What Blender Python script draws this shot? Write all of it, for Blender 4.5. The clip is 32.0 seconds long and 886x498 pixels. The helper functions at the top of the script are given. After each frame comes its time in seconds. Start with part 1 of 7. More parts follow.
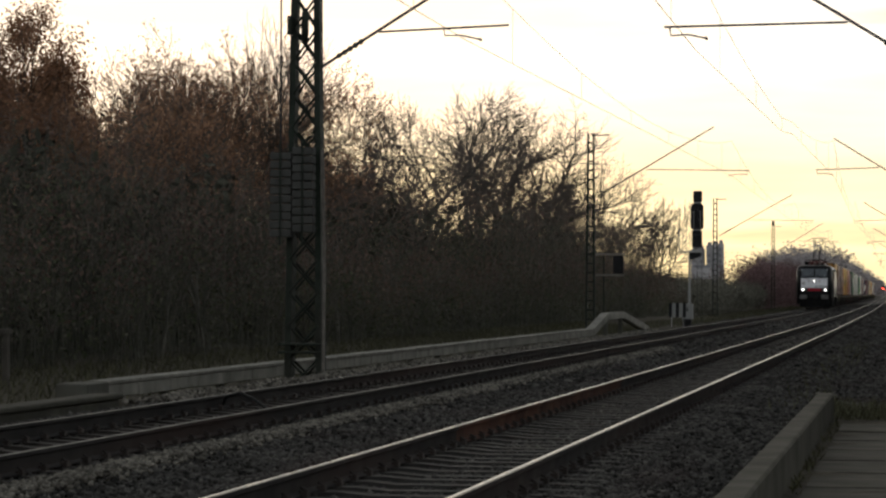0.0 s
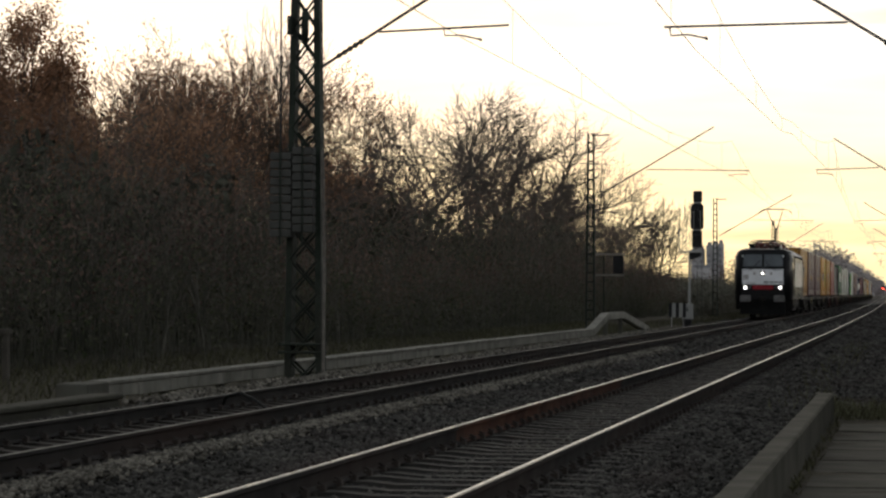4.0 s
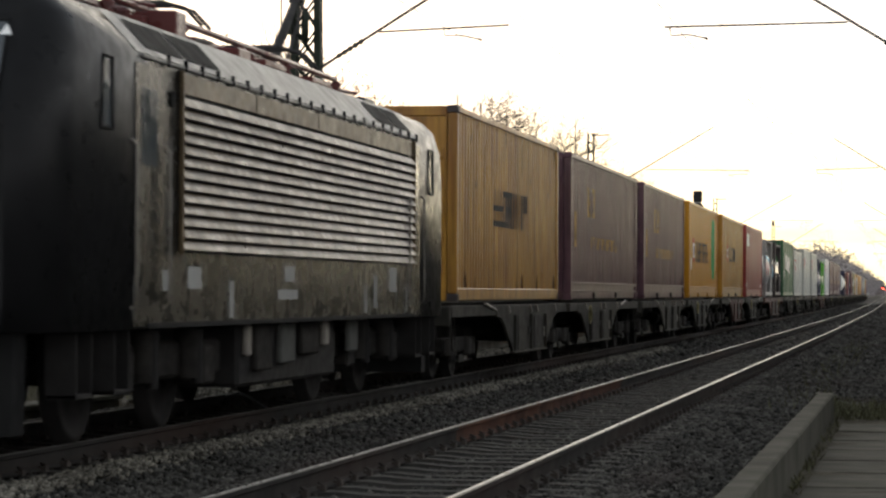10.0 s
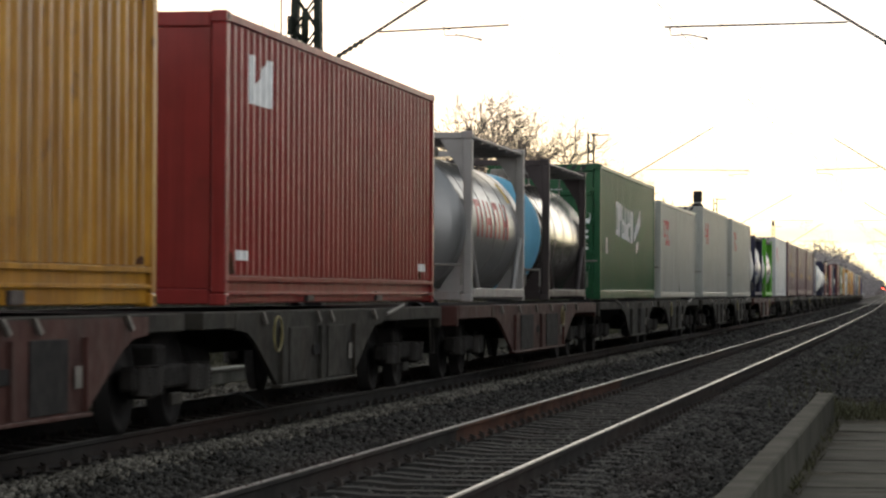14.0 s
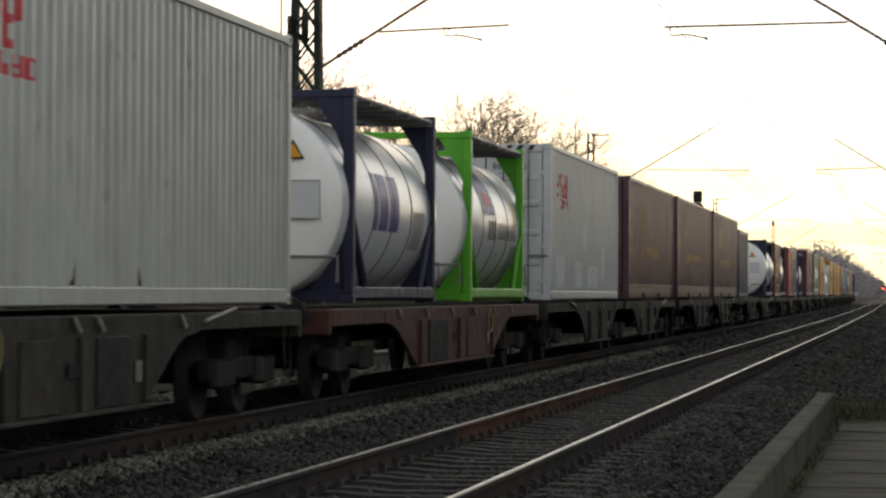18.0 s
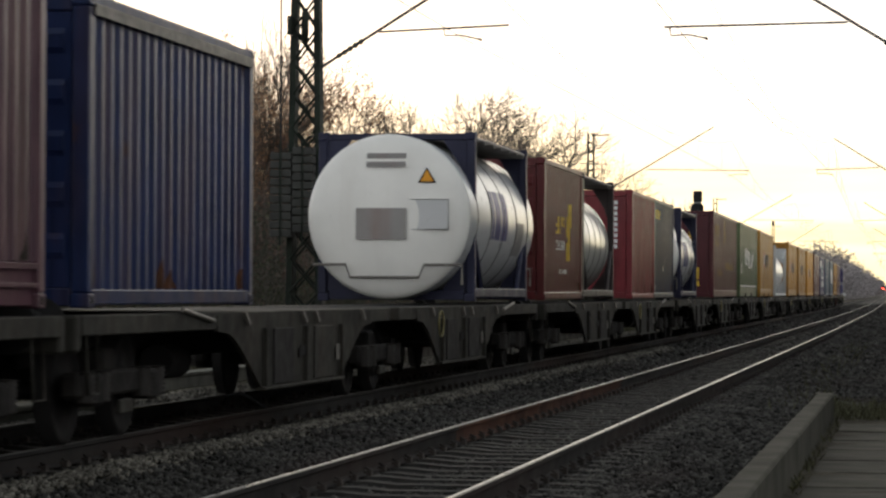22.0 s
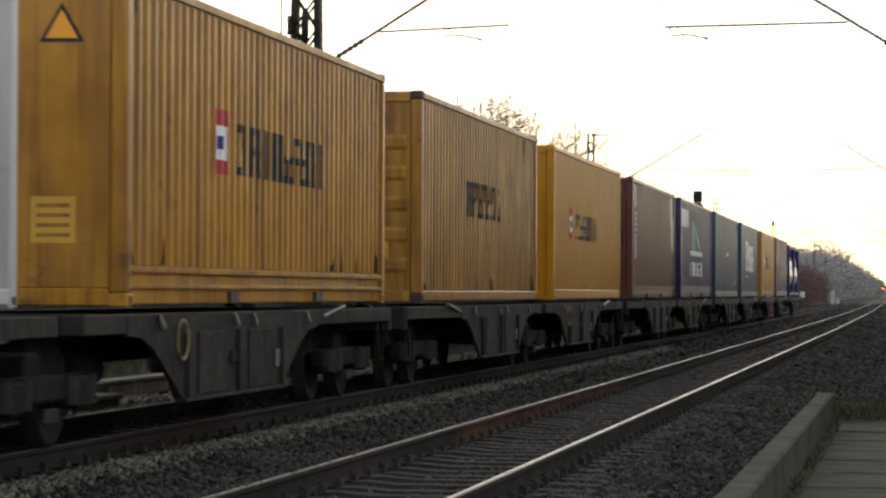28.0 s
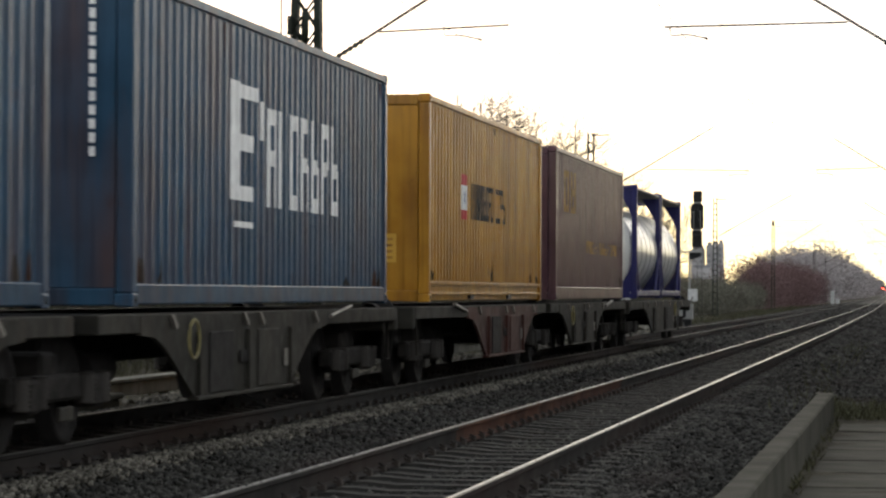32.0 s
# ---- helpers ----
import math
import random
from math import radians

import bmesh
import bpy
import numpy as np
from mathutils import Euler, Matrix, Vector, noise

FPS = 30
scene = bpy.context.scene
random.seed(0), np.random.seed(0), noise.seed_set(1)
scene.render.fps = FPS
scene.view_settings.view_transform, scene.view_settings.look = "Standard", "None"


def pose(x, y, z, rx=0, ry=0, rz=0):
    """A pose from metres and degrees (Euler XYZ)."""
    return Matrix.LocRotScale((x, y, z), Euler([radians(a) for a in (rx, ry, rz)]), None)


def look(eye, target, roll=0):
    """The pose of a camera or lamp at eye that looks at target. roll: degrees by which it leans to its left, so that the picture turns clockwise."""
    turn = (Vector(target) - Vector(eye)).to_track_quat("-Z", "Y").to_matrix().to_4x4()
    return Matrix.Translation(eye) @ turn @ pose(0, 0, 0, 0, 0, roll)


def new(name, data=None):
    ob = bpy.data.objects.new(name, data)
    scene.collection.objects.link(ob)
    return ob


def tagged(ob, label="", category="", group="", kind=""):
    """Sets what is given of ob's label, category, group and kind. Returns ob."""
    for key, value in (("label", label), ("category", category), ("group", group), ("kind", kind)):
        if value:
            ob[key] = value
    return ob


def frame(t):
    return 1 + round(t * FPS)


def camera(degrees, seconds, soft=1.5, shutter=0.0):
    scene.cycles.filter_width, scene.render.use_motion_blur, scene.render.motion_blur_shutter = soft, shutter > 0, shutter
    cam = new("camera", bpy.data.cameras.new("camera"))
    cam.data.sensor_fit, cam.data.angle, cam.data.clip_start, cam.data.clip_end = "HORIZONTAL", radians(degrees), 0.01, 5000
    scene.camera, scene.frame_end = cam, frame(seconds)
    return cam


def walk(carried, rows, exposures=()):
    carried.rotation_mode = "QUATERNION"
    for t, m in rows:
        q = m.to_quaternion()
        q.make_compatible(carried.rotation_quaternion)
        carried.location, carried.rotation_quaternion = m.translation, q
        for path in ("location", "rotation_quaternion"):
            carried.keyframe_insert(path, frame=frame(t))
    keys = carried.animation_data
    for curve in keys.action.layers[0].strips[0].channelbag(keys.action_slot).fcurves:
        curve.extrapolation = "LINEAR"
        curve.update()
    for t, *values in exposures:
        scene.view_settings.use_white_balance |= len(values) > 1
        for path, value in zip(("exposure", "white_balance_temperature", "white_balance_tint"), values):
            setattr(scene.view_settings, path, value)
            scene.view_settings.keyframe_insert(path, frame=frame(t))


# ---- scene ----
# World: z = 0 is the top of the rails, y runs along the line, x to the right of it.
cam = camera(17.28, 32.0, soft=2.45, shutter=0.14)
CAM = pose(0, 0, 1.300, 90.847, -0.238, 9.232)
walk(cam, [(0.0, CAM), (32.0, CAM)],
     exposures=[(0.0, 0.08), (6.0, 0.15), (7.5, 0.4), (9.0, 0.7), (10.6, 1.0), (12.0, 1.3), (13.2, 0.95), (15.0, 0.84), (18.0, 0.6), (20.0, 1.08), (21.2, 1.0), (22.3, 0.45), (23.0, 0.62), (24.2, 1.2), (26.5, 0.6), (28.0, 0.95), (29.0, 0.85), (30.0, 1.32), (31.0, 1.38), (32.0, 1.02)])

# ---- world, sun ----
SUN_AZ, SUN_EL, CLOUD = radians(-14), radians(5), 12.5
world = bpy.data.worlds.new("evening_sky")
scene.world = world
world.use_nodes = True


def build_world():
    nt = world.node_tree
    nt.nodes.clear()
    out = nt.nodes.new("ShaderNodeOutputWorld")
    bg = nt.nodes.new("ShaderNodeBackground")
    sky = nt.nodes.new("ShaderNodeTexSky")
    sky.sky_type, sky.sun_disc = "NISHITA", False
    sky.sun_elevation, sky.sun_rotation = SUN_EL, SUN_AZ
    sky.air_density, sky.dust_density, sky.ozone_density = 1.0, 2.5, 1.0
    tc = nt.nodes.new("ShaderNodeTexCoord")
    k = nt.links.new

    def ramp(src, stops):
        r = nt.nodes.new("ShaderNodeValToRGB")
        e = r.color_ramp.elements
        while len(e) < len(stops):
            e.new(0.5)
        for q, (p, c) in zip(e, stops):
            q.position, q.color = p, (*c, 1)
        k(src, r.inputs["Fac"])
        return r.outputs["Color"]

    def mix(kind, f, x, y):
        m = nt.nodes.new("ShaderNodeMix")
        m.data_type, m.blend_type = "RGBA", kind
        m.inputs["Factor"].default_value = f
        k(x, m.inputs["A"])
        if isinstance(y, tuple):
            m.inputs["B"].default_value = (*y, 1)
        else:
            k(y, m.inputs["B"])
        return m.outputs["Result"]
    # a broken veil of evening cloud in long low banks, yellow towards the horizon
    mp = nt.nodes.new("ShaderNodeMapping")
    mp.inputs["Scale"].default_value = (3.0, 3.0, 26.0)
    mp.inputs["Location"].default_value = (0.4, 0.1, 0.35)
    no = nt.nodes.new("ShaderNodeTexNoise")
    no.inputs["Scale"].default_value, no.inputs["Detail"].default_value = 1.5, 6.0
    k(tc.outputs["Generated"], mp.inputs["Vector"])
    k(mp.outputs["Vector"], no.inputs["Vector"])
    cloud = ramp(no.outputs["Fac"], [(0.38, (0.62, 0.59, 0.56)), (0.50, (1.0, 0.99, 0.96)), (0.68, (0.82, 0.79, 0.76))])
    sep = nt.nodes.new("ShaderNodeSeparateXYZ")
    k(tc.outputs["Generated"], sep.inputs["Vector"])
    low = ramp(sep.outputs["Z"], [(0.0, (1.0, 0.87, 0.50)), (0.035, (1.0, 0.93, 0.66)), (0.072, (1.0, 0.99, 0.95)), (0.22, (0.95, 0.97, 1.0)), (0.5, (0.36, 0.39, 0.43)), (0.9, (0.22, 0.25, 0.29))])
    away = ramp(sep.outputs["Z"], [(0.0, (0.86, 0.88, 0.92)), (0.22, (0.86, 0.89, 0.95)), (0.5, (0.38, 0.41, 0.45)), (0.9, (0.22, 0.25, 0.29))])
    side = nt.nodes.new("ShaderNodeMix")
    side.data_type = "RGBA"
    k(ramp(sep.outputs["Y"], [(0.0, (0, 0, 0)), (0.85, (1, 1, 1))]), side.inputs["Factor"])
    k(away, side.inputs["A"])
    k(low, side.inputs["B"])
    low = side.outputs["Result"]
    veil = mix("MULTIPLY", 1.0, cloud, low)
    veil = mix("MULTIPLY", 1.0, veil, (CLOUD, CLOUD, CLOUD))
    k(mix("MIX", 0.90, sky.outputs["Color"], veil), bg.inputs["Color"])
    bg.inputs["Strength"].default_value = 0.1
    k(bg.outputs["Background"], out.inputs["Surface"])


build_world()
sun_data = bpy.data.lights.new("sun", "SUN")
sun_data.energy, sun_data.angle, sun_data.color = 0.5, radians(50), (1.0, 0.88, 0.68)
sun = new("sun", sun_data)
sun.matrix_basis = look((0, 0, 0), (-math.sin(SUN_AZ) * math.cos(SUN_EL), -math.cos(SUN_AZ) * math.cos(SUN_EL), -math.sin(SUN_EL)))


# ---- materials ----
def mat(name, col, rough=0.6, metal=0.0, var=0.2, scale=2.0, dirt=None, dirt_amt=0.0, streak=(3, 3, 0.35),
        bump=0.0, bscale=30.0, col2=None, emit=0.0, spec=0.22, island=0.0, through_light=0.0, worn=0.0, rvar=0.12):
    """Base colour with broad variation, dirt in streaks or stains, roughness variation and fine relief."""
    m = bpy.data.materials.new(name)
    m.use_nodes = True
    nt = m.node_tree
    b = nt.nodes["Principled BSDF"]
    k = nt.links.new
    b.inputs["Roughness"].default_value, b.inputs["Metallic"].default_value = rough, metal
    b.inputs["Specular IOR Level"].default_value = spec
    tc = nt.nodes.new("ShaderNodeTexCoord")
    oi = nt.nodes.new("ShaderNodeObjectInfo")
    mul = nt.nodes.new("ShaderNodeMath")
    mul.operation = "MULTIPLY"
    mul.inputs[1].default_value = 40.0
    k(oi.outputs["Random"], mul.inputs[0])

    def noise4(sc, detail, vec=None):
        n = nt.nodes.new("ShaderNodeTexNoise")
        n.noise_dimensions = "4D"
        n.inputs["Scale"].default_value, n.inputs["Detail"].default_value = sc, detail
        k(vec or tc.outputs["Object"], n.inputs["Vector"])
        k(mul.outputs[0], n.inputs["W"])
        return n

    def ramp(src, p0, p1, c0, c1):
        r = nt.nodes.new("ShaderNodeValToRGB")
        r.color_ramp.elements[0].position, r.color_ramp.elements[1].position = p0, p1
        r.color_ramp.elements[0].color, r.color_ramp.elements[1].color = (*c0, 1), (*c1, 1)
        k(src, r.inputs["Fac"])
        return r
    dark = tuple(c * (1 - var) for c in col)
    lite = tuple(min(1, c * (1 + var)) for c in (col2 or col))
    base = ramp(noise4(scale, 6).outputs["Fac"], 0.34, 0.66, dark, lite).outputs["Color"]
    if island:
        geo = nt.nodes.new("ShaderNodeNewGeometry")
        ir = ramp(geo.outputs["Random Per Island"], 0.0, 1.0, (1 - island,) * 3, (1 + 1.6 * island,) * 3)
        x = nt.nodes.new("ShaderNodeMix")
        x.data_type, x.blend_type = "RGBA", "MULTIPLY"
        x.inputs["Factor"].default_value = 1.0
        k(base, x.inputs["A"])
        k(ir.outputs["Color"], x.inputs["B"])
        base = x.outputs["Result"]
    if dirt:
        mp = nt.nodes.new("ShaderNodeMapping")
        mp.inputs["Scale"].default_value = streak
        k(tc.outputs["Object"], mp.inputs["Vector"])
        f = ramp(noise4(1.0, 8, mp.outputs["Vector"]).outputs["Fac"], 0.62 - 0.25 * dirt_amt, 0.75, (0, 0, 0), (dirt_amt,) * 3)
        x = nt.nodes.new("ShaderNodeMix")
        x.data_type = "RGBA"
        x.inputs["B"].default_value = (*dirt, 1)
        k(f.outputs["Color"], x.inputs["Factor"])
        k(base, x.inputs["A"])
        base = x.outputs["Result"]
    if worn:
        # fine dark run-off streaks, then rust spots
        mp = nt.nodes.new("ShaderNodeMapping")
        mp.inputs["Scale"].default_value = (11, 11, 0.45)
        k(tc.outputs["Object"], mp.inputs["Vector"])
        for f, c in ((ramp(noise4(1.0, 7, mp.outputs["Vector"]).outputs["Fac"], 0.50, 0.74, (0, 0, 0), (worn,) * 3), tuple(0.35 * q for q in col)),
                     (ramp(noise4(2.6, 9).outputs["Fac"], 0.64, 0.72, (0, 0, 0), (worn * 0.9,) * 3), (0.055, 0.026, 0.016))):
            x = nt.nodes.new("ShaderNodeMix")
            x.data_type = "RGBA"
            x.inputs["B"].default_value = (*c, 1)
            k(f.outputs["Color"], x.inputs["Factor"])
            k(base, x.inputs["A"])
            base = x.outputs["Result"]
    k(base, b.inputs["Base Color"])
    rr = ramp(noise4(scale * 3.1, 4).outputs["Fac"], 0.3, 0.7, (max(0, rough - rvar),) * 3, (min(1, rough + rvar),) * 3)
    k(rr.outputs["Color"], b.inputs["Roughness"])
    if bump:
        bp = nt.nodes.new("ShaderNodeBump")
        bp.inputs["Strength"].default_value, bp.inputs["Distance"].default_value = 1.0, bump
        k(noise4(bscale, 5).outputs["Fac"], bp.inputs["Height"])
        k(bp.outputs["Normal"], b.inputs["Normal"])
    if through_light:
        tr = nt.nodes.new("ShaderNodeBsdfTranslucent")
        ms = nt.nodes.new("ShaderNodeMixShader")
        ms.inputs["Fac"].default_value = through_light
        k(base, tr.inputs["Color"])
        k(b.outputs["BSDF"], ms.inputs[1])
        k(tr.outputs["BSDF"], ms.inputs[2])
        k(ms.outputs["Shader"], nt.nodes["Material Output"].inputs["Surface"])
    if emit:
        b.inputs["Emission Color"].default_value, b.inputs["Emission Strength"].default_value = (*col, 1), emit
    return m


RUST = (0.10, 0.045, 0.022)
GRIME = (0.03, 0.026, 0.022)
M = {
    "yellow": mat("yellow_paint", (0.36, 0.158, 0.012), 0.36, var=0.12, dirt=(0.13, 0.06, 0.018), dirt_amt=0.75, col2=(0.40, 0.198, 0.021), spec=0.25, worn=0.75, rvar=0.05),
    "yellow_new": mat("fresh_yellow_paint", (0.43, 0.19, 0.008), 0.36, var=0.08, dirt=(0.24, 0.12, 0.025), dirt_amt=0.35, spec=0.25, worn=0.25, rvar=0.05),
    "yellow_old": mat("faded_yellow_paint", (0.36, 0.185, 0.032), 0.36, var=0.15, dirt=(0.14, 0.05, 0.02), dirt_amt=0.95, streak=(5, 5, 0.6), spec=0.25, worn=0.85, rvar=0.05),
    "maroon": mat("maroon_paint", (0.075, 0.033, 0.049), 0.36, var=0.2, dirt=(0.12, 0.085, 0.06), dirt_amt=0.45, col2=(0.088, 0.044, 0.052), spec=0.25, worn=0.7, rvar=0.05),
    "maroon_dark": mat("dark_maroon_paint", (0.0723, 0.0136, 0.0187), 0.36, var=0.15, dirt=(0.16, 0.09, 0.06), dirt_amt=0.3, spec=0.25, worn=0.5, rvar=0.05),
    "red": mat("red_paint", (0.198, 0.0234, 0.0207), 0.36, var=0.15, dirt=(0.16, 0.04, 0.03), dirt_amt=0.5, spec=0.25, worn=0.45, rvar=0.05),
    "pink_red": mat("faded_red_paint", (0.204, 0.0306, 0.0382), 0.36, var=0.2, dirt=(0.12, 0.03, 0.03), dirt_amt=0.7, spec=0.25, worn=0.7, rvar=0.05),
    "redbrown": mat("red_brown_paint", (0.088, 0.0145, 0.0165), 0.36, var=0.15, dirt=RUST, dirt_amt=0.4, spec=0.25, worn=0.6, rvar=0.05),
    "brown": mat("brown_red_paint", (0.1, 0.0368, 0.0288), 0.36, var=0.15, dirt=(0.10, 0.035, 0.03), dirt_amt=0.5, spec=0.25, worn=0.6, rvar=0.05),
    "green": mat("green_paint", (0.0147, 0.0782, 0.0294), 0.36, var=0.15, dirt=(0.05, 0.12, 0.04), dirt_amt=0.5, spec=0.25, worn=0.5, rvar=0.05),
    "green_faded": mat("faded_green_paint", (0.075, 0.11, 0.052), 0.36, var=0.2, dirt=(0.10, 0.11, 0.06), dirt_amt=0.6, spec=0.25, worn=0.5, rvar=0.05),
    "touch_up": mat("white_touch_up_paint", (0.56, 0.57, 0.54), 0.5, var=0.08),
    "grey": mat("grey_paint", (0.3312, 0.3404, 0.3082), 0.36, var=0.08, dirt=(0.30, 0.29, 0.24), dirt_amt=0.5, spec=0.25, worn=0.35, rvar=0.05),
    "white": mat("white_paint", (0.45, 0.459, 0.45), 0.36, var=0.06, dirt=(0.45, 0.43, 0.38), dirt_amt=0.35, spec=0.25, worn=0.25, rvar=0.05),
    "navy": mat("navy_paint", (0.0165, 0.022, 0.0413), 0.36, var=0.2, dirt=(0.06, 0.06, 0.07), dirt_amt=0.4, spec=0.25, worn=0.6, rvar=0.05),
    "blue": mat("blue_paint", (0.0124, 0.0223, 0.0682), 0.36, var=0.2, dirt=(0.10, 0.06, 0.05), dirt_amt=0.6, spec=0.25, worn=0.7, rvar=0.05),
    "indigo": mat("indigo_paint", (0.024, 0.0224, 0.08), 0.36, var=0.15, dirt=(0.09, 0.08, 0.12), dirt_amt=0.4, spec=0.25, worn=0.5, rvar=0.05),
    "steel_blue": mat("steel_blue_paint", (0.024, 0.060, 0.102), 0.36, var=0.2, dirt=(0.10, 0.05, 0.035), dirt_amt=0.65, spec=0.14, worn=0.7, rvar=0.05),
    "rust_run": mat("rust_run_stain", (0.062, 0.028, 0.016), 0.8, var=0.4, scale=6, spec=0.1),
    "soot_run": mat("dark_run_stain", (0.035, 0.028, 0.022), 0.75, var=0.4, scale=6, spec=0.1),
    "plate_yellow": mat("pale_yellow_plate", (0.52, 0.30, 0.05), 0.5, var=0.1),
    "white_mark": mat("white_lettering", (0.75, 0.75, 0.73), 0.5, var=0.1, scale=6),
    "black_mark": mat("black_lettering", (0.02, 0.02, 0.022), 0.5, var=0.3, scale=6),
    "red_mark": mat("red_lettering", (0.40, 0.04, 0.045), 0.5, var=0.15, scale=6),
    "yellow_mark": mat("yellow_lettering", (0.62, 0.40, 0.04), 0.5, var=0.3, scale=5),
    "faint_yellow": mat("worn_yellow_lettering", (0.26, 0.15, 0.05), 0.55, var=0.5, scale=5),
    "green_mark": mat("green_stripe", (0.03, 0.26, 0.06), 0.45, var=0.15),
    "blue_mark": mat("blue_lettering", (0.04, 0.04, 0.16), 0.45, var=0.15),
    "teal_mark": mat("teal_emblem", (0.05, 0.38, 0.33), 0.45, var=0.15),
    "orange_mark": mat("orange_sign", (0.75, 0.33, 0.03), 0.45, var=0.1),
    # shells greyed and ends brightened: how light falls is put into these whites
    "tank_white": mat("tank_white", (0.55, 0.55, 0.54), 0.28, var=0.025, dirt=(0.46, 0.44, 0.41), dirt_amt=0.08, streak=(2, 2, 0.6), spec=0.35, rvar=0.008),
    "tank_dome": mat("tank_end_white", (0.82, 0.80, 0.74), 0.3, var=0.04, dirt=(0.66, 0.62, 0.54), dirt_amt=0.3, spec=0.4, rvar=0.03),
    "tank_blue": mat("tank_blue", (0.15, 0.39, 0.53), 0.3, var=0.06, dirt=(0.1, 0.2, 0.3), dirt_amt=0.3, rvar=0.03),
    "tank_steel": mat("tank_steel", (0.36, 0.345, 0.32), 0.24, metal=0.9, var=0.06, dirt=(0.27, 0.25, 0.22), dirt_amt=0.3, rvar=0.025),
    "tank_grey": mat("tank_pale_grey", (0.52, 0.51, 0.47), 0.24, var=0.05, dirt=(0.40, 0.37, 0.32), dirt_amt=0.3, spec=0.6, rvar=0.03),
    "tank_dull": mat("tank_dull_steel", (0.27, 0.27, 0.265), 0.34, metal=0.6, var=0.06, dirt=(0.2, 0.19, 0.18), dirt_amt=0.3, rvar=0.04),
    "frame_navy": mat("navy_frame", (0.024, 0.025, 0.050), 0.5, var=0.2),
    "frame_blue": mat("blue_frame", (0.020, 0.020, 0.095), 0.45, var=0.15),
    "frame_green": mat("green_frame", (0.085, 0.33, 0.022), 0.4, var=0.1),
    "frame_grey": mat("grey_frame", (0.29, 0.275, 0.26), 0.45, var=0.12, dirt=(0.25, 0.12, 0.1), dirt_amt=0.4),
    "frame_dark": mat("dark_frame", (0.045, 0.035, 0.034), 0.5, var=0.25),
    "walkway": mat("walkway_grating", (0.22, 0.21, 0.2), 0.5, metal=0.5, var=0.2),
    "wagon": mat("wagon_grime", (0.025, 0.0235, 0.019), 0.8, var=0.4, dirt=(0.05, 0.037, 0.028), dirt_amt=0.5, bump=0.004, bscale=14, spec=0.15),
    "wagon_dark": mat("wagon_black", (0.014, 0.013, 0.0125), 0.8, var=0.3, bump=0.004, bscale=14, spec=0.15),
    "wagon_red": mat("wagon_red_brown", (0.058, 0.025, 0.020), 0.7, var=0.25, dirt=GRIME, dirt_amt=0.55, bump=0.004, bscale=14, spec=0.15),
    "bogie": mat("bogie_dirt", (0.016, 0.0145, 0.013), 0.85, var=0.4, scale=5, bump=0.006, bscale=10, spec=0.1),
    "wheel": mat("wheel_steel", (0.011, 0.010, 0.0095), 0.8, var=0.3, spec=0.15),
    "galv": mat("worn_pale_steel", (0.17, 0.155, 0.135), 0.55, metal=0.2, var=0.25, scale=8),
    "coil": mat("spring_steel", (0.030, 0.027, 0.024), 0.7, var=0.3, spec=0.2),
    "rim_yellow": mat("handwheel_yellow", (0.20, 0.17, 0.07), 0.5, var=0.2),
    "loco_black": mat("loco_black", (0.010, 0.010, 0.0105), 0.36, var=0.2, dirt=(0.013, 0.012, 0.010), dirt_amt=0.3, spec=0.10),
    "loco_side": mat("loco_side_black", (0.012, 0.0115, 0.010), 0.27, var=0.25, dirt=(0.016, 0.0145, 0.012), dirt_amt=0.15, streak=(4, 1.5, 0.8), spec=0.2),
    # warm sky reflection is put into the louvres' tan base, under streaks of dirt
    "loco_louvre": mat("loco_louvre_grey", (0.075, 0.052, 0.027), 0.38, var=0.3, dirt=(0.035, 0.028, 0.02), dirt_amt=0.6, streak=(6, 1.2, 6), spec=0.16),
    "loco_roof": mat("loco_roof_grey", (0.22, 0.21, 0.195), 0.5, var=0.15, dirt=(0.08, 0.07, 0.06), dirt_amt=0.5),
    "loco_white": mat("loco_white", (0.72, 0.73, 0.74), 0.4, var=0.06, dirt=(0.45, 0.42, 0.38), dirt_amt=0.35),
    "loco_red": mat("loco_red", (0.26, 0.010, 0.018), 0.4, var=0.1),
    "insulator": mat("insulator_red", (0.085, 0.020, 0.018), 0.35, var=0.25),
    "glass": mat("cab_glass", (0.06, 0.068, 0.072), 0.12, var=0.15, spec=0.7),
    "lamp": mat("lit_headlamp", (1.0, 0.97, 0.92), 0.3, var=0.0, emit=5.0),
    "tail": mat("red_signal_light", (1.0, 0.06, 0.03), 0.3, var=0.0, emit=8.0),
    "buffer": mat("buffer_grey", (0.13, 0.125, 0.12), 0.6, var=0.2, scale=4, dirt=(0.03, 0.028, 0.026), dirt_amt=0.8, streak=(4, 4, 4)),
    "rubber": mat("black_rubber", (0.010, 0.010, 0.010), 0.8, var=0.2, spec=0.1),
    "rail_top": mat("polished_rail", (0.092, 0.097, 0.106), 0.32, metal=1.0, var=0.08, scale=1.0),
    "rail_top_dull": mat("dull_rail", (0.090, 0.085, 0.078), 0.7, metal=0.0, var=0.15, scale=1.0, spec=0.12),
    "rail_side": mat("rusty_rail", (0.016, 0.0148, 0.0138), 0.9, var=0.35, scale=0.8, dirt=(0.075, 0.032, 0.02), dirt_amt=0.45, streak=(1, .08, 1), spec=0.15),
    "sleeper": mat("concrete_sleeper", (0.037, 0.036, 0.033), 0.9, var=0.25, scale=6, dirt=(0.04, 0.03, 0.024), dirt_amt=0.6, streak=(5, 5, 5), bump=0.004, bscale=40, spec=0.1),
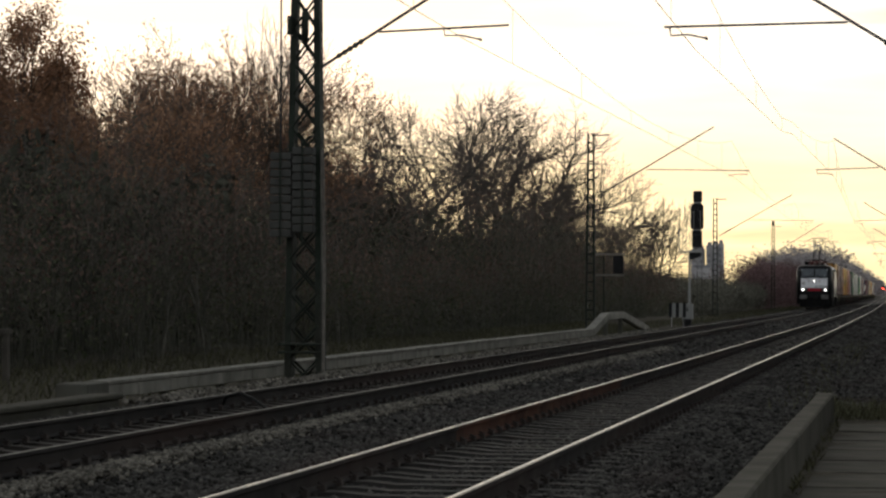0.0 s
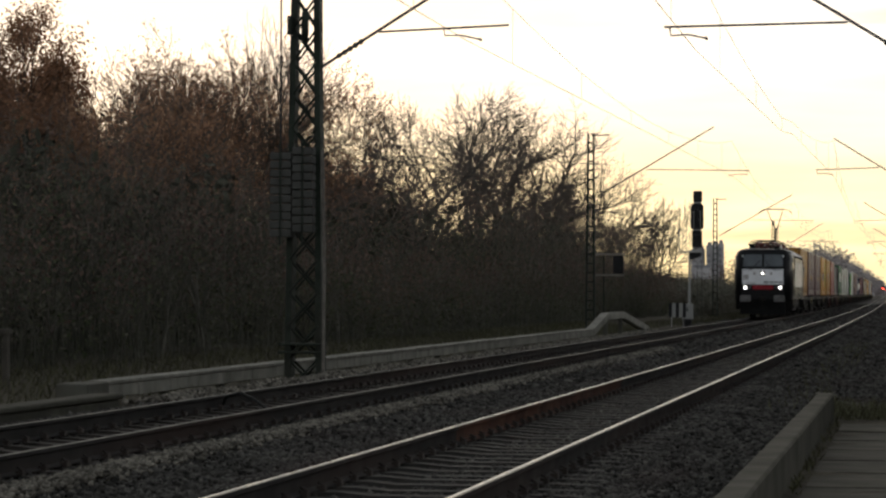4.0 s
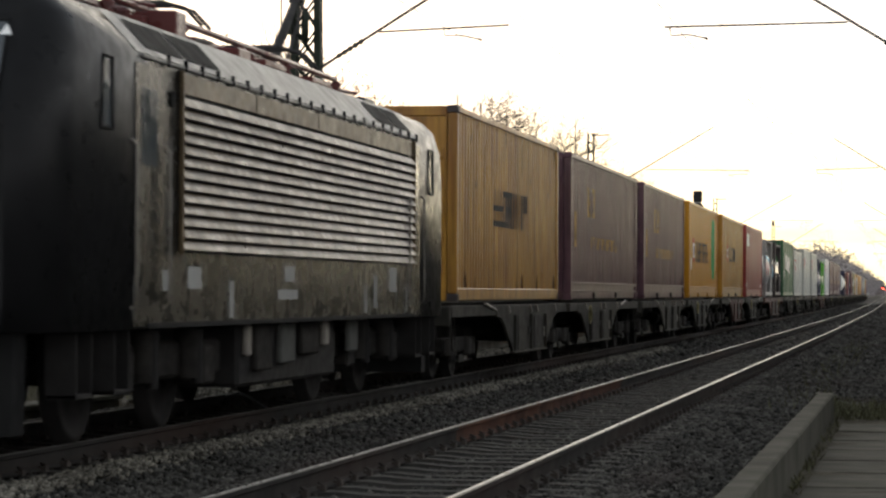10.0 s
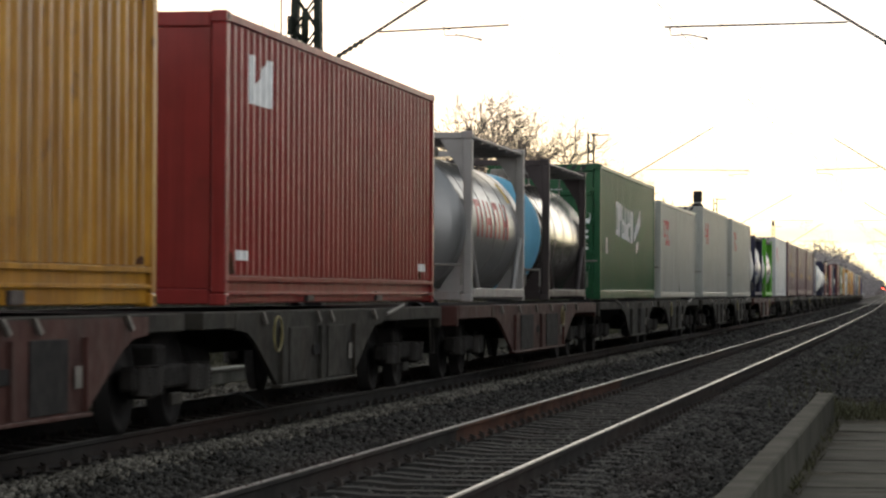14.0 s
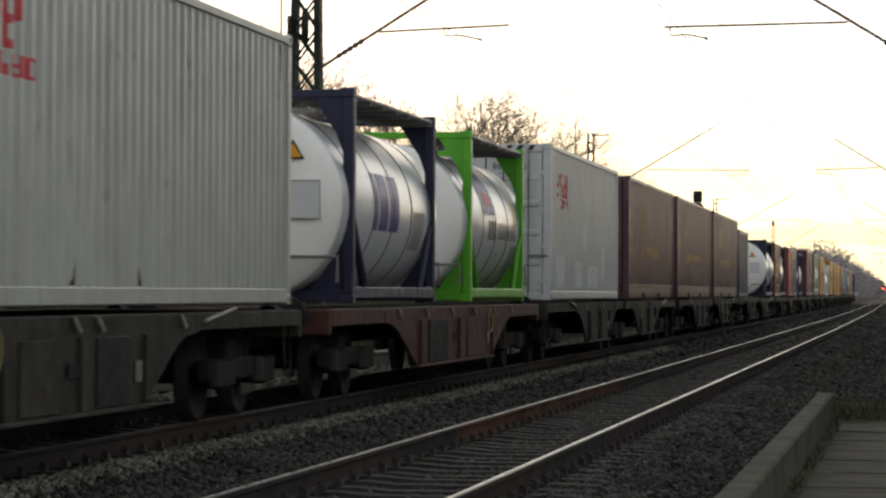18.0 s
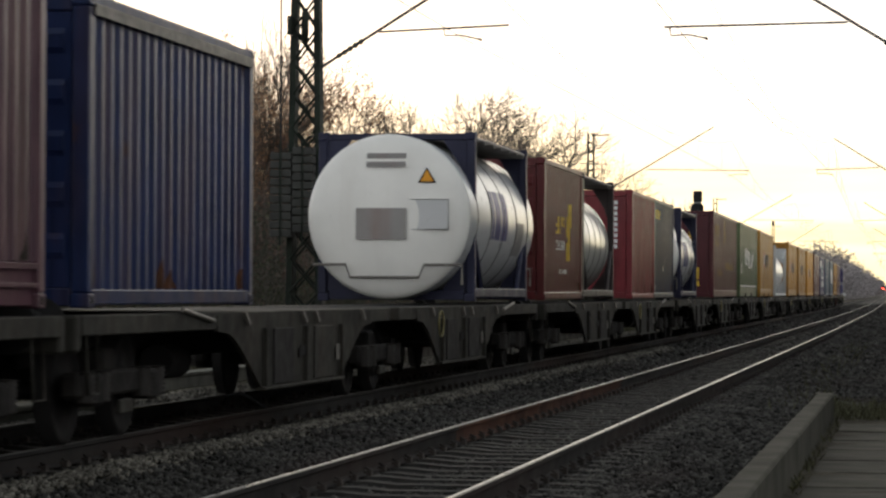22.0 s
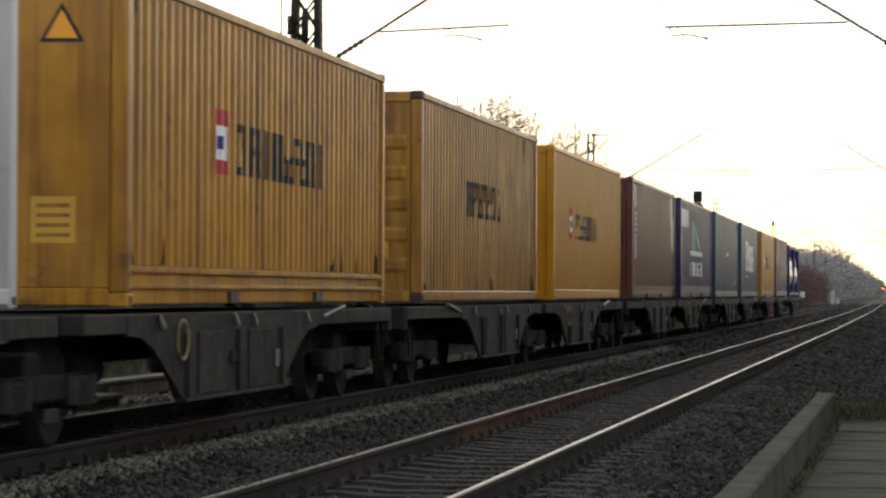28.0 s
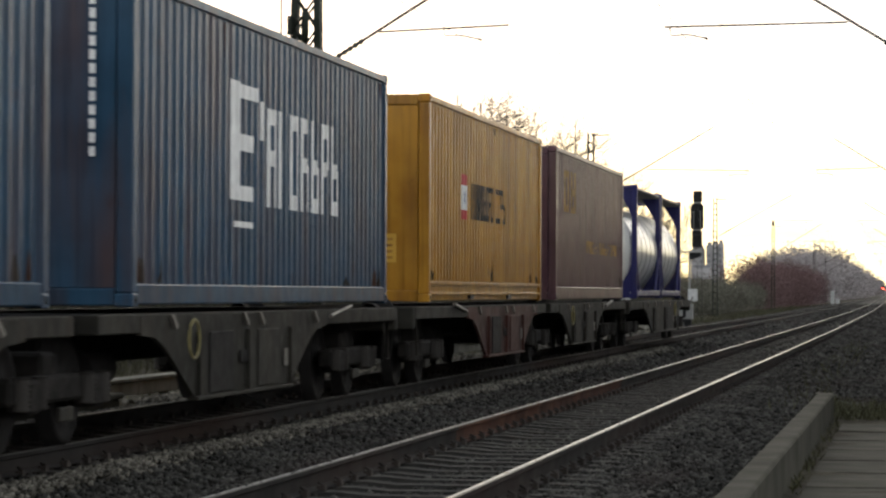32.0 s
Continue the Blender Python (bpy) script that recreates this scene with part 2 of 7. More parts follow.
    "fresh_rust": mat("orange_rail_rust", (0.062, 0.028, 0.018), 0.9, var=0.35, scale=1.5, dirt=(0.05, 0.02, 0.014), dirt_amt=0.5, streak=(2, .5, 2), spec=0.1),
    "trough": mat("pale_trough_concrete", (0.215, 0.208, 0.178), 0.95, var=0.22, scale=1.2, dirt=(0.07, 0.066, 0.05), dirt_amt=0.65, streak=(2, 2, 1.2), bump=0.004, bscale=25, spec=0.08),
    "sleeper_dark": mat("sooty_sleeper", (0.030, 0.027, 0.024), 0.95, var=0.3, scale=6, spec=0.08),
    "clip": mat("rail_clip", (0.035, 0.028, 0.024), 0.8, var=0.3),
    "stone": mat("ballast_stone", (0.038, 0.036, 0.032), 0.9, var=0.3, scale=0.7, dirt=(0.056, 0.037, 0.034), dirt_amt=0.4, streak=(1.2, .25, 1), island=0.75, spec=0.1),
    "stone_pale": mat("pale_ballast_stone", (0.10, 0.092, 0.076), 0.9, var=0.25, scale=0.7, island=0.65, spec=0.1),
    "concrete": mat("old_concrete", (0.080, 0.080, 0.066), 0.9, var=0.22, scale=1.2, dirt=(0.055, 0.05, 0.04), dirt_amt=0.65, streak=(2, 2, 1.2), bump=0.004, bscale=25, spec=0.1),
    "damp": mat("damp_mossy_concrete", (0.052, 0.050, 0.040), 0.95, var=0.35, scale=1.5, dirt=(0.03, 0.033, 0.018), dirt_amt=0.6, streak=(3, 3, 3), bump=0.005, bscale=20, spec=0.08),
    "mast": mat("mast_paint_green", (0.020, 0.026, 0.019), 0.8, var=0.3, scale=4, dirt=(0.03, 0.02, 0.016), dirt_amt=0.5),
    "weight": mat("weight_stone", (0.055, 0.055, 0.050), 0.9, var=0.2, scale=3, bump=0.003, bscale=30),
    "wire": mat("catenary_wire", (0.045, 0.043, 0.042), 0.8, var=0.2, spec=0.1),
    "strut": mat("grey_tube_steel", (0.06, 0.058, 0.055), 0.75, var=0.25, scale=6, spec=0.1),
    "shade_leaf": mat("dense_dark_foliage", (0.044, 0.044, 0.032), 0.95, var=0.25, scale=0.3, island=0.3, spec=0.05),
    "far_red": mat("far_red_bush", (0.135, 0.090, 0.088), 0.95, var=0.25, scale=0.08, island=0.15, spec=0.0, through_light=0.15),
    # distance haze is put into these pale green, twig and tree colours
    "far_green": mat("far_green_bush", (0.125, 0.12, 0.095), 0.95, var=0.3, scale=0.05, island=0.2, spec=0.05),
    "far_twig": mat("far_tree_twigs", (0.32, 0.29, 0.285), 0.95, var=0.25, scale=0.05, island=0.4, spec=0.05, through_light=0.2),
    "far_haze_tint": mat("far_hazy_trees", (0.31, 0.285, 0.285), 0.95, var=0.2, scale=0.05, island=0.1, spec=0.0, through_light=0.15),
    "leaf_grey": mat("grey_twig_litter", (0.090, 0.086, 0.064), 0.95, var=0.3, scale=0.3, island=0.3, spec=0.05, through_light=0.2),
    "bark_sapling": mat("pale_sapling_bark", (0.11, 0.105, 0.085), 0.9, var=0.4, scale=3, spec=0.1),
    "bark": mat("bark", (0.085, 0.078, 0.066), 0.95, var=0.35, scale=3),
    "bark_pale": mat("pale_bark", (0.060, 0.060, 0.047), 0.95, var=0.4, scale=0.5, col2=(0.080, 0.079, 0.063), spec=0.1),
    "twig": mat("twigs", (0.12, 0.10, 0.085), 0.95, var=0.35, scale=1, spec=0.1),
    "leaf_brown": mat("withered_oak_leaf", (0.27, 0.155, 0.095), 0.85, var=0.3, scale=0.5, island=0.4, spec=0.1, through_light=0.4),
    "leaf_red": mat("dull_red_leaf", (0.125, 0.078, 0.072), 0.9, var=0.25, scale=0.25, col2=(0.112, 0.080, 0.058), island=0.3, spec=0.1, through_light=0.2),
    "leaf_green": mat("evergreen_leaf", (0.064, 0.080, 0.044), 0.85, var=0.35, scale=0.25, col2=(0.080, 0.080, 0.050), island=0.3, spec=0.1, through_light=0.2),
    "grass": mat("dry_grass", (0.072, 0.068, 0.042), 0.9, var=0.35, scale=0.6, col2=(0.050, 0.050, 0.027), island=0.4, spec=0.1),
    "dark_wood": mat("dark_evergreen_belt", (0.024, 0.028, 0.018), 0.95, var=0.4, scale=0.1, island=0.4, spec=0.05),
    "signal_black": mat("signal_black", (0.010, 0.010, 0.011), 0.6, var=0.2),
    "signal_grey": mat("signal_grey", (0.27, 0.27, 0.255), 0.6, var=0.1, dirt=(0.2, 0.19, 0.17), dirt_amt=0.4),
    # tower walls and window bands carry painted distance haze in their greys
    "haze_wall": mat("far_concrete", (0.34, 0.33, 0.33), 0.9, var=0.08, scale=0.1),
    "haze_roof": mat("far_window_band", (0.20, 0.20, 0.21), 0.6, var=0.1, scale=0.1),
    "wood": mat("weathered_wood", (0.07, 0.063, 0.052), 0.9, var=0.25, scale=4),
}


def ground_material():
    """Earth, dry grass and gravel dust mixed by noise."""
    m = bpy.data.materials.new("earth_and_grass")
    m.use_nodes = True
    nt = m.node_tree
    k = nt.links.new
    b = nt.nodes["Principled BSDF"]
    b.inputs["Roughness"].default_value, b.inputs["Specular IOR Level"].default_value = 0.95, 0.1
    tc = nt.nodes.new("ShaderNodeTexCoord")
    cols = []
    for sc, c0, c1 in ((0.35, (0.032, 0.027, 0.019), (0.048, 0.043, 0.022)), (9.0, (0.03, 0.027, 0.022), (0.07, 0.06, 0.045))):
        n = nt.nodes.new("ShaderNodeTexNoise")
        n.inputs["Scale"].default_value, n.inputs["Detail"].default_value = sc, 8
        k(tc.outputs["Object"], n.inputs["Vector"])
        r = nt.nodes.new("ShaderNodeValToRGB")
        r.color_ramp.elements[0].position, r.color_ramp.elements[1].position = 0.35, 0.65
        r.color_ramp.elements[0].color, r.color_ramp.elements[1].color = (*c0, 1), (*c1, 1)
        k(n.outputs["Fac"], r.inputs["Fac"])
        cols.append((n, r))
    x = nt.nodes.new("ShaderNodeMix")
    x.data_type = "RGBA"
    x.inputs["Factor"].default_value = 0.5
    k(cols[0][1].outputs["Color"], x.inputs["A"])
    k(cols[1][1].outputs["Color"], x.inputs["B"])
    k(x.outputs["Result"], b.inputs["Base Color"])
    bp = nt.nodes.new("ShaderNodeBump")
    bp.inputs["Distance"].default_value = 0.05
    k(cols[1][0].outputs["Fac"], bp.inputs["Height"])
    k(bp.outputs["Normal"], b.inputs["Normal"])
    return m


M["ground"] = ground_material()


def low_sheen(paint):
    """The same paint with its sheen cut, so a container's rails catch less sky."""
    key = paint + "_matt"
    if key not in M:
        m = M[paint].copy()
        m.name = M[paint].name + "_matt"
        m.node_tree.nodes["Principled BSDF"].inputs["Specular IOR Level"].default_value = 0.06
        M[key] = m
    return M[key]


# ---- mesh building ----
class MB:
    """Collects vertices, faces, material slots and smooth flags of one mesh."""

    def __init__(self):
        self.v, self.f, self.m, self.s = [], [], [], []

    def add(self, verts, faces, m=0, smooth=False):
        n = len(self.v)
        self.v += [tuple(q) for q in verts]
        for q in faces:
            self.f.append([i + n for i in q])
            self.m.append(m)
            self.s.append(smooth)
        return self

    def box(self, x0, x1, y0, y1, z0, z1, m=0):
        v = [(x, y, z) for z in (z0, z1) for y in (y0, y1) for x in (x0, x1)]
        return self.add(v, [(0, 2, 3, 1), (4, 5, 7, 6), (0, 1, 5, 4), (2, 6, 7, 3), (0, 4, 6, 2), (1, 3, 7, 5)], m)

    def cbox(self, x0, x1, y0, y1, z0, z1, c=0.01, m=0):
        """A box with chamfered edges."""
        v, idx = [], {}
        X, Y, Z = (x0, x1), (y0, y1), (z0, z1)
        for i in (0, 1):
            for j in (0, 1):
                for l in (0, 1):
                    sx, sy, sz = (c if i == 0 else -c), (c if j == 0 else -c), (c if l == 0 else -c)
                    for a, q in enumerate(((X[i], Y[j] + sy, Z[l] + sz), (X[i] + sx, Y[j], Z[l] + sz), (X[i] + sx, Y[j] + sy, Z[l]))):
                        idx[i, j, l, a] = len(v)
                        v.append(q)
        g = lambda i, j, l, a: idx[i, j, l, a]
        f = []
        for i in (0, 1):
            f.append([g(i, 0, 0, 0), g(i, 1, 0, 0), g(i, 1, 1, 0), g(i, 0, 1, 0)])
            f.append([g(0, i, 0, 1), g(1, i, 0, 1), g(1, i, 1, 1), g(0, i, 1, 1)])
            f.append([g(0, 0, i, 2), g(1, 0, i, 2), g(1, 1, i, 2), g(0, 1, i, 2)])
            for j in (0, 1):
                f.append([g(i, j, 0, 0), g(i, j, 1, 0), g(i, j, 1, 1), g(i, j, 0, 1)])
                f.append([g(i, 0, j, 0), g(i, 1, j, 0), g(i, 1, j, 2), g(i, 0, j, 2)])
                f.append([g(0, i, j, 1), g(1, i, j, 1), g(1, i, j, 2), g(0, i, j, 2)])
                for l in (0, 1):
                    f.append([g(i, j, l, 0), g(i, j, l, 1), g(i, j, l, 2)])
        return self.add(v, f, m)

    def prism(self, poly, axis, a0, a1, m=0):
        """A polygon drawn out along x, y or z; its two coordinates are the other axes in order."""
        def put(q, a):
            q = list(q)
            q.insert("xyz".index(axis), a)
            return q
        n = len(poly)
        v = [put(q, a0) for q in poly] + [put(q, a1) for q in poly]
        f = [list(range(n))[::-1], list(range(n, 2 * n))] + [(i, (i + 1) % n, n + (i + 1) % n, n + i) for i in range(n)]
        return self.add(v, f, m)

    def tube(self, pts, r, n=8, m=0, smooth=True, caps=True):
        pts = [Vector(q) for q in pts]
        rs = r if isinstance(r, (list, tuple)) else [r] * len(pts)
        v, f = [], []
        for i, q in enumerate(pts):
            d = (pts[min(i + 1, len(pts) - 1)] - pts[max(i - 1, 0)]).normalized()
            a = d.cross(Vector((0, 0, 1)) if abs(d.z) < 0.9 else Vector((1, 0, 0))).normalized()
            c = d.cross(a)
            v += [q + (a * math.cos(2 * math.pi * j / n) + c * math.sin(2 * math.pi * j / n)) * rs[i] for j in range(n)]
        for i in range(len(pts) - 1):
            f += [(i * n + j, i * n + (j + 1) % n, (i + 1) * n + (j + 1) % n, (i + 1) * n + j) for j in range(n)]
        self.add(v, f, m, smooth)
        if caps and n > 2:
            self.add(v[:n], [list(range(n))], m)
            self.add(v[-n:], [list(range(n))[::-1]], m)
        return self

    def lathe(self, prof, axis, at, n=24, m=0, smooth=True):
        """Turns (radius, along) points round an axis through at."""
        v, f = [], []
        for r, h in prof:
            for j in range(n):
                c, s = r * math.cos(2 * math.pi * j / n), r * math.sin(2 * math.pi * j / n)
                q = {"x": (h, c, s), "y": (c, h, s), "z": (c, s, h)}[axis]
                v.append((q[0] + at[0], q[1] + at[1], q[2] + at[2]))
        for i in range(len(prof) - 1):
            f += [(i * n + j, i * n + (j + 1) % n, (i + 1) * n + (j + 1) % n, (i + 1) * n + j) for j in range(n)]
        return self.add(v, f, m, smooth)

    def mesh(self, name, mats):
        me = bpy.data.meshes.new(name)
        me.from_pydata(self.v, [], self.f)
        for q in mats if isinstance(mats, (list, tuple)) else [mats]:
            me.materials.append(q)
        me.polygons.foreach_set("material_index", self.m)
        me.polygons.foreach_set("use_smooth", self.s)
        me.update()
        return me


def part(name, mb, mats, parent=None, label=""):
    """One mesh object under its thing or part."""
    ob = new(name, mb.mesh(name, mats) if isinstance(mb, MB) else mb)
    if parent:
        ob.parent = parent
    return tagged(ob, label)


def thing(name, label, category, group="", m=None, kind=""):
    ob = new(name)
    ob.empty_display_size = 0.3
    if m is not None:
        ob.matrix_basis = m
    return tagged(ob, label, category, group, kind)


def text(s, size, m, material, parent):
    """Lettering that lies in its own x-y plane at pose m."""
    cu = bpy.data.curves.new("lettering", "FONT")
    cu.body, cu.size, cu.extrude = s, size, 0.001
    cu.materials.append(material)
    ob = new("lettering", cu)
    ob.parent, ob.matrix_basis = parent, m
    return ob


# ---- the line of the track ----
X_NEAR, X_FAR, BEND = -3.670, -7.883, 15.3e-6


def bend(y):
    """How far the line has swung left at y: a long curve, then straight again."""
    return -BEND * (min(max(y - 60.0, 0.0), 240.0) ** 2 + 480.0 * max(y - 300.0, 0.0))


def on_track(y, z=0.0, x=X_FAR):
    """A pose on the far track's line at y, turned along it."""
    return pose(x + bend(y), y, z, 0, 0, math.degrees(math.atan(2 * BEND * min(max(y - 60.0, 0.0), 240.0))))


def np_mesh(name, verts, faces, mats, mat_idx=None):
    """A mesh from arrays: vertices (n, 3) and faces (m, k)."""
    me = bpy.data.meshes.new(name)
    n, (fm, k) = len(verts), faces.shape
    me.vertices.add(n)
    me.vertices.foreach_set("co", np.ascontiguousarray(verts, dtype=np.float32).ravel())
    me.loops.add(fm * k)
    me.loops.foreach_set("vertex_index", np.ascontiguousarray(faces, dtype=np.int32).ravel())
    me.polygons.add(fm)
    me.polygons.foreach_set("loop_start", np.arange(0, fm * k, k, dtype=np.int32))
    for q in mats if isinstance(mats, (list, tuple)) else [mats]:
        me.materials.append(q)
    if mat_idx is not None:
        me.polygons.foreach_set("material_index", np.ascontiguousarray(mat_idx, dtype=np.int32))
    me.update(calc_edges=True)
    return me


def bend_np(y):
    return -BEND * (np.clip(y - 60.0, 0.0, 240.0) ** 2 + 480.0 * np.maximum(y - 300.0, 0.0))


# ---- ground: one sheet to the horizon ----
PROFILE = [(-4000, -1.0), (-600, -0.9), (-120, -0.7), (-40, -0.35), (-26, -0.25), (-18, -0.28), (-15, -0.36), (-13, -0.44), (-11.6, -0.46), (-10.6, -0.36),
           (-10.0, -0.21), (-9.35, -0.215), (-8.60, -0.215), (-8.5, -0.245), (-7.26, -0.245), (-7.16, -0.215), (-6.55, -0.215), (-6.1, -0.26), (-5.5, -0.26), (-5.1, -0.215), (-4.38, -0.215), (-4.28, -0.245), (-3.06, -0.245), (-2.96, -0.215), (-2.25, -0.215), (-1.75, -0.27), (-1.32, -0.33),
           (-0.9, -0.372), (4, -0.372), (12, -0.4), (60, -0.6), (600, -0.9), (4000, -1.0)]


def ground_z(x):
    return np.interp(x, [q[0] for q in PROFILE], [q[1] for q in PROFILE])


def build_ground():
    xs = []
    for (a, _), (b, _) in zip(PROFILE, PROFILE[1:]):
        n = max(1, min(6, int((b - a) / 0.35)))
        xs += list(np.linspace(a, b, n, endpoint=False))
    xs = np.array(xs + [4000.0])
    ys = np.concatenate([np.linspace(-4000, -60, 8), np.linspace(-40, 15, 8), np.arange(17, 150, 0.6), np.linspace(152, 400, 60), np.geomspace(420, 4500, 30)])
    X, Y = np.meshgrid(xs, ys)
    Z = ground_z(X)
    near = (np.abs(X + 8) < 20) & (Y > 15) & (Y < 160)
    rng = np.random.default_rng(3)
    Z = Z + np.where(near, rng.normal(0, 0.012, Z.shape), 0)
    v = np.stack([X + bend_np(np.minimum(Y, 1500)) * (np.abs(X) < 500), Y, Z], -1).reshape(-1, 3)
    w = len(xs)
    i = (np.arange(len(ys) - 1)[:, None] * w + np.arange(w - 1)[None]).ravel()
    f = np.stack([i, i + 1, i + w + 1, i + w], 1)
    xc = v[f].mean(1)[:, 0] - bend_np(np.minimum(v[f].mean(1)[:, 1], 1500))
    yc = v[f].mean(1)[:, 1]
    idx = ((xc > -10.4) & (xc < np.where(yc > 40, 1.0, -1.3))).astype(int)
    ob = new("ground", np_mesh("ground", v, f, [M["ground"], M["stone"]], idx))
    tagged(ob, "flat earth and dry grass with a bed of grey-brown ballast", "ground", kind="structure")
    return ob


build_ground()


def build_stones():
    rng = np.random.default_rng(11)
    P, S = [], []
    for y0, y1, dens, size in ((17, 30, 300, 0.033), (30, 45, 190, 0.038), (45, 70, 75, 0.05), (70, 130, 22, 0.07), (130, 230, 7, 0.11), (230, 400, 2.5, 0.17)):
        for x0, x1 in ((-10.2, -9.25), (-9.2, -6.5), (-6.5, -5.1), (-5.1, -2.2), (-2.2, -1.33), (-1.33, 0.6)):
            if x0 == -1.33 and y0 < 40:
                continue
            n = int((y1 - y0) * (x1 - x0) * dens)
            x, y = rng.uniform(x0, x1, n), rng.uniform(y0, y1, n)
            z = ground_z(x) + rng.uniform(-0.012, 0.022, n)
            P.append(np.stack([x + bend_np(y), y, z], 1))
            S.append(size * rng.uniform(0.6, 1.35, n))
    # the paler ridge of fresh stone beside the far track
    n = 14000
    y = 18 + 60 * rng.uniform(0, 1, n) ** 1.5
    x = -6.62 + rng.normal(0, 0.11, n)
    rid = len(np.concatenate(P))
    P.append(np.stack([x + bend_np(y), y, -0.20 + 0.03 * np.cos((x + 6.62) * 5) + rng.uniform(-0.02, 0.015, n)], 1))
    S.append(0.024 * rng.uniform(0.6, 1.4, n) * (1 + (y - 18) / 70))
    n = 11000
    y = 38 + 75 * rng.uniform(0, 1, n) ** 1.2
    x = -10.0 + rng.normal(0, 0.20, n)
    P.append(np.stack([x + bend_np(y), y, -0.21 + 0.07 * np.exp(-((x + 10.0) / 0.2) ** 2) * (1 + 0.4 * np.sin(y * 1.3)) + rng.uniform(-0.02, 0.03, n)], 1))
    S.append(0.040 * rng.uniform(0.7, 1.4, n))
    P, S = np.concatenate(P), np.concatenate(S)
    n = len(P)
    o = np.array([(1, 0, 0), (-1, 0, 0), (0, 1, 0), (0, -1, 0), (0, 0, 1), (0, 0, -1)], float)
    v = np.repeat(o[None], n, 0) * rng.uniform(0.6, 1.25, (n, 6, 1)) + rng.normal(0, 0.22, (n, 6, 3))
    q = rng.normal(size=(n, 4))
    q /= np.linalg.norm(q, axis=1, keepdims=True)
    w, a, b, c = q.T
    R = np.stack([1 - 2 * (b * b + c * c), 2 * (a * b - c * w), 2 * (a * c + b * w), 2 * (a * b + c * w), 1 - 2 * (a * a + c * c), 2 * (b * c - a * w),
                  2 * (a * c - b * w), 2 * (b * c + a * w), 1 - 2 * (a * a + b * b)], 1).reshape(n, 3, 3)
    v = np.einsum("nij,nkj->nki", R, v) * S[:, None, None] * np.array([1, 1, 0.8]) + P[:, None]
    t = np.array([(0, 2, 4), (2, 1, 4), (1, 3, 4), (3, 0, 4), (2, 0, 5), (1, 2, 5), (3, 1, 5), (0, 3, 5)])
    f = (np.arange(n)[:, None, None] * 6 + t[None]).reshape(-1, 3)
    idx = np.repeat((np.arange(n) >= rid).astype(int), 8)
    ob = new("ballast", np_mesh("ballast", v.reshape(-1, 3), f, [M["stone"], M["stone_pale"]], idx))
    tagged(ob, "loose grey-brown crushed stone ballast round both tracks", "ballast", kind="stuff")


build_stones()

# ---- tracks ----
RAIL = [(-0.036, 0.0), (-0.036, -0.035), (-0.010, -0.05), (-0.008, -0.145), (-0.07, -0.162), (-0.07, -0.172),
        (0.07, -0.172), (0.07, -0.162), (0.008, -0.145), (0.010, -0.05), (0.036, -0.035), (0.036, 0.0)]


def rail_mesh(x0, top, rust=None):
    ys = np.concatenate([[-200, -50], np.arange(0, 60, 4), np.arange(60, 1300, 20)]).astype(float)
    n = len(RAIL)
    v = [(x0 + bend(y) + a, y, z - (0.004 if abs(a) > 0.03 and z == 0 else 0)) for y in ys for a, z in RAIL]
    v2 = []
    for y in ys:
        v2 += [(x0 + bend(y) - 0.013, y, 0.0), (x0 + bend(y) + 0.013, y, 0.0)]
    mb = MB()
    mb.add(v, [(i * n + j, i * n + (j + 1) % n, (i + 1) * n + (j + 1) % n, (i + 1) * n + j) for i in range(len(ys) - 1) for j in range(n - 1)], 1)
    if rust:
        q = [i for i in range(len(ys) - 1) if rust[0] <= ys[i] < rust[1]]
        for i in q:
            for j in range(n - 1):
                mb.m[i * (n - 1) + j] = 3
    mb.add(v2, [(2 * i, 2 * i + 1, 2 * i + 3, 2 * i + 2) for i in range(len(ys) - 1)], 0)
    # running edges between the table and the sides
    e = []
    for y in ys:
        b = x0 + bend(y)
        e += [(b - 0.036, y, -0.004), (b - 0.013, y, 0.0), (b + 0.013, y, 0.0), (b + 0.036, y, -0.004)]
    mb.add(e, [q for i in range(len(ys) - 1) for q in ((4 * i, 4 * i + 1, 4 * i + 5, 4 * i + 4), (4 * i + 2, 4 * i + 3, 4 * i + 7, 4 * i + 6))], 2)
    return mb, [M[top], M["rail_side"], M["rail_top_dull"], M["fresh_rust"]]


SLEEPER_Y = np.arange(15.0, 420.0, 0.62)


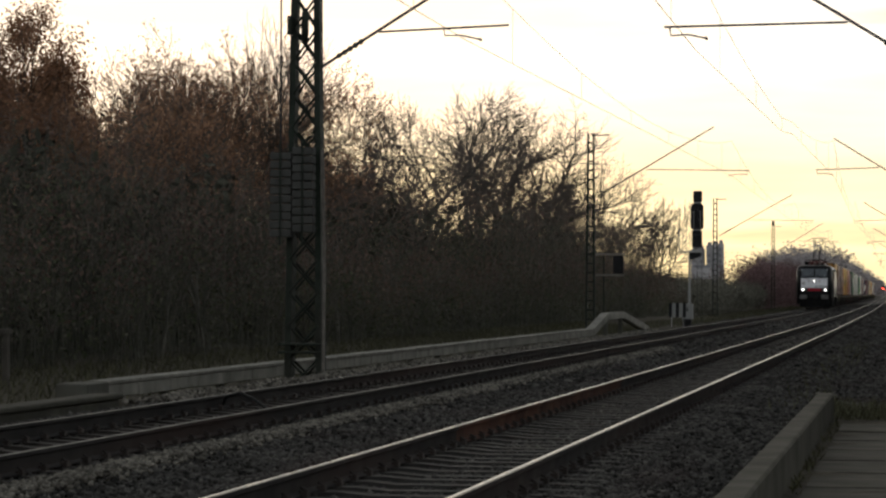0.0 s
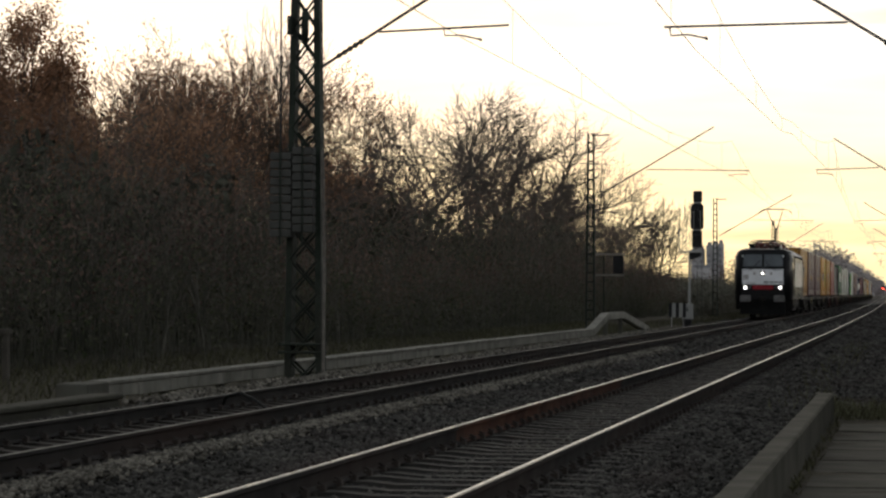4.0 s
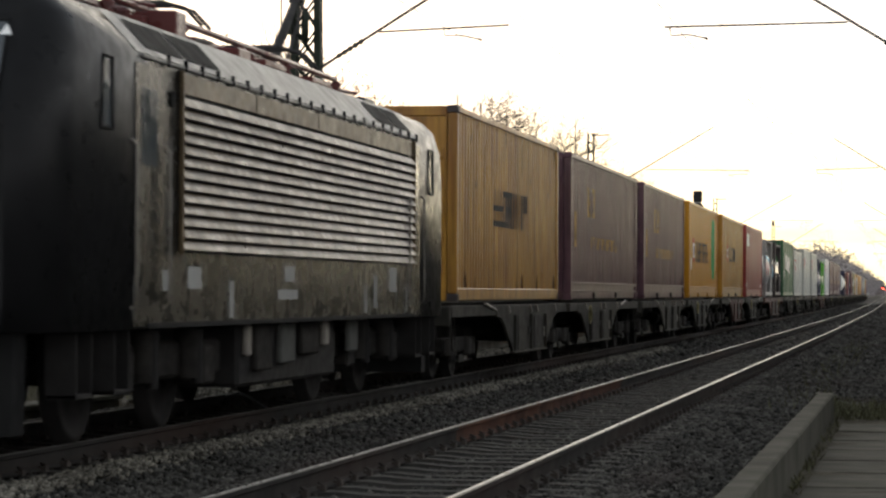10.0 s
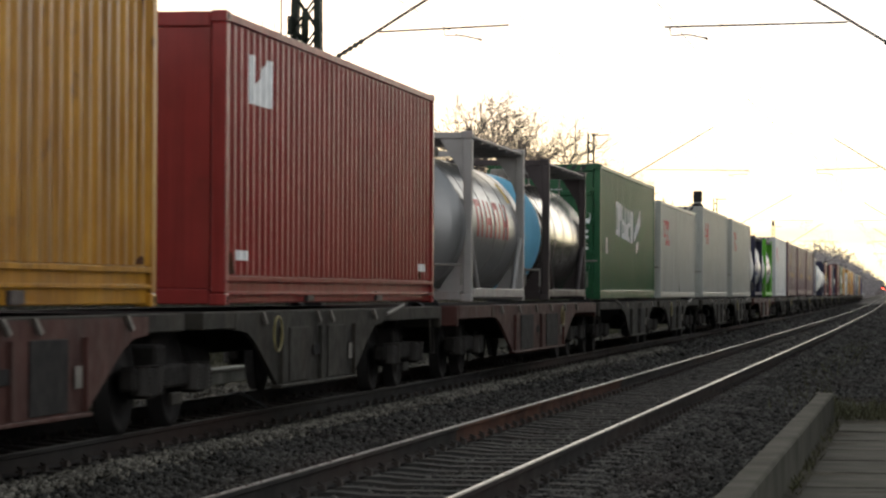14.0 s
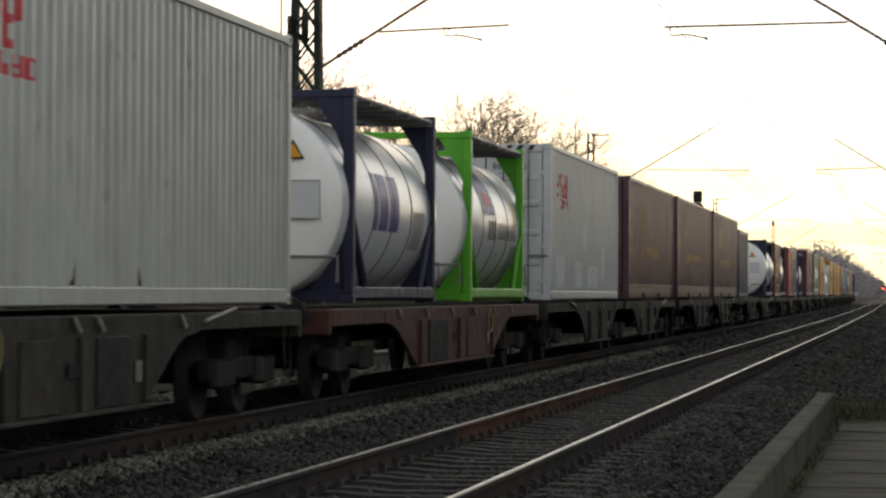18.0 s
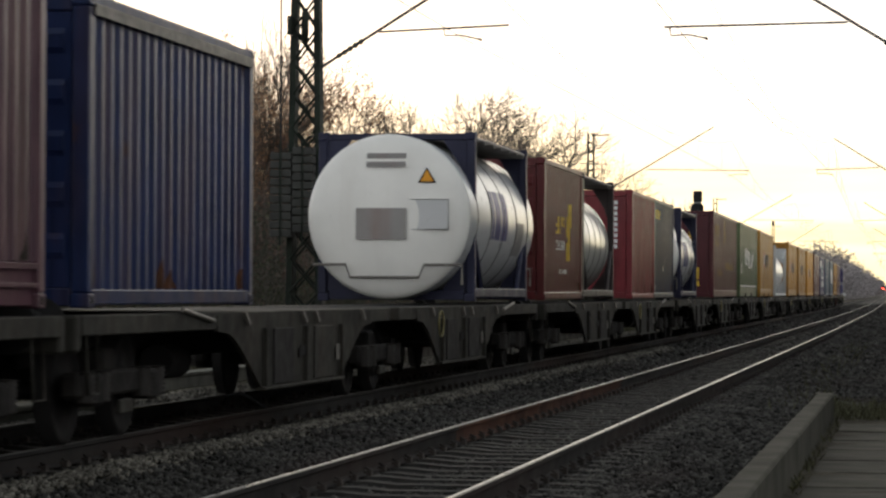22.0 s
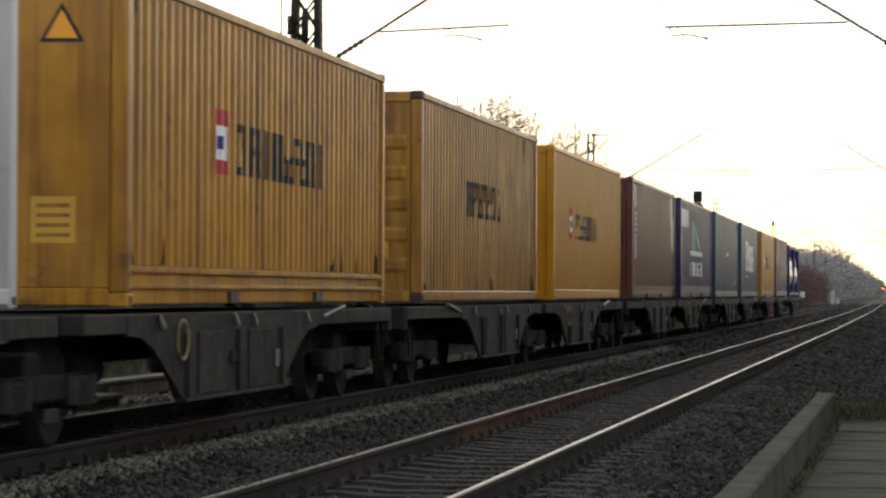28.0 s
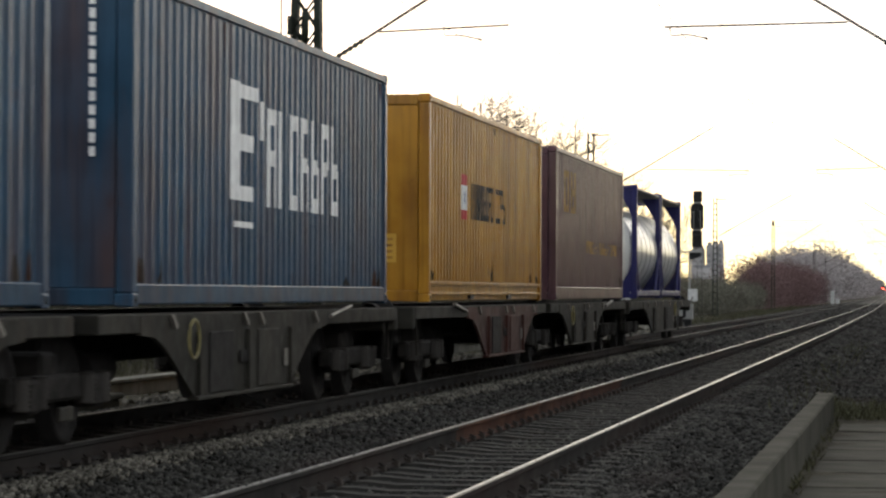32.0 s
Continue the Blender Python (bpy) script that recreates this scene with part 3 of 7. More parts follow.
def build_track(name, xc, top, label):
    track = thing(name, label, "railway track", "tracks", kind="structure")
    for side in (-0.7535, 0.7535):
        mb, ms = rail_mesh(xc + side, top, (27, 41) if xc == X_NEAR and side < 0 else None)
        part("rail", mb, ms, track)
        cl = MB()
        for y in SLEEPER_Y[:330]:
            b = xc + side + bend(y)
            for d in (-1, 1):
                cl.box(b + d * 0.075 - 0.03, b + d * 0.075 + 0.03, y - 0.05, y + 0.05, -0.18, -0.135)
                cl.tube([(b + d * 0.10, y - 0.035, -0.14), (b + d * 0.05, y, -0.115), (b + d * 0.10, y + 0.035, -0.14)], 0.012, 4)
        tagged(part("rail_clips", cl, M["clip"], track), kind="stuff")
    one = MB()
    prof = [(-1.3, -0.30), (-1.3, -0.205), (-1.22, -0.192), (-0.95, -0.183), (-0.55, -0.183), (-0.3, -0.205), (0.3, -0.205), (0.55, -0.183), (0.95, -0.183),
            (1.22, -0.192), (1.3, -0.205), (1.3, -0.30)]
    v = [(x, y * (1.0 if z < -0.25 else 0.86), z) for y in (-0.13, 0.13) for x, z in prof]
    n = len(prof)
    one.add(v, [list(range(n)), list(range(n, 2 * n))[::-1]] + [(i, i + 1, n + i + 1, n + i) for i in range(n - 1)])
    smat = M["sleeper" if xc == X_NEAR else "sleeper_dark"]
    me = one.mesh("sleeper", smat)
    rng = random.Random(5)
    for y in SLEEPER_Y[:290]:
        ob = new("sleeper", me)
        ob.parent = track
        ob.matrix_basis = pose(xc + bend(y) + rng.uniform(-0.02, 0.02), y, rng.uniform(-0.006, 0.006), 0, 0, rng.uniform(-0.5, 0.5))
    rest = MB()
    for y in SLEEPER_Y[290:]:
        rest.add([(a + xc + bend(y), b + y, c) for a, b, c in one.v], one.f)
    tagged(part("sleeper_run", rest, smat, track), kind="stuff")


build_track("track_1", X_NEAR, "rail_top", "bright polished rails on concrete sleepers in ballast")
build_track("track_2", X_FAR, "rail_top_dull", "duller brown rails on concrete sleepers in ballast")


# ---- trackside concrete ----
def build_concrete():
    # platform edge beam beside the near track
    t = thing("platform_edge", "weathered grey concrete edge beam beside the near track", "kerb", kind="structure")
    part("edge_beam", MB().cbox(-1.29, -1.07, 8.0, 38.6, -0.55, 0.0, 0.02), M["damp"], t)
    t = thing("pavement", "worn grey concrete slabs behind the edge beam", "pavement", kind="structure")
    rng = random.Random(8)
    me = [MB().cbox(0, 1.18, 0, 1.98, -0.10, 0.0, 0.012).mesh("slab", M["damp"]) for _ in range(1)][0]
    for j in range(13):
        for i in range(3):
            ob = new("slab", me)
            ob.parent = t
            ob.matrix_basis = pose(-0.95 + i * 1.21, 11 + j * 2.03, -0.35 + rng.uniform(-0.008, 0.008), rng.uniform(-0.25, 0.25), rng.uniform(-0.3, 0.3), 0)
    # raised cable trough along the far side, which climbs over a crossing
    t = thing("cable_trough", "pale stained concrete cable trough on short posts beside the track", "cable trough")
    n = 34
    for i in range(n):
        y0 = 42.6 + i * 1.98
        mb = MB().cbox(-12.36, -12.08, y0, y0 + 1.94, -0.33 + rng.uniform(-.006, .006), -0.12, 0.012)
        part("trough_length", mb, M["trough"], t)
        part("lid", MB().cbox(-12.39, -12.05, y0, y0 + 1.95, -0.117, -0.06 + rng.uniform(-.006, .006), 0.01), M["trough"], t)
        if i % 2 == 0:
            part("trough_post", MB().cbox(-12.28, -12.15, y0 - 0.08, y0 + 0.06, -0.62, -0.331, 0.01), M["concrete"], t)
    zig = [(109.9, -0.06), (115.3, 0.50), (121.5, 0.52), (133.0, -0.22)]
    for (a, za), (b, zb) in zip(zig, zig[1:]):
        mb = MB().prism([(a, za), (a, za - 0.27), (b, zb - 0.27), (b, zb)], "x", -12.38, -12.06)
        part("trough_bridge", mb, M["trough"], t, "concrete trough arched over a crossing")
    for a in (115.4, 121.3):
        part("trough_post", MB().box(-12.3, -12.14, a - 0.1, a + 0.1, -0.6, 0.25), M["concrete"], t)
    # short low wall
    t = thing("retaining_wall", "low mossy concrete wall beside the track", "wall", kind="structure")
    part("wall_body", MB().cbox(-11.34, -11.02, 24, 39.6, -0.7, -0.215, 0.02), M["damp"], t)
    part("coping", MB().cbox(-11.38, -10.98, 24, 39.7, -0.214, -0.135, 0.02), M["damp"], t)
    part("trough_end", MB().cbox(-12.5, -12.0, 41.4, 42.55, -0.55, -0.07, 0.02), M["concrete"], t)
    # rail of a wooden barrier at the wood's edge
    t = thing("wooden_barrier", "grey weathered wooden barrier at the edge of the thicket", "barrier")
    part("post", MB().cbox(-15.40, -15.30, 47.9, 48.02, -0.6, 0.55, 0.01), M["wood"], t)
    part("post", MB().cbox(-17.02, -16.90, 47.9, 48.02, -0.6, 0.55, 0.01), M["wood"], t)
    part("top_rail", MB().cbox(-17.1, -15.26, 47.88, 48.04, 0.551, 0.64, 0.01), M["wood"], t)


build_concrete()


# ---- masts and overhead line ----
def lattice_mast(name, label, x, y, base, top, half0, half1, deep0, deep1, rungs, crossed=False):
    """Two channels with braces; half widths across the track, tapering upwards."""
    t = thing(name, label, "catenary mast", "masts", pose(x, y, 0))
    w = lambda z: half0 + (half1 - half0) * (z - base) / (top - base)
    d = lambda z: deep0 + (deep1 - deep0) * (z - base) / (top - base)
    c = 0.055 if crossed else 0.035
    for sx in (-1, 1):
        mb = MB()
        v = []
        for z in (base, top):
            for q in ((-1, -1), (1, -1), (1, 1), (-1, 1)):
                v.append((sx * w(z) + q[0] * c, q[1] * d(z), z))
        mb.add(v, [(0, 1, 2, 3), (4, 7, 6, 5), (0, 4, 5, 1), (1, 5, 6, 2), (2, 6, 7, 3), (3, 7, 4, 0)])
        part("leg", mb, M["mast"], t)
    for i in range(rungs):
        z0, z1 = base + (top - base) * i / rungs, base + (top - base) * (i + 1) / rungs
        for sy in (-1, 1):
            if crossed:
                part("brace", MB().tube([(-w(z0), sy * d(z0), z0), (w(z1), sy * d(z1), z1)], 0.022, 4), M["mast"], t)
                part("brace", MB().tube([(w(z0), sy * (d(z0) - 0.03), z0), (-w(z1), sy * (d(z1) - 0.03), z1)], 0.022, 4), M["mast"], t)
            else:
                part("rung", MB().box(-w(z0), w(z0), sy * d(z0) - 0.012, sy * d(z0) + 0.012, z0 - 0.03, z0 + 0.03), M["mast"], t)
    return t


def insulator(mb, a, b, r=0.06, n=5):
    a, b = Vector(a), Vector(b)
    pts, rs = [], []
    for i in range(2 * n + 1):
        pts.append(a.lerp(b, i / (2 * n)))
        rs.append(r if i % 2 else r * 0.45)
    mb.tube(pts, rs, 8)


def cantilever(parent, foot, head, arm0, arm1, hook0, hook1, at):
    """Raking strut with insulator, registration arm, steady arm; coordinates across and up, in the plane of the mast."""
    k = lambda q: (q[0] - at[0], 0.0, q[1])
    d = Vector(k(head)) - Vector(k(foot))
    u = d.normalized()
    st = part("strut", MB().tube([k(foot), k(head)], 0.03, 6), M["strut"], parent)
    ins = MB()
    insulator(ins, Vector(k(foot)) + u * 0.35, Vector(k(foot)) + u * 0.95, 0.06)
    part("insulator", ins, M["weight"], st)
    part("registration_arm", MB().tube([k(arm0), k(arm1)], 0.022, 6), M["strut"], parent)
    part("steady_arm", MB().tube([k((hook0[0], hook0[1])), k((hook0[0] + 0.02, hook0[1] - 0.14)), k(((hook0[0] + hook1[0]) / 2, (hook0[1] + hook1[1]) / 2 - 0.03)), k(hook1)], 0.016, 5), M["wire"], parent)
    part("clamp", MB().tube([(hook1[0] - at[0], -0.06, hook1[1]), (hook1[0] - at[0], 0.06, hook1[1])], 0.03, 5), M["wire"], parent)


def build_line():
    # the tensioning mast with its pulley and weight stack
    m1 = lattice_mast("catenary_mast", "dark green lattice tensioning mast with pulley and stacked stone weights", -11.2, 53.0, -0.55, 8.6, 0.30, 0.19, 0.22, 0.14, 15, True)
    for z in (0.15, 0.30):
        part("foot_plate", MB().cbox(-0.46, 0.36, -0.27, 0.27, z, z + 0.045, 0.008), M["mast"], m1)
    wheel = MB()
    wheel.lathe([(0.24, 0.03), (0.24, -0.03), (0.26, -0.03), (0.30, -0.05), (0.30, -0.02), (0.27, 0.0), (0.30, 0.02), (0.30, 0.05), (0.26, 0.03), (0.24, 0.03)], "x", (0, 0, 0), 20)
    for j in range(5):
        a = j * 1.2566
        wheel.tube([(0, 0, 0), (0, 0.27 * math.cos(a), 0.27 * math.sin(a))], 0.025, 4)
    part("pulley_wheel", wheel, M["mast"], m1).matrix_basis = pose(0.03, -0.30, 6.2, 0, 0, 16)
    part("pulley_bracket", MB().cbox(-0.30, -0.22, -0.34, 0.1, 6.05, 6.4, 0.01), M["mast"], m1)
    part("tension_rope", MB().tube([(-0.42, -0.30, 3.6), (-0.42, -0.30, 8.6)], 0.018, 5), M["wire"], m1)
    for j in range(10):
        for x0, x1, dz in ((-0.55, -0.15, 0.0), (-0.13, 0.25, 0.09)):
            z0 = 2.30 + j * 0.158 + dz
            part("counterweight", MB().cbox(x0, x1, -0.62, -0.30, z0, z0 + 0.135, 0.012), M["weight"], m1)
    for x in (-0.35, 0.06):
        part("weight_rod", MB().tube([(x, -0.64, 2.15), (x, -0.64, 4.1)], 0.02, 6), M["mast"], m1)
    for x in (0.37, 0.40):
        part("cable_pipe", MB().tube([(x, -0.22, -0.5), (x + 0.012, -0.22, 1.8), (x - 0.03, -0.22, 3.9)], 0.016, 5), M["galv"], m1)
    cantilever(m1, (-10.93, 5.46), (-7.85, 7.38), (-9.84, 6.11), (-7.41, 6.21), (-8.62, 6.17), (-7.94, 5.95), (-11.2,))
    rows = [(-13.55, 122.0, 8.0), (-14.05, 206.0, 8.0), (-14.0, 289.0, 8.0), (-15.85, 459.0, 8.0), (-16.6, 540.0, 8.0)]
    for x, y, top in rows:
        t = lattice_mast("catenary_mast", "slim dark lattice catenary mast beside the far track", x, y, -0.6, top, 0.17, 0.11, 0.12, 0.09, 22)
        b = X_FAR + bend(y)
        part("top_bracket", MB().tube([(0, 0, top - 0.05), (0.35, 0, top - 0.08), (0.8, 0, top - 0.06)], 0.03, 5), M["mast"], t)
        if y == 289.0:
            part("top_insulator", MB().tube([(0, 0, top), (0, 0, top + 0.12), (0, 0, top + 0.2), (0, 0, top + 0.45)], [0.12, 0.2, 0.12, 0.14], 8), M["mast"], t)
        cantilever(t, (x + 0.3, 5.37), (b - 0.45, 8.25), (x + 2.4, 6.48), (b + 1.05, 6.42), (b + 0.95, 6.40), (b + 0.2, 6.22), (x,))
    for y in (50.0, 121.0, 206.0, 289.0, 372.0, 459.0):
        x = 0.45 + bend(y)
        b = X_NEAR + bend(y)
        t = thing("catenary_mast", "slim dark catenary mast beside the near track", "catenary mast", "masts", pose(x, y, 0))
        part("pole", MB().tube([(0, 0, -0.6), (0, 0, 8.0)], [0.16, 0.11], 12), M["mast"], t)
        if y < 60:
            cantilever(t, (x - 0.2, 5.1), (-3.4, 7.34), (-1.17, 5.92), (-4.3, 5.87), (-4.2, 5.86), (-3.57, 5.67), (x,))
        else:
            cantilever(t, (x - 0.2, 5.5), (b + 0.33, 7.7), (b + 2.2, 6.49), (b - 0.4, 6.40), (b - 0.35, 6.38), (b + 0.3, 6.2), (x,))
    # contact wires, catenary wires, droppers
    sup = [(-20.0, 5.9), (53.0, 5.93), (122.0, 6.2), (206.0, 6.25), (289.0, 6.25), (372.0, 6.25), (459.0, 6.25), (540, 6.25), (620, 6.25)]
    for name, xc in (("far", X_FAR), ("near", X_NEAR)):
        t = thing("overhead_line", "thin dark contact and catenary wires over the %s track" % name, "overhead wire", "overhead lines")
        z0 = -0.22 if name == "near" else 0.0
        con, mes, dro = [], [], MB()
        for i in range(len(sup) - 1):
            (ya, za), (yb, zb) = sup[i], sup[i + 1]
            st = 0.3 * (-1) ** i
            for j in range(12):
                f = j / 12
                y = ya + (yb - ya) * f
                x = xc + bend(y) + st * (1 - 2 * f)
                zc = za + (zb - za) * f + (z0 if ya < 53 or i == 1 and f < .5 else 0)
                con.append((x, y, zc))
                mes.append((x, y, zc + 0.35 + 1.1 * (2 * f - 1) ** 2))
                if j % 2:
                    dro.tube([con[-1], mes[-1]], 0.005, 3)
        part("contact_wire", MB().tube(con, 0.008, 4), M["wire"], t)
        part("catenary_wire", MB().tube(mes, 0.007, 4), M["wire"], t)
        tagged(part("dropper_set", dro, M["wire"], t), kind="stuff")


build_line()


# ---- signal and cabinets ----
def build_signal():
    t = thing("railway_signal", "tall black light signal on a grey pole with a railed platform", "railway signal", m=pose(-11.55, 153.0, 0))
    part("pole", MB().tube([(-0.24, 0, -0.6), (-0.22, 0, 3.42)], [0.07, 0.06], 10), M["signal_grey"], t)
    part("housing", MB().prism([(-0.165, 4.74), (-0.11, 4.66), (0.44, 4.66), (0.50, 4.74), (0.50, 5.86), (0.40, 6.0), (-0.06, 6.0), (-0.165, 5.86)], "y", -0.12, 0.16), M["signal_black"], t)
    for z in (5.62, 5.15):
        part("lens_hood", MB().tube([(0.17, -0.12, z), (0.17, -0.36, z - 0.02)], 0.12, 12), M["signal_black"], t)
    part("upper_box", MB().cbox(-0.045, 0.43, -0.1, 0.14, 6.08, 6.66, 0.03), M["signal_black"], t)
    part("upper_neck", MB().cbox(0.0, 0.38, -0.06, 0.10, 6.0, 6.08, 0.01), M["signal_grey"], t)
    part("lower_box", MB().cbox(-0.095, 0.43, -0.1, 0.14, 3.70, 4.58, 0.03), M["signal_black"], t)
    part("lower_neck", MB().cbox(-0.03, 0.36, -0.06, 0.10, 4.58, 4.66, 0.01), M["signal_grey"], t)
    for x in (0.02, 0.30):
        part("lamp_tube", MB().tube([(x, -0.1, 4.3), (x, -0.3, 4.28)], 0.09, 10), M["signal_black"], t)
        part("support", MB().tube([(x, 0.0, 3.5), (x, 0.0, 4.7)], 0.03, 6), M["signal_grey"], t)
    part("board_frame", MB().tube([(0.0, -0.14, 4.70), (0.0, -0.14, 5.62), (0.34, -0.14, 5.62), (0.34, -0.14, 4.70)], 0.018, 4), M["signal_grey"], t)
    part("platform", MB().cbox(-0.81, 0.40, -0.2, 0.5, 3.42, 3.50, 0.01), M["signal_grey"], t)
    part("bracket", MB().prism([(-0.24, 3.42), (0.40, 3.42), (0.36, 3.22), (0.02, 3.10), (-0.2, 3.05)], "y", -0.06, 0.06), M["signal_black"], t)
    rail = MB()
    for x in (-0.79, -0.60, -0.42, -0.24, -0.08):
        rail.tube([(x, 0.45, 3.5), (x, 0.45, 4.62)], 0.013, 4)
    for z in (3.9, 4.25, 4.62):
        rail.tube([(-0.79, -0.18, z), (-0.79, 0.45, z), (-0.06, 0.45, z)], 0.013, 4)
    rail.tube([(-0.79, -0.18, 3.5), (-0.79, -0.18, 4.62)], 0.013, 4)
    part("guard_rail", rail, M["signal_grey"], t)
    lad = MB()
    for x in (0.16, 0.42):
        lad.tube([(x, 0.2, -0.4), (x, 0.2, 3.5)], 0.014, 4)
    for j in range(13):
        lad.tube([(0.16, 0.2, -0.2 + j * 0.28), (0.42, 0.2, -0.2 + j * 0.28)], 0.01, 4)
    part("ladder", lad, M["mast"], t)
    t = thing("signal_cabinet", "pale grey metal signal cabinet beside the pole", "cabinet", m=pose(-11.75, 151.6, 0))
    part("cabinet_body", MB().cbox(-0.28, 0.28, -0.18, 0.18, -0.05, 0.75, 0.015), M["signal_grey"], t)
    part("cabinet_lock", MB().box(-0.04, 0.02, -0.195, -0.181, 0.35, 0.55), M["signal_black"], t)
    part("cabinet_foot", MB().box(-0.2, 0.2, -0.12, 0.12, -0.5, -0.051), M["signal_black"], t)
    t = thing("marker_board", "small black and white striped marker board", "sign", m=pose(-12.2, 150.5, 0))
    for i in range(5):
        part("board_stripe", MB().box(-0.45 + i * 0.18, -0.28 + i * 0.18, -0.03, 0.03, 0.05, 0.78), M["signal_grey" if i in (1, 3) else "signal_black"], t)
    for x in (-0.3, 0.3):
        part("post", MB().tube([(x, 0.06, -0.6), (x, 0.06, 0.7)], 0.03, 6), M["signal_grey"], t)
    # back of a second board close to the thicket
    t = thing("distant_signal_board", "dark square board between two pale rails on a post", "sign", m=pose(-13.1, 124.0, 0))
    part("post", MB().tube([(-0.1, 0, -0.6), (-0.1, 0, 3.0)], 0.035, 6), M["mast"], t)
    part("board", MB().cbox(0.30, 0.74, -0.05, 0.05, 2.12, 2.88, 0.02), M["signal_black"], t)
    part("rail", MB().cbox(-0.45, 0.78, -0.06, 0.0, 2.90, 2.98, 0.008), M["galv"], t)
    part("rail", MB().cbox(-0.45, 0.78, -0.06, 0.0, 2.01, 2.09, 0.008), M["galv"], t)
    # far white cabinets and the red light down the line
    for x, y, w, h in ((-14.77, 451.0, 0.34, 1.66), (-14.03, 452.0, 0.42, 0.45)):
        t = thing("white_cabinet", "small white trackside cabinet far down the line", "cabinet", "white cabinets", pose(x + 2.0, y, 0))
        part("cabinet_body", MB().cbox(-w / 2 - .1, w / 2 + .1, -0.2, 0.2, -0.6, h, 0.03), M["white"], t)
        part("cabinet_lid", MB().cbox(-w / 2 - .15, w / 2 + .15, -0.25, 0.25, h + 0.002, h + 0.08, 0.02), M["white"], t)
    t = thing("far_signal", "small far signal showing a red light", "railway signal", m=pose(-11.3, 1000.0, 0))
    part("pole", MB().tube([(0, 0, -1), (0, 0, 4.2)], 0.12, 6), M["signal_grey"], t)
    part("housing", MB().cbox(-0.5, 0.5, -0.15, 0.15, 2.5, 4.0, 0.05), M["signal_black"], t)
    part("lamp", MB().lathe([(0.01, -0.19), (0.28, -0.18), (0.28, -0.151)], "y", (0, 0, 3.05), 12), M["tail"], t)


build_signal()


def build_small_things():
    t = thing("paper_scrap", "small white paper scrap lying on the ballast", "litter", m=pose(-7.2, 26.0, -0.165, 12, 8, 30))
    part("sheet", MB().add([(-0.05, -0.03, 0), (0.0, -0.035, 0.02), (0.055, -0.03, 0.004), (0.05, 0.03, 0.012), (0.0, 0.028, 0.03), (-0.05, 0.032, 0.006)], [(0, 1, 4, 5), (1, 2, 3, 4)]), M["white_mark"], t)
    t = thing("bond_cable", "black bonding cable looped over the rail foot", "cable", m=pose(-8.1, 35.6, 0))
    part("loop", MB().tube([(-0.55, 0.2, -0.2), (-0.45, 0.1, -0.02), (-0.25, 0.0, 0.03), (-0.05, -0.15, -0.04), (0.25, -0.5, -0.17), (0.6, -0.9, -0.2)], 0.02, 6), M["rubber"], t)
    part("clamp", MB().cbox(-0.60, -0.50, 0.15, 0.25, -0.23, -0.15, 0.01), M["galv"], t)


build_small_things()

# ---- far town ----
def build_town():
    for x, y, w, h, cuts in ((-111.0, 1500, 6.4, 24, 2), (-107.0, 1470, 9.0, 14, 3), (-105.0, 1500, 2.9, 26, 1), (-102.0, 1496, 2.4, 26.4, 1), (-99.3, 1500, 2.4, 27, 1)):
        t = thing("apartment_tower", "pale grey high-rise block far behind the trees", "building", "towers", pose(x, y, 0))
        part("wall", MB().cbox(-w / 2, w / 2, -6, 6, -1, h, 0.1), M["haze_wall"], t)
        part("roof", MB().cbox(-w / 2 + 0.5, w / 2 - 0.5, -3, 3, h + 0.01, h + 1.6, 0.1), M["haze_roof"], t)
        for j in range(int((h - 3) / 3)):
            for i in range(cuts):
                a = -w / 2 + (i + 0.5) * w / cuts
                part("window", MB().box(a - 0.7, a + 0.7, -6.06, -6.005, 2 + j * 3.0, 3.4 + j * 3.0), M["haze_roof"], t)


build_town()


# ---- plants ----
def grow(mb, rng, p, d, length, r, depth, ang, up, kids, tips, wob, fine):
    """A limb as a bent tapering tube, with smaller limbs set round it in a spiral."""
    n = 6 if depth > 2 else (5 if depth == 2 else (4 if depth else 3))
    pts, rs, dirs = [p], [r], [d]
    q, e = p.copy(), d.copy()
    for i in range(n):
        e = (e + Vector((rng.gauss(0, wob), rng.gauss(0, wob), rng.gauss(0, wob * 0.8) + up))).normalized()
        q = q + e * (length / n)
        pts.append(q.copy())
        dirs.append(e.copy())
        rs.append(max(r * (1 - 0.55 * (i + 1) / n), fine * 0.7))
    mb[0 if depth > 2 else 1].tube(pts, rs, 6 if depth > 3 else (4 if depth > 2 else 3), caps=False)
    if depth == 0:
        tips += [pts[-1], pts[-2]]
        return
    az = rng.uniform(0, 6.28)
    for i in range(kids[depth]):
        f = 0.26 + 0.72 * (i + rng.random()) / kids[depth]
        j = min(n - 1, int(f * n))
        at = pts[j].lerp(pts[j + 1], f * n - j)
        ax = dirs[j + 1]
        u = ax.cross(Vector((0.3, 0.9, 0.1))).normalized()
        w = ax.cross(u)
        az += 2.4 + rng.gauss(0, 0.3)
        g = ang * rng.uniform(0.7, 1.3)
        nd = ax * math.cos(g) + (u * math.cos(az) + w * math.sin(az)) * math.sin(g)
        if nd.z < -0.2:
            nd.z *= -0.5
        grow(mb, rng, at, nd.normalized(), length * rng.uniform(0.55, 0.84) * (1.12 - 0.42 * f), max(rs[j] * rng.uniform(0.5, 0.7), fine), depth - 1, ang, up, kids, tips, wob, fine)
    grow(mb, rng, pts[-1], e, length * rng.uniform(0.45, 0.6), max(rs[-1] * 0.95, fine), depth - 1, ang, up, kids, tips, wob, fine)


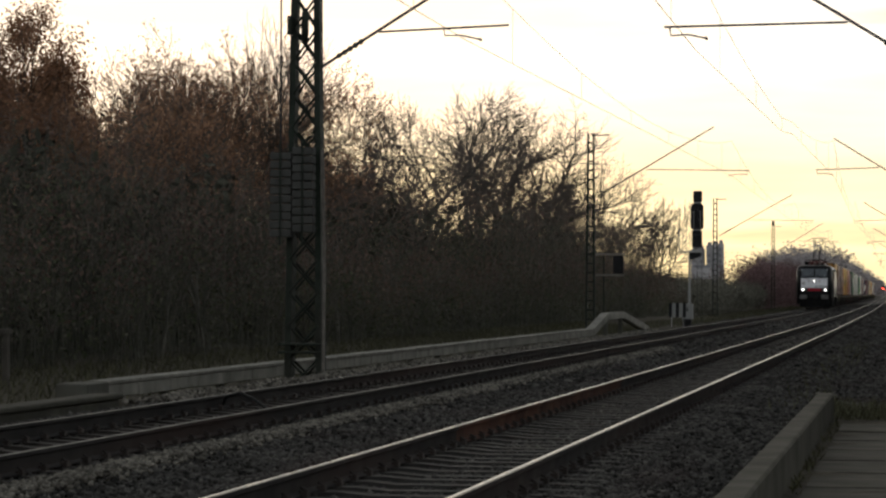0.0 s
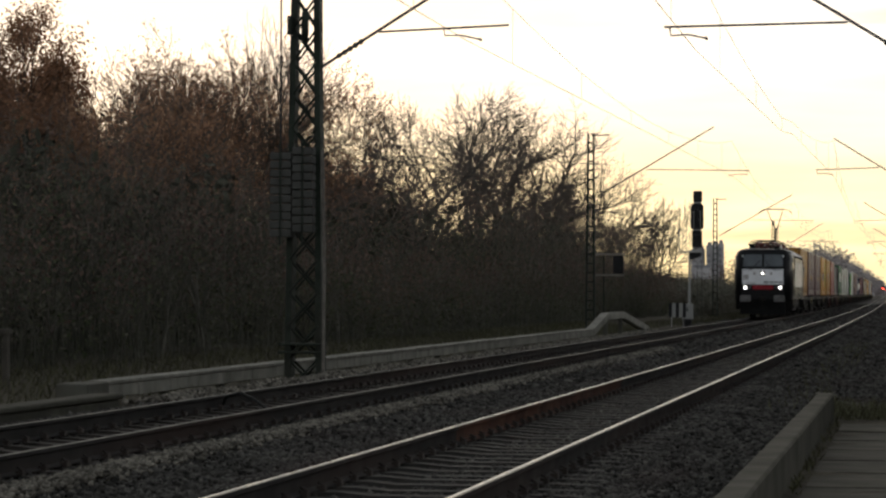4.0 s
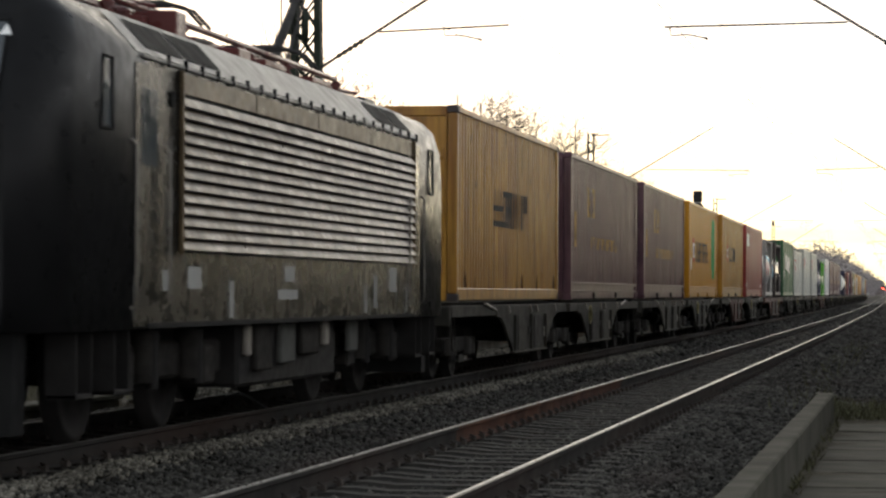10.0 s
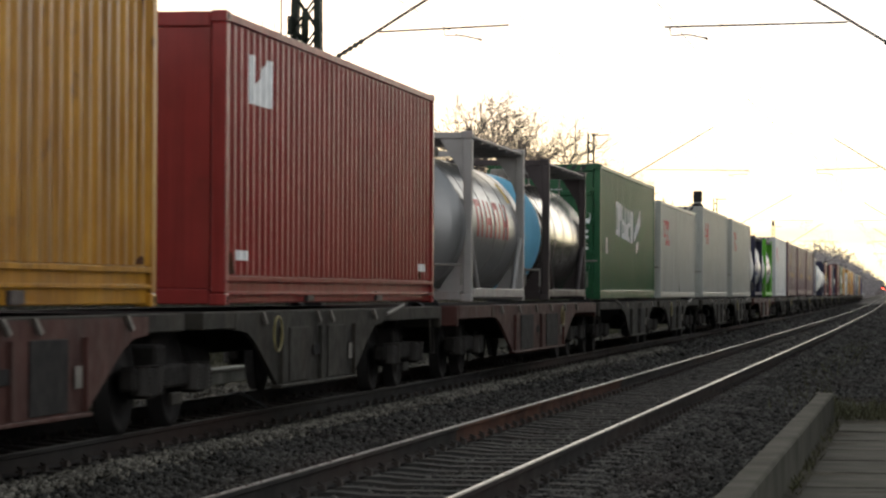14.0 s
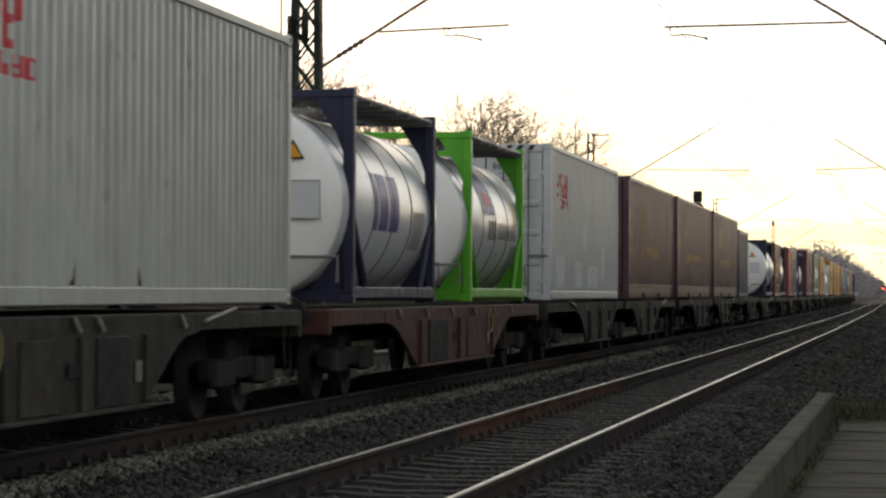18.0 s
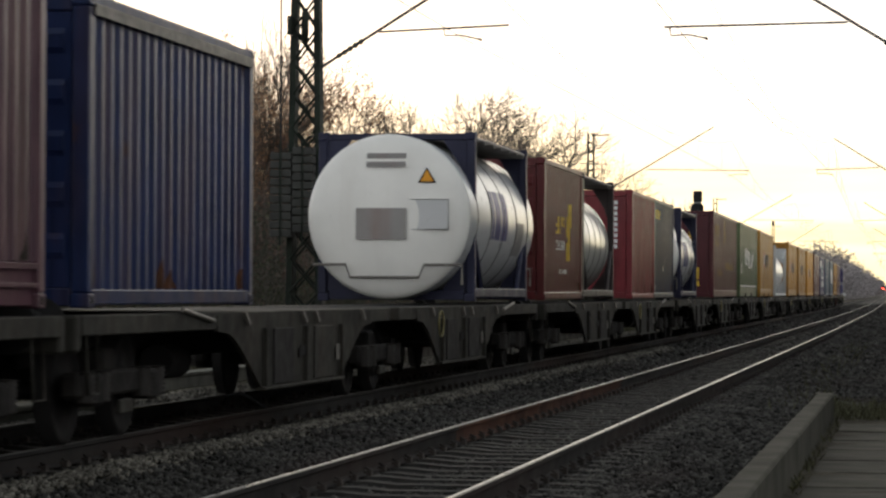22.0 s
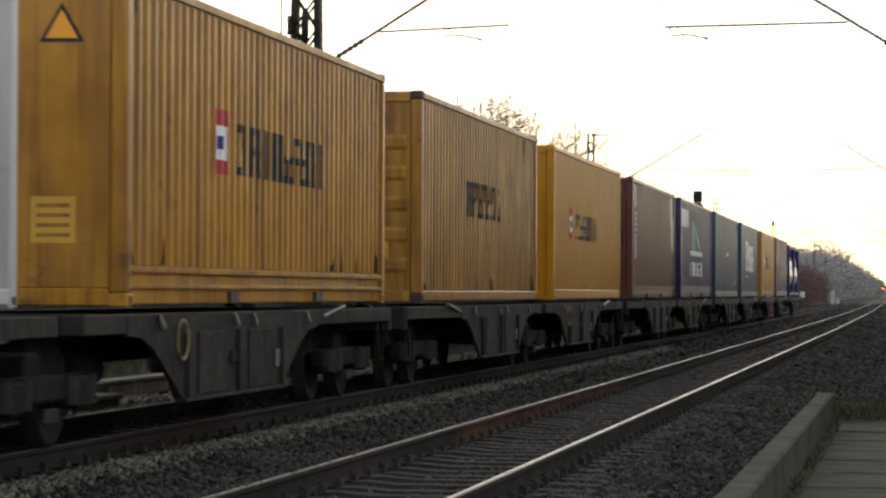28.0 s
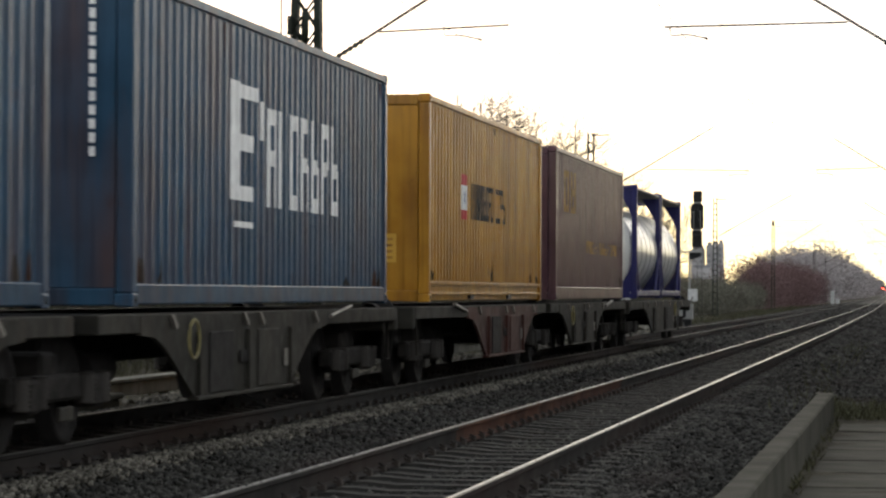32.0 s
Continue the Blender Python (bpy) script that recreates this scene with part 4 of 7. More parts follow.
def leaves_np(centres, per, spread, size, rng):
    n = len(centres) * per
    c = np.repeat(np.asarray(centres, float), per, 0) + rng.normal(0, spread, (n, 3))
    a = rng.normal(size=(n, 3))
    a /= np.linalg.norm(a, axis=1, keepdims=True)
    b = np.cross(a, rng.normal(size=(n, 3)))
    b /= np.linalg.norm(b, axis=1, keepdims=True)
    s = (size * rng.uniform(0.6, 1.4, n))[:, None]
    v = np.stack([c - a * s, c - b * s * 0.5, c + a * s, c + b * s * 0.5], 1).reshape(-1, 3)
    return v, np.arange(n * 4).reshape(-1, 4)


KIDS = {4: 7, 3: 5, 2: 4, 1: 3}


def tree(x, y, h, seed, label, ang=0.6, up=0.05, trunk=0.45, r=0.2, kids=None, leaf=None, per=3, lsize=0.06, lspread=0.1, base=-0.4, bark="bark", wob=0.1, name="tree"):
    rng = random.Random(seed)
    t = thing(name, label, name, name + "s", pose(x, y, 0))
    mb = (MB(), MB())
    tips = []
    kids = kids or KIDS
    grow(mb, rng, Vector((0, 0, base)), Vector((rng.gauss(0, 0.04), rng.gauss(0, 0.04), 1)).normalized(), h * trunk, r, max(kids), ang, up, kids, tips, wob, 0.005 + 0.00004 * y)
    top = max(q.z for q in tips)
    s = (h - base) / (top - base)
    for m in mb:
        m.v = [(a * s, b * s, base + (c - base) * s) for a, b, c in m.v]
    tips = [(q.x * s, q.y * s, base + (q.z - base) * s) for q in tips]
    part("trunk", mb[0], M[bark], t)
    tagged(part("twig_crown", mb[1], M["twig" if bark == "bark" else bark], t), kind="stuff")
    if leaf:
        v, f = leaves_np(tips, per, lspread, lsize, np.random.default_rng(seed))
        tagged(part("leaf_crown", np_mesh("leaf_crown", v, f, M[leaf]), None, t), kind="stuff")
    return t


def build_trees():
    oak = "tree with withered brown oak leaves at the thicket's edge"
    for x, y, h, seed in ((-28.4, 90, 10.5, 1), (-30.5, 92, 9.6, 2), (-27.2, 88, 7.2, 3), (-29.6, 89, 8.8, 33), (-26.0, 90, 5.8, 34)):
        tree(x, y, h, seed, oak, 0.42, 0.06, leaf="leaf_brown", per=24, lsize=0.06, lspread=0.24)
    sp = "slender tree with sparse last leaves above the thicket"
    L = "leafless tree with fine dark twigs behind the thicket"
    # place, height, seed, leaves on a twig
    for x, y, h, seed, per in ((-28.9, 104, 10.4, 4, 3), (-27.4, 99, 8.0, 24, 4), (-28.0, 103, 8.8, 35, 4), (-30.2, 121, 12.5, 5, 3), (-29.3, 119, 11.2, 36, 3), (-28.6, 117, 10.8, 6, 3),
                               (-27.4, 118, 10.6, 37, 6), (-31.3, 117, 10.0, 8, 3), (-26.0, 121, 7.8, 26, 5), (-30.0, 112, 10.8, 62, 3), (-28.0, 118, 12.0, 63, 4)):
        tree(x, y, h, seed, sp, 0.55, 0.05, wob=0.14, kids={4: 7, 3: 6, 2: 4, 1: 3}, leaf="leaf_brown", per=per, lsize=0.055, lspread=0.07, r=0.13)
    for x, y, h, seed in ((-27.1, 121, 13.4, 7), (-28.4, 128, 13.2, 25), (-26.4, 124, 8.8, 38)):
        tree(x, y, h, seed, L, 0.42, 0.08, kids={4: 7, 3: 5, 2: 4, 1: 3}, r=0.11)
    for x, y, h, seed in ((-27.4, 136, 8.2, 39), (-28.2, 141, 8.4, 9), (-29.0, 150, 9.2, 27),):
        tree(x, y, h, seed, L, 0.7, 0.03, r=0.12, wob=0.18, kids={4: 7, 3: 6, 2: 5, 1: 3})
    for x, y, h, seed in ((-30.0, 166, 13.4, 10), (-30.4, 181, 14.6, 28)):
        tree(x, y, h, seed, L, 0.75, 0.03, r=0.16, wob=0.2, kids={4: 7, 3: 6, 2: 5, 1: 3}, trunk=0.38)
    big = "large spreading leafless oak with crooked dark limbs"
    BIG = {4: 7, 3: 6, 2: 5, 1: 4}
    tree(-30.2, 198, 15.8, 11, big, 0.78, 0.03, kids=BIG, r=0.27, trunk=0.40, wob=0.24)
    tree(-27.6, 206, 16.2, 12, big, 0.82, 0.03, kids=BIG, r=0.28, trunk=0.40, wob=0.24)
    tree(-26.2, 208, 15.4, 71, big, 0.8, 0.03, kids=BIG, r=0.26, trunk=0.38, wob=0.15)
    for x, y, h, seed in ((-24.0, 201, 9.6, 13), (-23.0, 212, 8.0, 29), (-25.5, 252, 9.6, 14), (-23.4, 248, 9.0, 15), (-24.4, 240, 8.0, 43)):
        tree(x, y, h, seed, L, 0.6, 0.05, kids={4: 6, 3: 5, 2: 4, 1: 3}, r=0.10, wob=0.14)
    tree(-20.6, 240, 9.4, 17, "leafless tree with a forked trunk beside the signal", 0.5, 0.06, kids={4: 6, 3: 4, 2: 3, 1: 3}, r=0.12, wob=0.14)
    # pale forked saplings in front of the thicket
    young = "pale forked sapling in front of the dark thicket"
    for x, y, h, seed in ((-17.0, 64.5, 2.6, 57), (-17.3, 70.0, 2.4, 54), (-16.8, 84.0, 2.2, 55), (-16.9, 98.0, 2.6, 56)):
        tree(x, y, h, seed, young, 0.34, 0.08, kids={2: 2, 1: 2}, r=0.035, base=-0.5, bark="bark_sapling", wob=0.1, name="sapling")


build_trees()


def build_thicket():
    """The dense belt of shrubs along the line: stems, twigs and leaves."""
    rng = np.random.default_rng(21)
    n = 1800
    y = 34 + 230 * rng.uniform(0, 1, n) ** 1.15
    x = rng.uniform(-25, -17.2, n)
    x = np.where(y > 150, np.maximum(x, -22), x)
    hgt = (5.35 + 0.45 * np.sin(y * 0.11) + 0.4 * np.sin(y * 0.37 + 1)) * rng.uniform(0.62, 1.10, n)
    hgt = np.where(x > -18.6, hgt * 0.6, hgt)
    hgt = hgt * np.interp(y, [0, 120, 150, 180, 196, 264], [1.0, 1.0, 1.2, 1.2, 0.74, 0.5])
    # stems
    V, F, TV = [], [], []
    for k in range(5):
        b = np.stack([x, y, np.full(n, -0.5)], 1) + rng.normal(0, 0.25, (n, 3)) * (1, 1, 0)
        lean = rng.normal(0, 0.22, (n, 3)) * (1, 1, 0)
        rad = rng.uniform(0.008, 0.022, n)
        q = [b + (np.array([0, 0, 1.0]) + lean * t) * (hgt * t * rng.uniform(0.9, 1.1, n))[:, None] + rng.normal(0, 0.08, (n, 3)) * t for t in (0, 0.35, 0.7, 1.05)]
        rings = []
        for i, c in enumerate(q):
            r = (rad * (1 - 0.28 * i))[:, None]
            rings += [c + r * np.array([math.cos(a), math.sin(a), 0]) for a in (0, 2.09, 4.19)]
        v = np.stack(rings, 1)
        off = sum(len(w) for w in V)
        t = np.array([(i * 3 + j, i * 3 + (j + 1) % 3, i * 3 + 3 + (j + 1) % 3, i * 3 + 3 + j) for i in range(3) for j in range(3)])
        V.append(v.reshape(-1, 3))
        F.append((np.arange(n)[:, None, None] * 12 + t[None]).reshape(-1, 4) + off)
        # side twigs
        for _ in range(5):
            f = rng.uniform(0.2, 1.0, n)
            a = b + (np.array([0, 0, 1.0]) + lean * f[:, None]) * (hgt * f)[:, None]
            e = a + rng.normal(0, 1, (n, 3)) * (0.42, 0.42, 0.3) + np.array([0, 0, 0.45])
            w = np.full((n, 1), 0.008)
            dx, dy = np.array([1.0, 0, 0]), np.array([0, 1.0, 0])
            TV.append(np.stack([a - dx * w, a + dx * w, a + dy * w, e], 1).reshape(-1, 3))
    V, F, TV = np.concatenate(V), np.concatenate(F), np.concatenate(TV)
    k = np.arange(len(TV) // 4)[:, None, None] * 4 + np.array([(0, 1, 3), (1, 2, 3), (2, 0, 3)])[None]
    t = thing("thicket", "dense dark belt of leafless and evergreen shrubs along the line", "shrubs", kind="stuff")
    part("stems", np_mesh("thicket_stems", V, F, M["bark_pale"]), None, t)
    part("twigs", np_mesh("thicket_twigs", TV, k.reshape(-1, 3), M["twig"]), None, t)
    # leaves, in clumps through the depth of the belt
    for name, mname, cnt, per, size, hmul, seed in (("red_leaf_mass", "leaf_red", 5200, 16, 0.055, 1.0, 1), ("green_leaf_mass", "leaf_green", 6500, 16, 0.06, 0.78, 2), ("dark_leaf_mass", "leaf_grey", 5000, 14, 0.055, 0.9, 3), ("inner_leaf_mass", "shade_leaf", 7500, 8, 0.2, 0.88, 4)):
        g = np.random.default_rng(seed)
        i = g.integers(0, n, cnt)
        f = g.uniform(0.02, 1.0, cnt) ** 0.8
        if seed == 1:
            f = 0.5 + 0.5 * f
        # filler deep in the belt; its darker leaf colour stands for inner shade
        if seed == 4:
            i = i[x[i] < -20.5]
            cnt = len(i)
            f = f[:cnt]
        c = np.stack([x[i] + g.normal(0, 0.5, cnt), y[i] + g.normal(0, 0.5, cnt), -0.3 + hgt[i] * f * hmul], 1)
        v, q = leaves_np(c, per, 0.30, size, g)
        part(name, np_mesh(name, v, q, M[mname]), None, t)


build_thicket()


def build_far_woods():
    rng = np.random.default_rng(5)
    t = thing("far_wood", "reddish-brown far bushes and haze-tinted pale trees beside the line", "woods", kind="stuff")
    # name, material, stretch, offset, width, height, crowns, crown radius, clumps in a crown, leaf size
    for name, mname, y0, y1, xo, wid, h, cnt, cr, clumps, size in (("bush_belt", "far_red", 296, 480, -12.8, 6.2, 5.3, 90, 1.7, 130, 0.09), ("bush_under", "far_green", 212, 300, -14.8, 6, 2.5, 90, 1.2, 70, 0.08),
                                                                   ("tree_belt", "far_haze_tint", 455, 640, -15.0, 8, 9.0, 75, 2.8, 170, 0.15), ("tree_belt_far", "far_haze_tint", 620, 1500, -14.5, 12, 12.4, 120, 4.2, 120, 0.28),
                                                                   ("tree_belt_end", "far_haze_tint", 1500, 3600, -14.5, 16, 12.5, 90, 7.0, 70, 0.7)):
        y = rng.uniform(y0, y1, cnt)
        x = xo - rng.uniform(0, wid, cnt) + bend_np(y)
        top = h * rng.uniform(0.8, 1.08, cnt)
        d = rng.normal(size=(cnt, clumps, 3))
        d /= np.linalg.norm(d, axis=2, keepdims=True)
        d *= rng.uniform(0, 1, (cnt, clumps, 1)) ** 0.55
        tall = (top + 0.6)[:, None]
        c = np.stack([x[:, None] + d[..., 0] * cr, y[:, None] + d[..., 1] * cr, -0.6 + tall * (0.5 + 0.5 * d[..., 2])], 2).reshape(-1, 3)
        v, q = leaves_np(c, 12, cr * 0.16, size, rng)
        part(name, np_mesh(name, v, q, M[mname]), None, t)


build_far_woods()


def build_near_belt():
    """Unseen dark tree belt closing the camera's side, stepped to darken the train's reflections."""
    rng = np.random.default_rng(15)
    t = thing("tree_belt", "unseen dark evergreen belt on the camera's side, darkening the train's reflections", "woods", kind="stuff")
    n = 3600
    y = np.concatenate([rng.uniform(30, 140, 1800), rng.uniform(140, 620, n - 1800)])
    x = 9.5 + rng.uniform(0, 5, n) + bend_np(y)
    z = -0.5 + np.interp(y, [30, 120, 150, 620], [9.5, 9.0, 3.6, 3.6]) * rng.uniform(0, 1, n) ** 0.8 * (0.85 + 0.15 * np.sin(y * 0.13))
    v, q = leaves_np(np.stack([x, y, z], 1), 12, 0.7, 0.6, rng)
    part("belt_mass", np_mesh("belt_mass", v, q, M["dark_wood"]), None, t)


build_near_belt()


def build_grass():
    rng = np.random.default_rng(9)
    P = []
    for x0, x1, y0, y1, n in ((-17.5, -12.6, 38, 150, 16000), (-11.9, -11.0, 40, 130, 700), (-1.06, -0.96, 24, 38, 160), (-1.3, -0.3, 38.8, 42, 700), (-2.0, -1.32, 36, 90, 250), (-14.8, -10.6, 150, 420, 15000), (0.22, 0.28, 22, 36, 140)):
        y = rng.uniform(y0, y1, n)
        x = rng.uniform(x0, x1, n)
        P.append(np.stack([x + bend_np(y), y, ground_z(x)], 1))
    P = np.concatenate(P)
    n = len(P)
    hgt = (rng.uniform(0.06, 0.26, n) * np.where((P[:, 0] > -2) & (P[:, 1] < 38.5), 0.4, 1.0))[:, None]
    d = rng.normal(0, 0.5, (n, 3)) * (1, 1, 0) + (0, 0, 1)
    w = rng.normal(0, 1, (n, 3)) * (1, 1, 0)
    w /= np.linalg.norm(w, axis=1, keepdims=True)
    v = np.stack([P - w * 0.012, P + w * 0.012, P + d * hgt * 0.6 + w * 0.008, P + d * hgt], 1).reshape(-1, 3)
    ob = new("grass", np_mesh("grass", v, np.arange(4 * n).reshape(-1, 4), M["grass"]))
    tagged(ob, "dry yellow-green grass tufts along the line", "grass", kind="stuff")


build_grass()


# ---- the goods train ----
SPEED = 22.22
MOVING = []  # (thing, place along the train, height)


def place_at(f, t):
    """Where along the line a point of the train is at t seconds."""
    return f - SPEED * (t - 10.6)


def rides(ob, f, z):
    MOVING.append((ob, f, z))
    ob.matrix_basis = on_track(place_at(f, 0.0), z)
    return ob


PITCH, DEPTH = 0.278, 0.031
SEGS = ((0.0, 0.075, 0.0, 0.0), (0.075, 0.139, 0.0, -1.0), (0.139, 0.214, -1.0, -1.0), (0.214, 0.278, -1.0, 0.0))


def corrugated(length, z0, z1, x, sign=1, pitch=PITCH, depth=DEPTH):
    """A folded steel wall in the plane x, folds running upright, with a thin return."""
    mb = MB()
    n = max(2, round(length / pitch))
    p = length / n
    pts = []
    for i in range(n):
        for a, b, da, db in SEGS:
            pts.append((-length / 2 + (i + a / 0.278) * p, x + sign * depth * da))
    pts.append((length / 2, x))
    v = [(xx, yy, z) for z in (z0, z1) for yy, xx in pts]
    m = len(pts)
    mb.add(v, [(i, i + 1, m + i + 1, m + i) for i in range(m - 1)])
    # back sheet gives the wall its thickness
    bx = x - sign * (depth + 0.01)
    mb.add([(bx, -length / 2, z0), (bx, length / 2, z0), (bx, length / 2, z1), (bx, -length / 2, z1)], [(0, 3, 2, 1)])
    return mb, p


class Wall:
    """Marks painted on a folded wall follow its folds."""

    def __init__(self, ob, length, pitch, x, depth=DEPTH):
        self.ob, self.n, self.p, self.x, self.l, self.d = ob, round(length / pitch), pitch, x, length, depth

    def paint(self, mb, y0, y1, z0, z1, zb0=None, zb1=None):
        """A patch from y0 to y1 (measured from the wall's leading end); its end edge may differ."""
        zb0, zb1 = z0 if zb0 is None else zb0, z1 if zb1 is None else zb1
        cuts = [y0, y1]
        i0 = int(y0 / self.p) - 1
        for i in range(i0, int(y1 / self.p) + 2):
            for a, b, da, db in SEGS:
                c = (i + a / 0.278) * self.p
                if y0 < c < y1:
                    cuts.append(c)
        cuts = sorted(set(cuts))
        e = 0.003

        def xo(y):
            g = (y / self.p) % 1.0 * 0.278
            for a, b, da, db in SEGS:
                if a <= g <= b + 1e-9:
                    return self.x + self.d * (da + (db - da) * (g - a) / (b - a)) + e
            return self.x + e
        v = []
        for a in cuts:
            f = (a - y0) / (y1 - y0)
            v += [(xo(a), a - self.l / 2, z0 + (zb0 - z0) * f), (xo(a), a - self.l / 2, z1 + (zb1 - z1) * f)]
        mb.add(v, [(2 * i, 2 * i + 2, 2 * i + 3, 2 * i + 1) for i in range(len(cuts) - 1)])

    def patch(self, name, mname, *rects):
        mb = MB()
        for r in rects:
            self.paint(mb, *r)
        return part(name, mb, M[mname], self.ob)

    def bars(self, mname, y0, y1, z0, z1, n, seed=1, drop=0.0):
        """A worn company lettering, reduced to plain upright strokes with cross pieces."""
        rng = random.Random(seed)
        mb = MB()
        w = (y1 - y0) / n
        h = z1 - z0
        for i in range(n):
            a = y0 + i * w
            sw = w * rng.uniform(0.25, 0.31)
            d = drop * (a - y0)
            wide = rng.random() < 0.93
            self.paint(mb, a, a + sw, z0 + d, z1 + d)
            if wide:
                lo = z0 + h * rng.choice((0, 0, 0.5))
                self.paint(mb, a + w * 0.84 - sw, a + w * 0.84, lo + d, z1 - h * rng.choice((0, 0, 0.5)) * (lo == z0) + d)
                for q in rng.sample((0.0, 0.42, 0.84), 2):
                    self.paint(mb, a + sw, a + w * 0.84 - sw, z0 + q * h + d, z0 + (q + 0.16) * h + d)
        return part("company_lettering", mb, M[mname], self.ob)


def weather(w, rail, height, paint, f):
    """Rust runs up from the sill and down from the roof rail, more of them near the corners."""
    n = {"yellow_old": 16, "yellow": 10, "steel_blue": 12, "maroon": 8, "pink_red": 9, "blue": 8, "yellow_new": 3, "white": 3, "grey": 3}.get(paint, 5)
    rng = random.Random(int(f * 10))
    for q in range(n):
        y = w.l * (rng.random() if q % 3 else rng.choice((0.012, 0.985)) + rng.uniform(-0.006, 0.006))
        y = min(max(y, 0.08), w.l - 0.3)
        wd = rng.uniform(0.02, 0.06) if rng.random() < 0.8 else rng.uniform(0.06, 0.13)
        mb = MB()
        if rng.random() < 0.65:
            z = rail + 0.012
            a, b = (rng.uniform(0.05, 0.3) for _ in (0, 1))
            w.paint(mb, y - wd, y, z, z + 0.02, z, z + a)
            w.paint(mb, y, y + wd, z, z + a, z, z + b)
            w.paint(mb, y + wd, y + 2 * wd, z, z + b, z, z + 0.02)
        else:
            z = height - 0.13
            a, b = (rng.uniform(0.08, 0.5) for _ in (0, 1))
            w.paint(mb, y, y + wd * 0.6, z - 0.02, z, z - a, z)
            w.paint(mb, y + wd * 0.6, y + wd, z - a, z, z - b * 0.2, z)
        mb.v = [(p[0] - 0.0015, p[1], p[2]) for p in mb.v]
        part("rust_streak", mb, M["rust_run" if rng.random() < 0.6 else "soot_run"], w.ob)


def container(f, length, height, paint, label, rail=0.16, end="panel", flat=False, codes=None, end_paint=None, group="containers", castings=None, width=2.438, stripes=False):
    """A steel box container with its leading end at f along the train. Returns the thing and its wall for marks."""
    t = thing("shipping_container", label, "container", group)
    W, L, H = width / 2, length, height
    pm, ep, rm = M[paint], M[end_paint or paint], low_sheen(paint)
    post = 0.16
    dp = 0.008 if flat else {"steel_blue": 0.017, "brown": 0.024, "red": 0.024, "indigo": 0.024}.get(paint, DEPTH)
    inner = L - 2 * post
    for sx in (1, -1):
        mb, pitch = corrugated(inner, rail + 0.002, H - 0.10, 0.0, sx, depth=dp)
        mb.v = [(sx * (W - 0.022) + a, b, c) for a, b, c in mb.v]
        wall = part("side_wall", mb, pm, t)
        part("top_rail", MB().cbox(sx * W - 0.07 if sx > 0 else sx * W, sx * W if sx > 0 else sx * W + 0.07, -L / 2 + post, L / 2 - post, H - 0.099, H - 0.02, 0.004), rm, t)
        lo, strips = MB(), []
        inset = 0.045 if rail > 0.25 else 0.004
        a, b = (sx * W - 0.15, sx * W - inset) if sx > 0 else (sx * W + inset, sx * W + 0.15)
        lo.cbox(a, b, -L / 2 + post, L / 2 - post, 0.02, rail, 0.012)
        if rail > 0.25:
            o = 0.042 * sx
            e0 = b if sx > 0 else a
            for za, zb in ((rail - 0.06, rail - 0.01), (rail - 0.20, rail - 0.165)):
                strips.append(MB().cbox(min(e0, e0 + o), max(e0, e0 + o), -L / 2 + post, L / 2 - post, za, zb, 0.004))
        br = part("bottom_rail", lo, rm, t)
        for q in strips:
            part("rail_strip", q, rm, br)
        if sx > 0:
            near = Wall(wall, inner, pitch, W - 0.022, dp)
        if rail > 0.25:
            for yy in (-1.05, 1.05):
                part("fork_pocket", MB().cbox(sx * (W - 0.035) - 0.03, sx * (W - 0.035) + 0.03, yy * L / 6.2 - 0.18, yy * L / 6.2 + 0.18, 0.03, 0.14, 0.006), M["frame_dark"] if paint != "yellow_new" else pm, t)
        for sy in (1, -1):
            x0, x1 = sorted((sx * W, sx * (W - 0.15)))
            y0, y1 = sorted((sy * L / 2, sy * (L / 2 - post + 0.002)))
            part("corner_post", MB().cbox(x0, x1, y0, y1, 0.12, H - 0.12, 0.014), ep if sy < 0 else pm, t)
            for z0 in (0.0, H - 0.118):
                x2, x3 = sorted((sx * (W + 0.004), sx * (W - 0.162)))
                y2, y3 = sorted((sy * (L / 2 + 0.004), sy * (L / 2 - 0.178)))
                c = part("corner_casting", MB().cbox(x2, x3, y2, y3, z0, z0 + 0.118, 0.012), M[castings] if castings else ep if sy < 0 else pm, t)
                part("casting_hole", MB().box((x3 if sx > 0 else x2) - 0.001, (x3 if sx > 0 else x2) + 0.001, (y2 + y3) / 2 - 0.035, (y2 + y3) / 2 + 0.035, z0 + 0.03, z0 + 0.09), M["rubber"], c)
    for sy in (-1, 1):
        y0, y1 = sorted((sy * (L / 2 - 0.01), sy * (L / 2 - 0.11)))
        part("end_sill", MB().cbox(-W + 0.163, W - 0.163, y0, y1, 0.01, 0.16, 0.012), ep, t)
        hd = part("end_header", MB().cbox(-W + 0.163, W - 0.163, y0, y1, H - 0.16, H - 0.01, 0.012), ep, t)
        if sy < 0 and stripes:
            mb = MB()
            for j in range(9):
                xx = -W + 0.3 + j * 0.21
                mb.add([(xx, y0 - 0.003, H - 0.13), (xx + 0.1, y0 - 0.003, H - 0.13), (xx + 0.17, y0 - 0.003, H - 0.03), (xx + 0.07, y0 - 0.003, H - 0.03)], [(0, 1, 2, 3)])
            part("warning_stripes", mb, M["black_mark"], hd)
        yf = sy * (L / 2 - 0.05)
